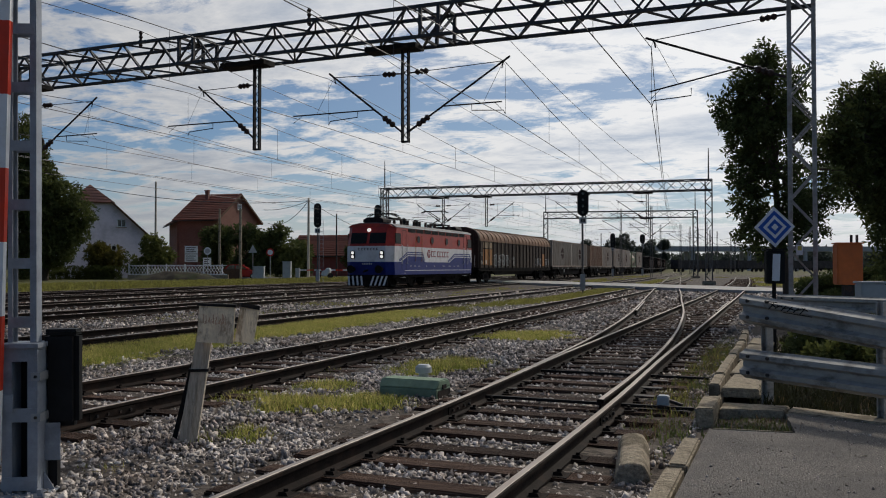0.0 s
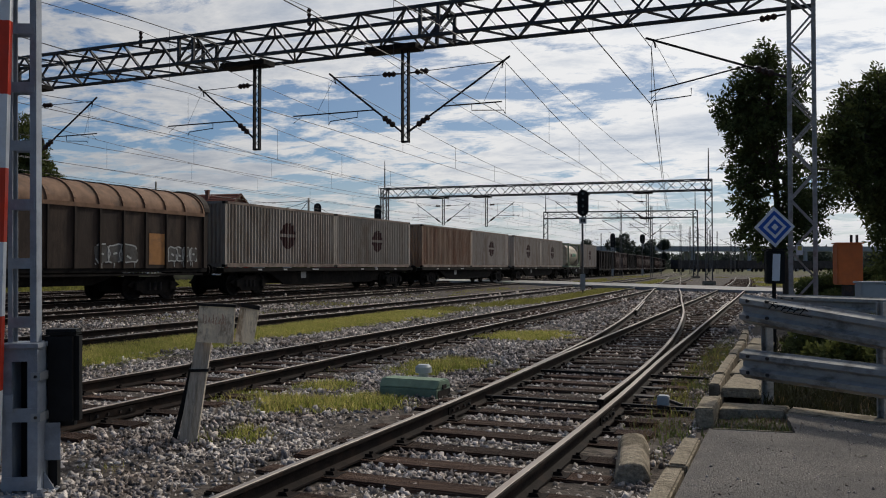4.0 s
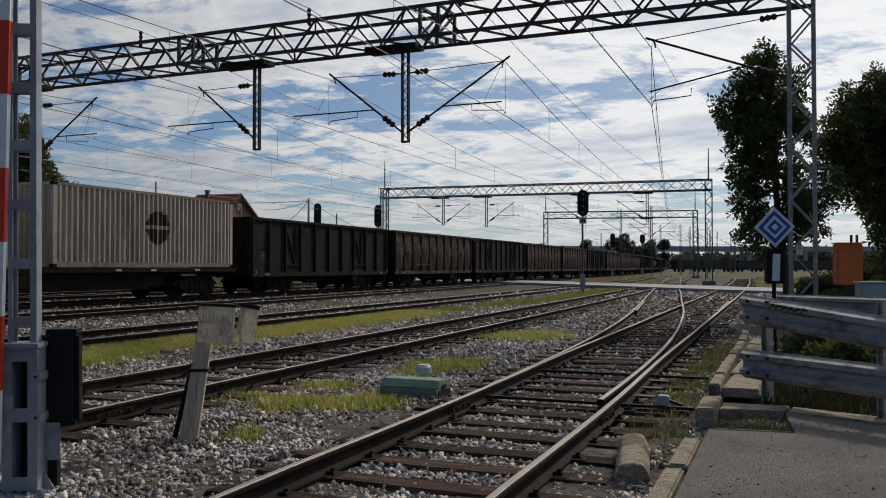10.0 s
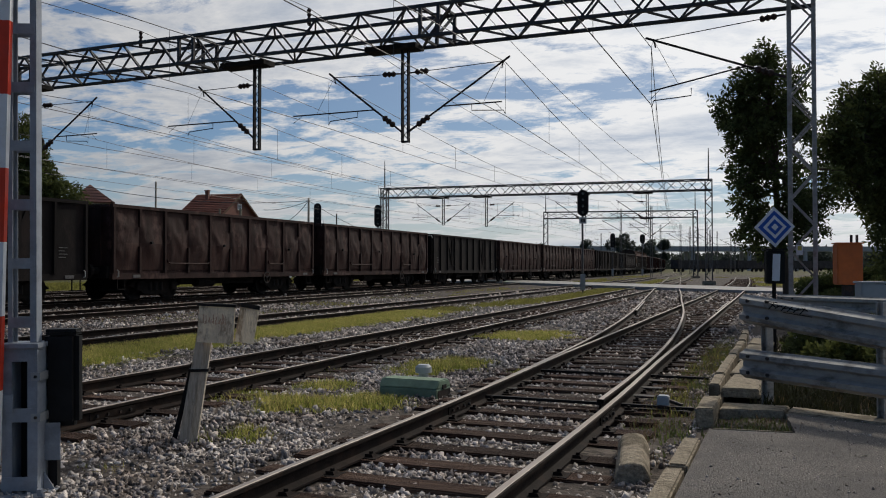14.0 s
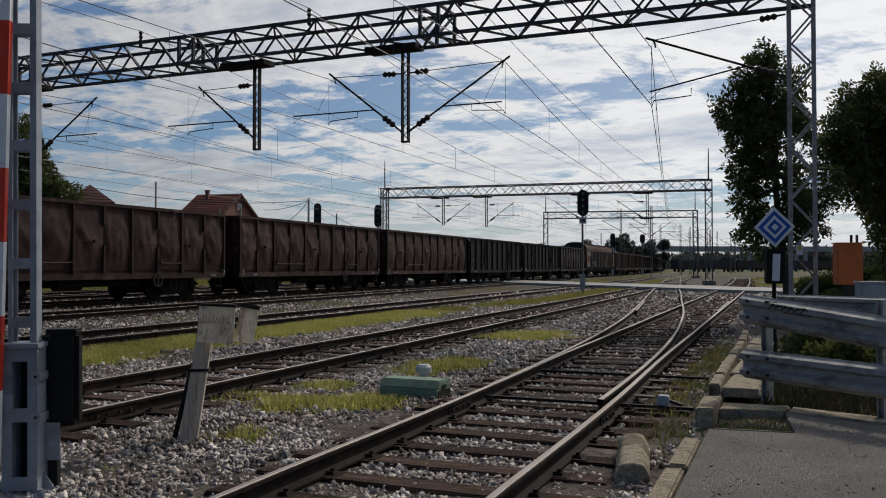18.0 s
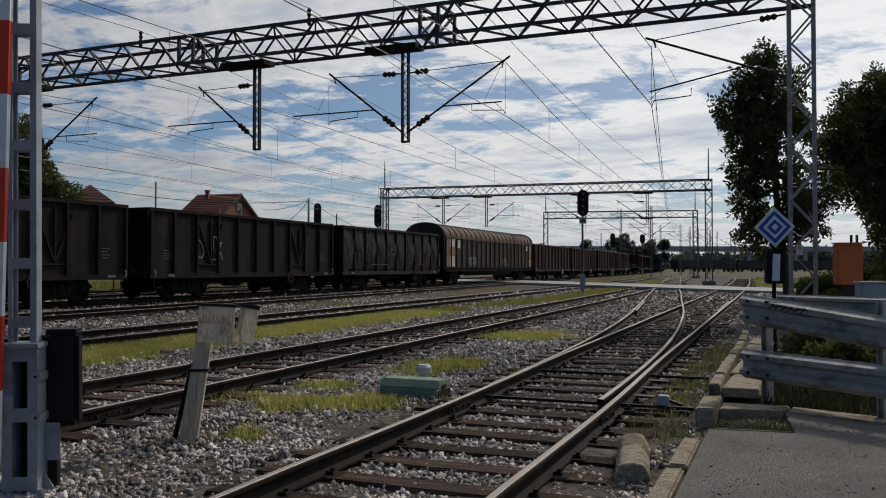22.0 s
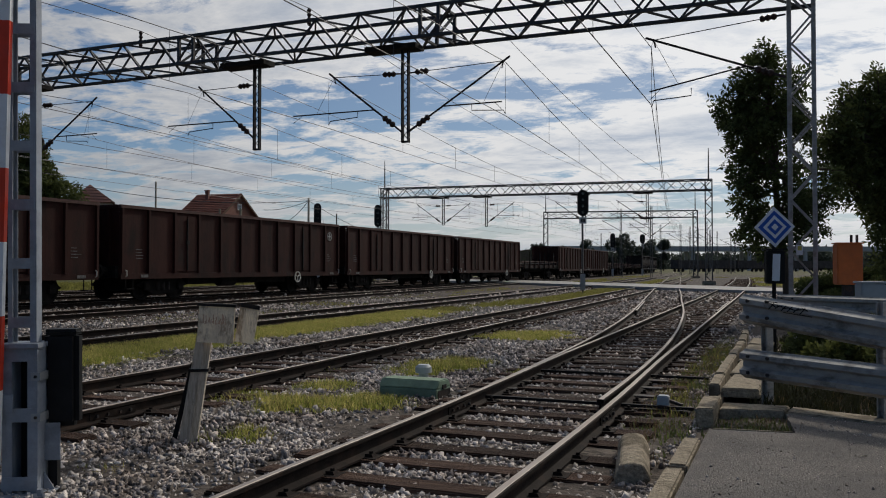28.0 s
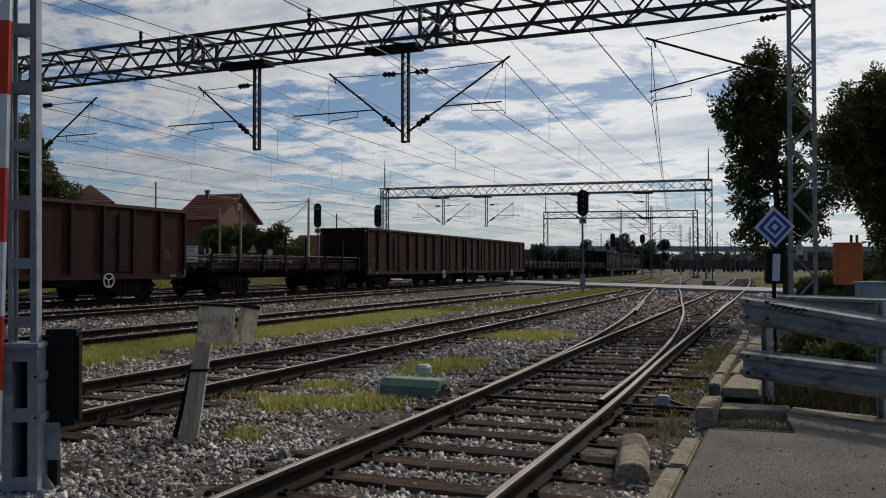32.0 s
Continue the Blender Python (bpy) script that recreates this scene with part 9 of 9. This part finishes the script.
SWARD = [(-8.8, -3.4, 3.5, 24, 190), (-13.6, -8.4, 5, 26, 200)]
strew_grass("grass", "short green grass between the tracks", SWARD, 0.05, 0.12, 0.005, "grass", 1, per=9, spread=0.07)
strew_grass("grass", "short sun-bleached yellow grass between the tracks", SWARD, 0.05, 0.14, 0.0042, "straw", 12, per=6, spread=0.06)
strew_grass("weeds", "flat green leaves among the short grass", SWARD, 0.015, 0.045, 0.012, "leafy", 13, per=4, spread=0.07)
M["track_grass"] = grass_mat("track_grass", (0.24, 0.225, 0.065))
strew_grass("grass", "yellow-green grass strips farther along the tracks", [(-14.5, -8.6, 26, 58, 80), (-19, -14.4, 16, 60, 14)], 0.05, 0.13, 0.011, "track_grass", 2, per=6)
M["bank_grass"] = grass_mat("bank_grass", (0.2, 0.19, 0.05))
strew_grass("grass", "yellowing rough grass on the bank beyond the tracks", [(-46, -34.8, 22, 78, 9)], 0.12, 0.28, 0.03, "bank_grass", 3, per=6, spread=0.2)
KERBSIDE = [(-1.75, -0.98, 8.0, 19, 80), (-1.35, -0.98, 5.6, 8.0, 45)]
strew_grass("weeds", "dry stalky weeds along the broken kerb", KERBSIDE + [(-0.95, 6.0, 9.5, 14, 40)], 0.05, 0.2, 0.0028, "dry_grass", 4, per=5, spread=0.06)
strew_grass("weeds", "low brown-green leafy weeds along the kerb", [(-1.75, -0.98, 8.2, 19, 110), (-1.3, -0.98, 6.4, 8.2, 70)], 0.02, 0.1, 0.009, "leafy", 6, per=8, spread=0.06)
strew_grass("weeds", "yellow-green weeds between ballast and kerb", [(-1.6, -1.0, 8.8, 19, 60)], 0.04, 0.16, 0.0055, "track_grass", 5, per=7, spread=0.05)
M["low_weeds"] = leaf_mat("low_weeds", (0.03, 0.032, 0.014), 0.45, 0.25)
strew_grass("weeds", "dark rank weeds under and behind the guardrail", [(-0.42, 4.0, 9.2, 12.5, 170), (-0.42, 7.0, 12.5, 19, 50)], 0.04, 0.22, 0.009, "low_weeds", 7, per=7, spread=0.09)
strew_grass("grass", "tufts of rough grass beyond the level crossing", [(-34, 14, 66, 130, 5)], 0.06, 0.2, 0.04, "track_grass", 8, per=8, spread=0.25)
strew_grass("weeds", "low brown-green weeds in the dirty gravel by the post", [(-9, -3.3, 3.2, 11, 90)], 0.02, 0.075, 0.008, "leafy", 9, bare=0.08, per=6, spread=0.07)
strew_grass("weeds", "thin dry stalks in the gravel by the post", [(-9, -3.3, 3.2, 13, 40)], 0.04, 0.16, 0.0025, "dry_grass", 10, bare=0.12, per=4, spread=0.05)
strew_grass("weeds", "matted dark weeds in the square hole of the asphalt", [(-0.77, -0.12, 7.8, 8.8, 380)], 0.02, 0.09, 0.008, "leafy", 11, per=7, spread=0.05)
strew_grass("weeds", "dry stalks in the square hole of the asphalt", [(-0.77, -0.12, 7.8, 8.8, 60)], 0.06, 0.18, 0.003, "dry_grass", 14, per=4, spread=0.05)


def strew_grit():
    """Loose grit lying on the asphalt."""
    rng = np.random.default_rng(21)
    n = 5200
    xy = np.column_stack([rng.uniform(-0.7, 3.6, n), rng.uniform(3.2, 9.2, n)])
    keep = np.array([not (-0.9 < x < -0.05 and y > 7.6) and rng.random() < 0.45 + 0.8 * field(x, y, 0.8, 30.0) for x, y in xy])
    xy = xy[keep]
    n = len(xy)
    q, _ = np.linalg.qr(rng.normal(size=(n, 3, 3)))
    v = (SHARD[None] + rng.uniform(-0.42, 0.42, (n, 6, 3))) * (0.0045 * rng.lognormal(0, 0.45, n))[:, None, None]
    v = np.einsum("nij,nkj->nki", q, v) + np.column_stack([xy, np.full(n, -0.052)])[:, None, :]
    f = (SHARD_FACES[None] + (np.arange(n) * 6)[:, None, None]).reshape(-1, 3)
    o = new("grit", cloud_mesh("grit", v.reshape(-1, 3), f, "stone"))
    tagged(o, "loose grit scattered on the asphalt", "grit", kind="stuff")
    for x, y, a, l in ((0.35, 7.0, 0.9, 0.09), (0.9, 6.2, 2.0, 0.07)):
        bm = B()
        tube(bm, [(0, 0, 0), (l * 0.5, 0.006, 0.004), (l, 0, 0)], 0.005, 5)
        k = part("twig", bm, "old_wood")
        k.matrix_basis = Matrix.Translation((x, y, -0.049)) @ Matrix.Rotation(a, 4, "Z")
        tagged(k, "small pale twig lying on the asphalt", "twig")


strew_grit()
motions()
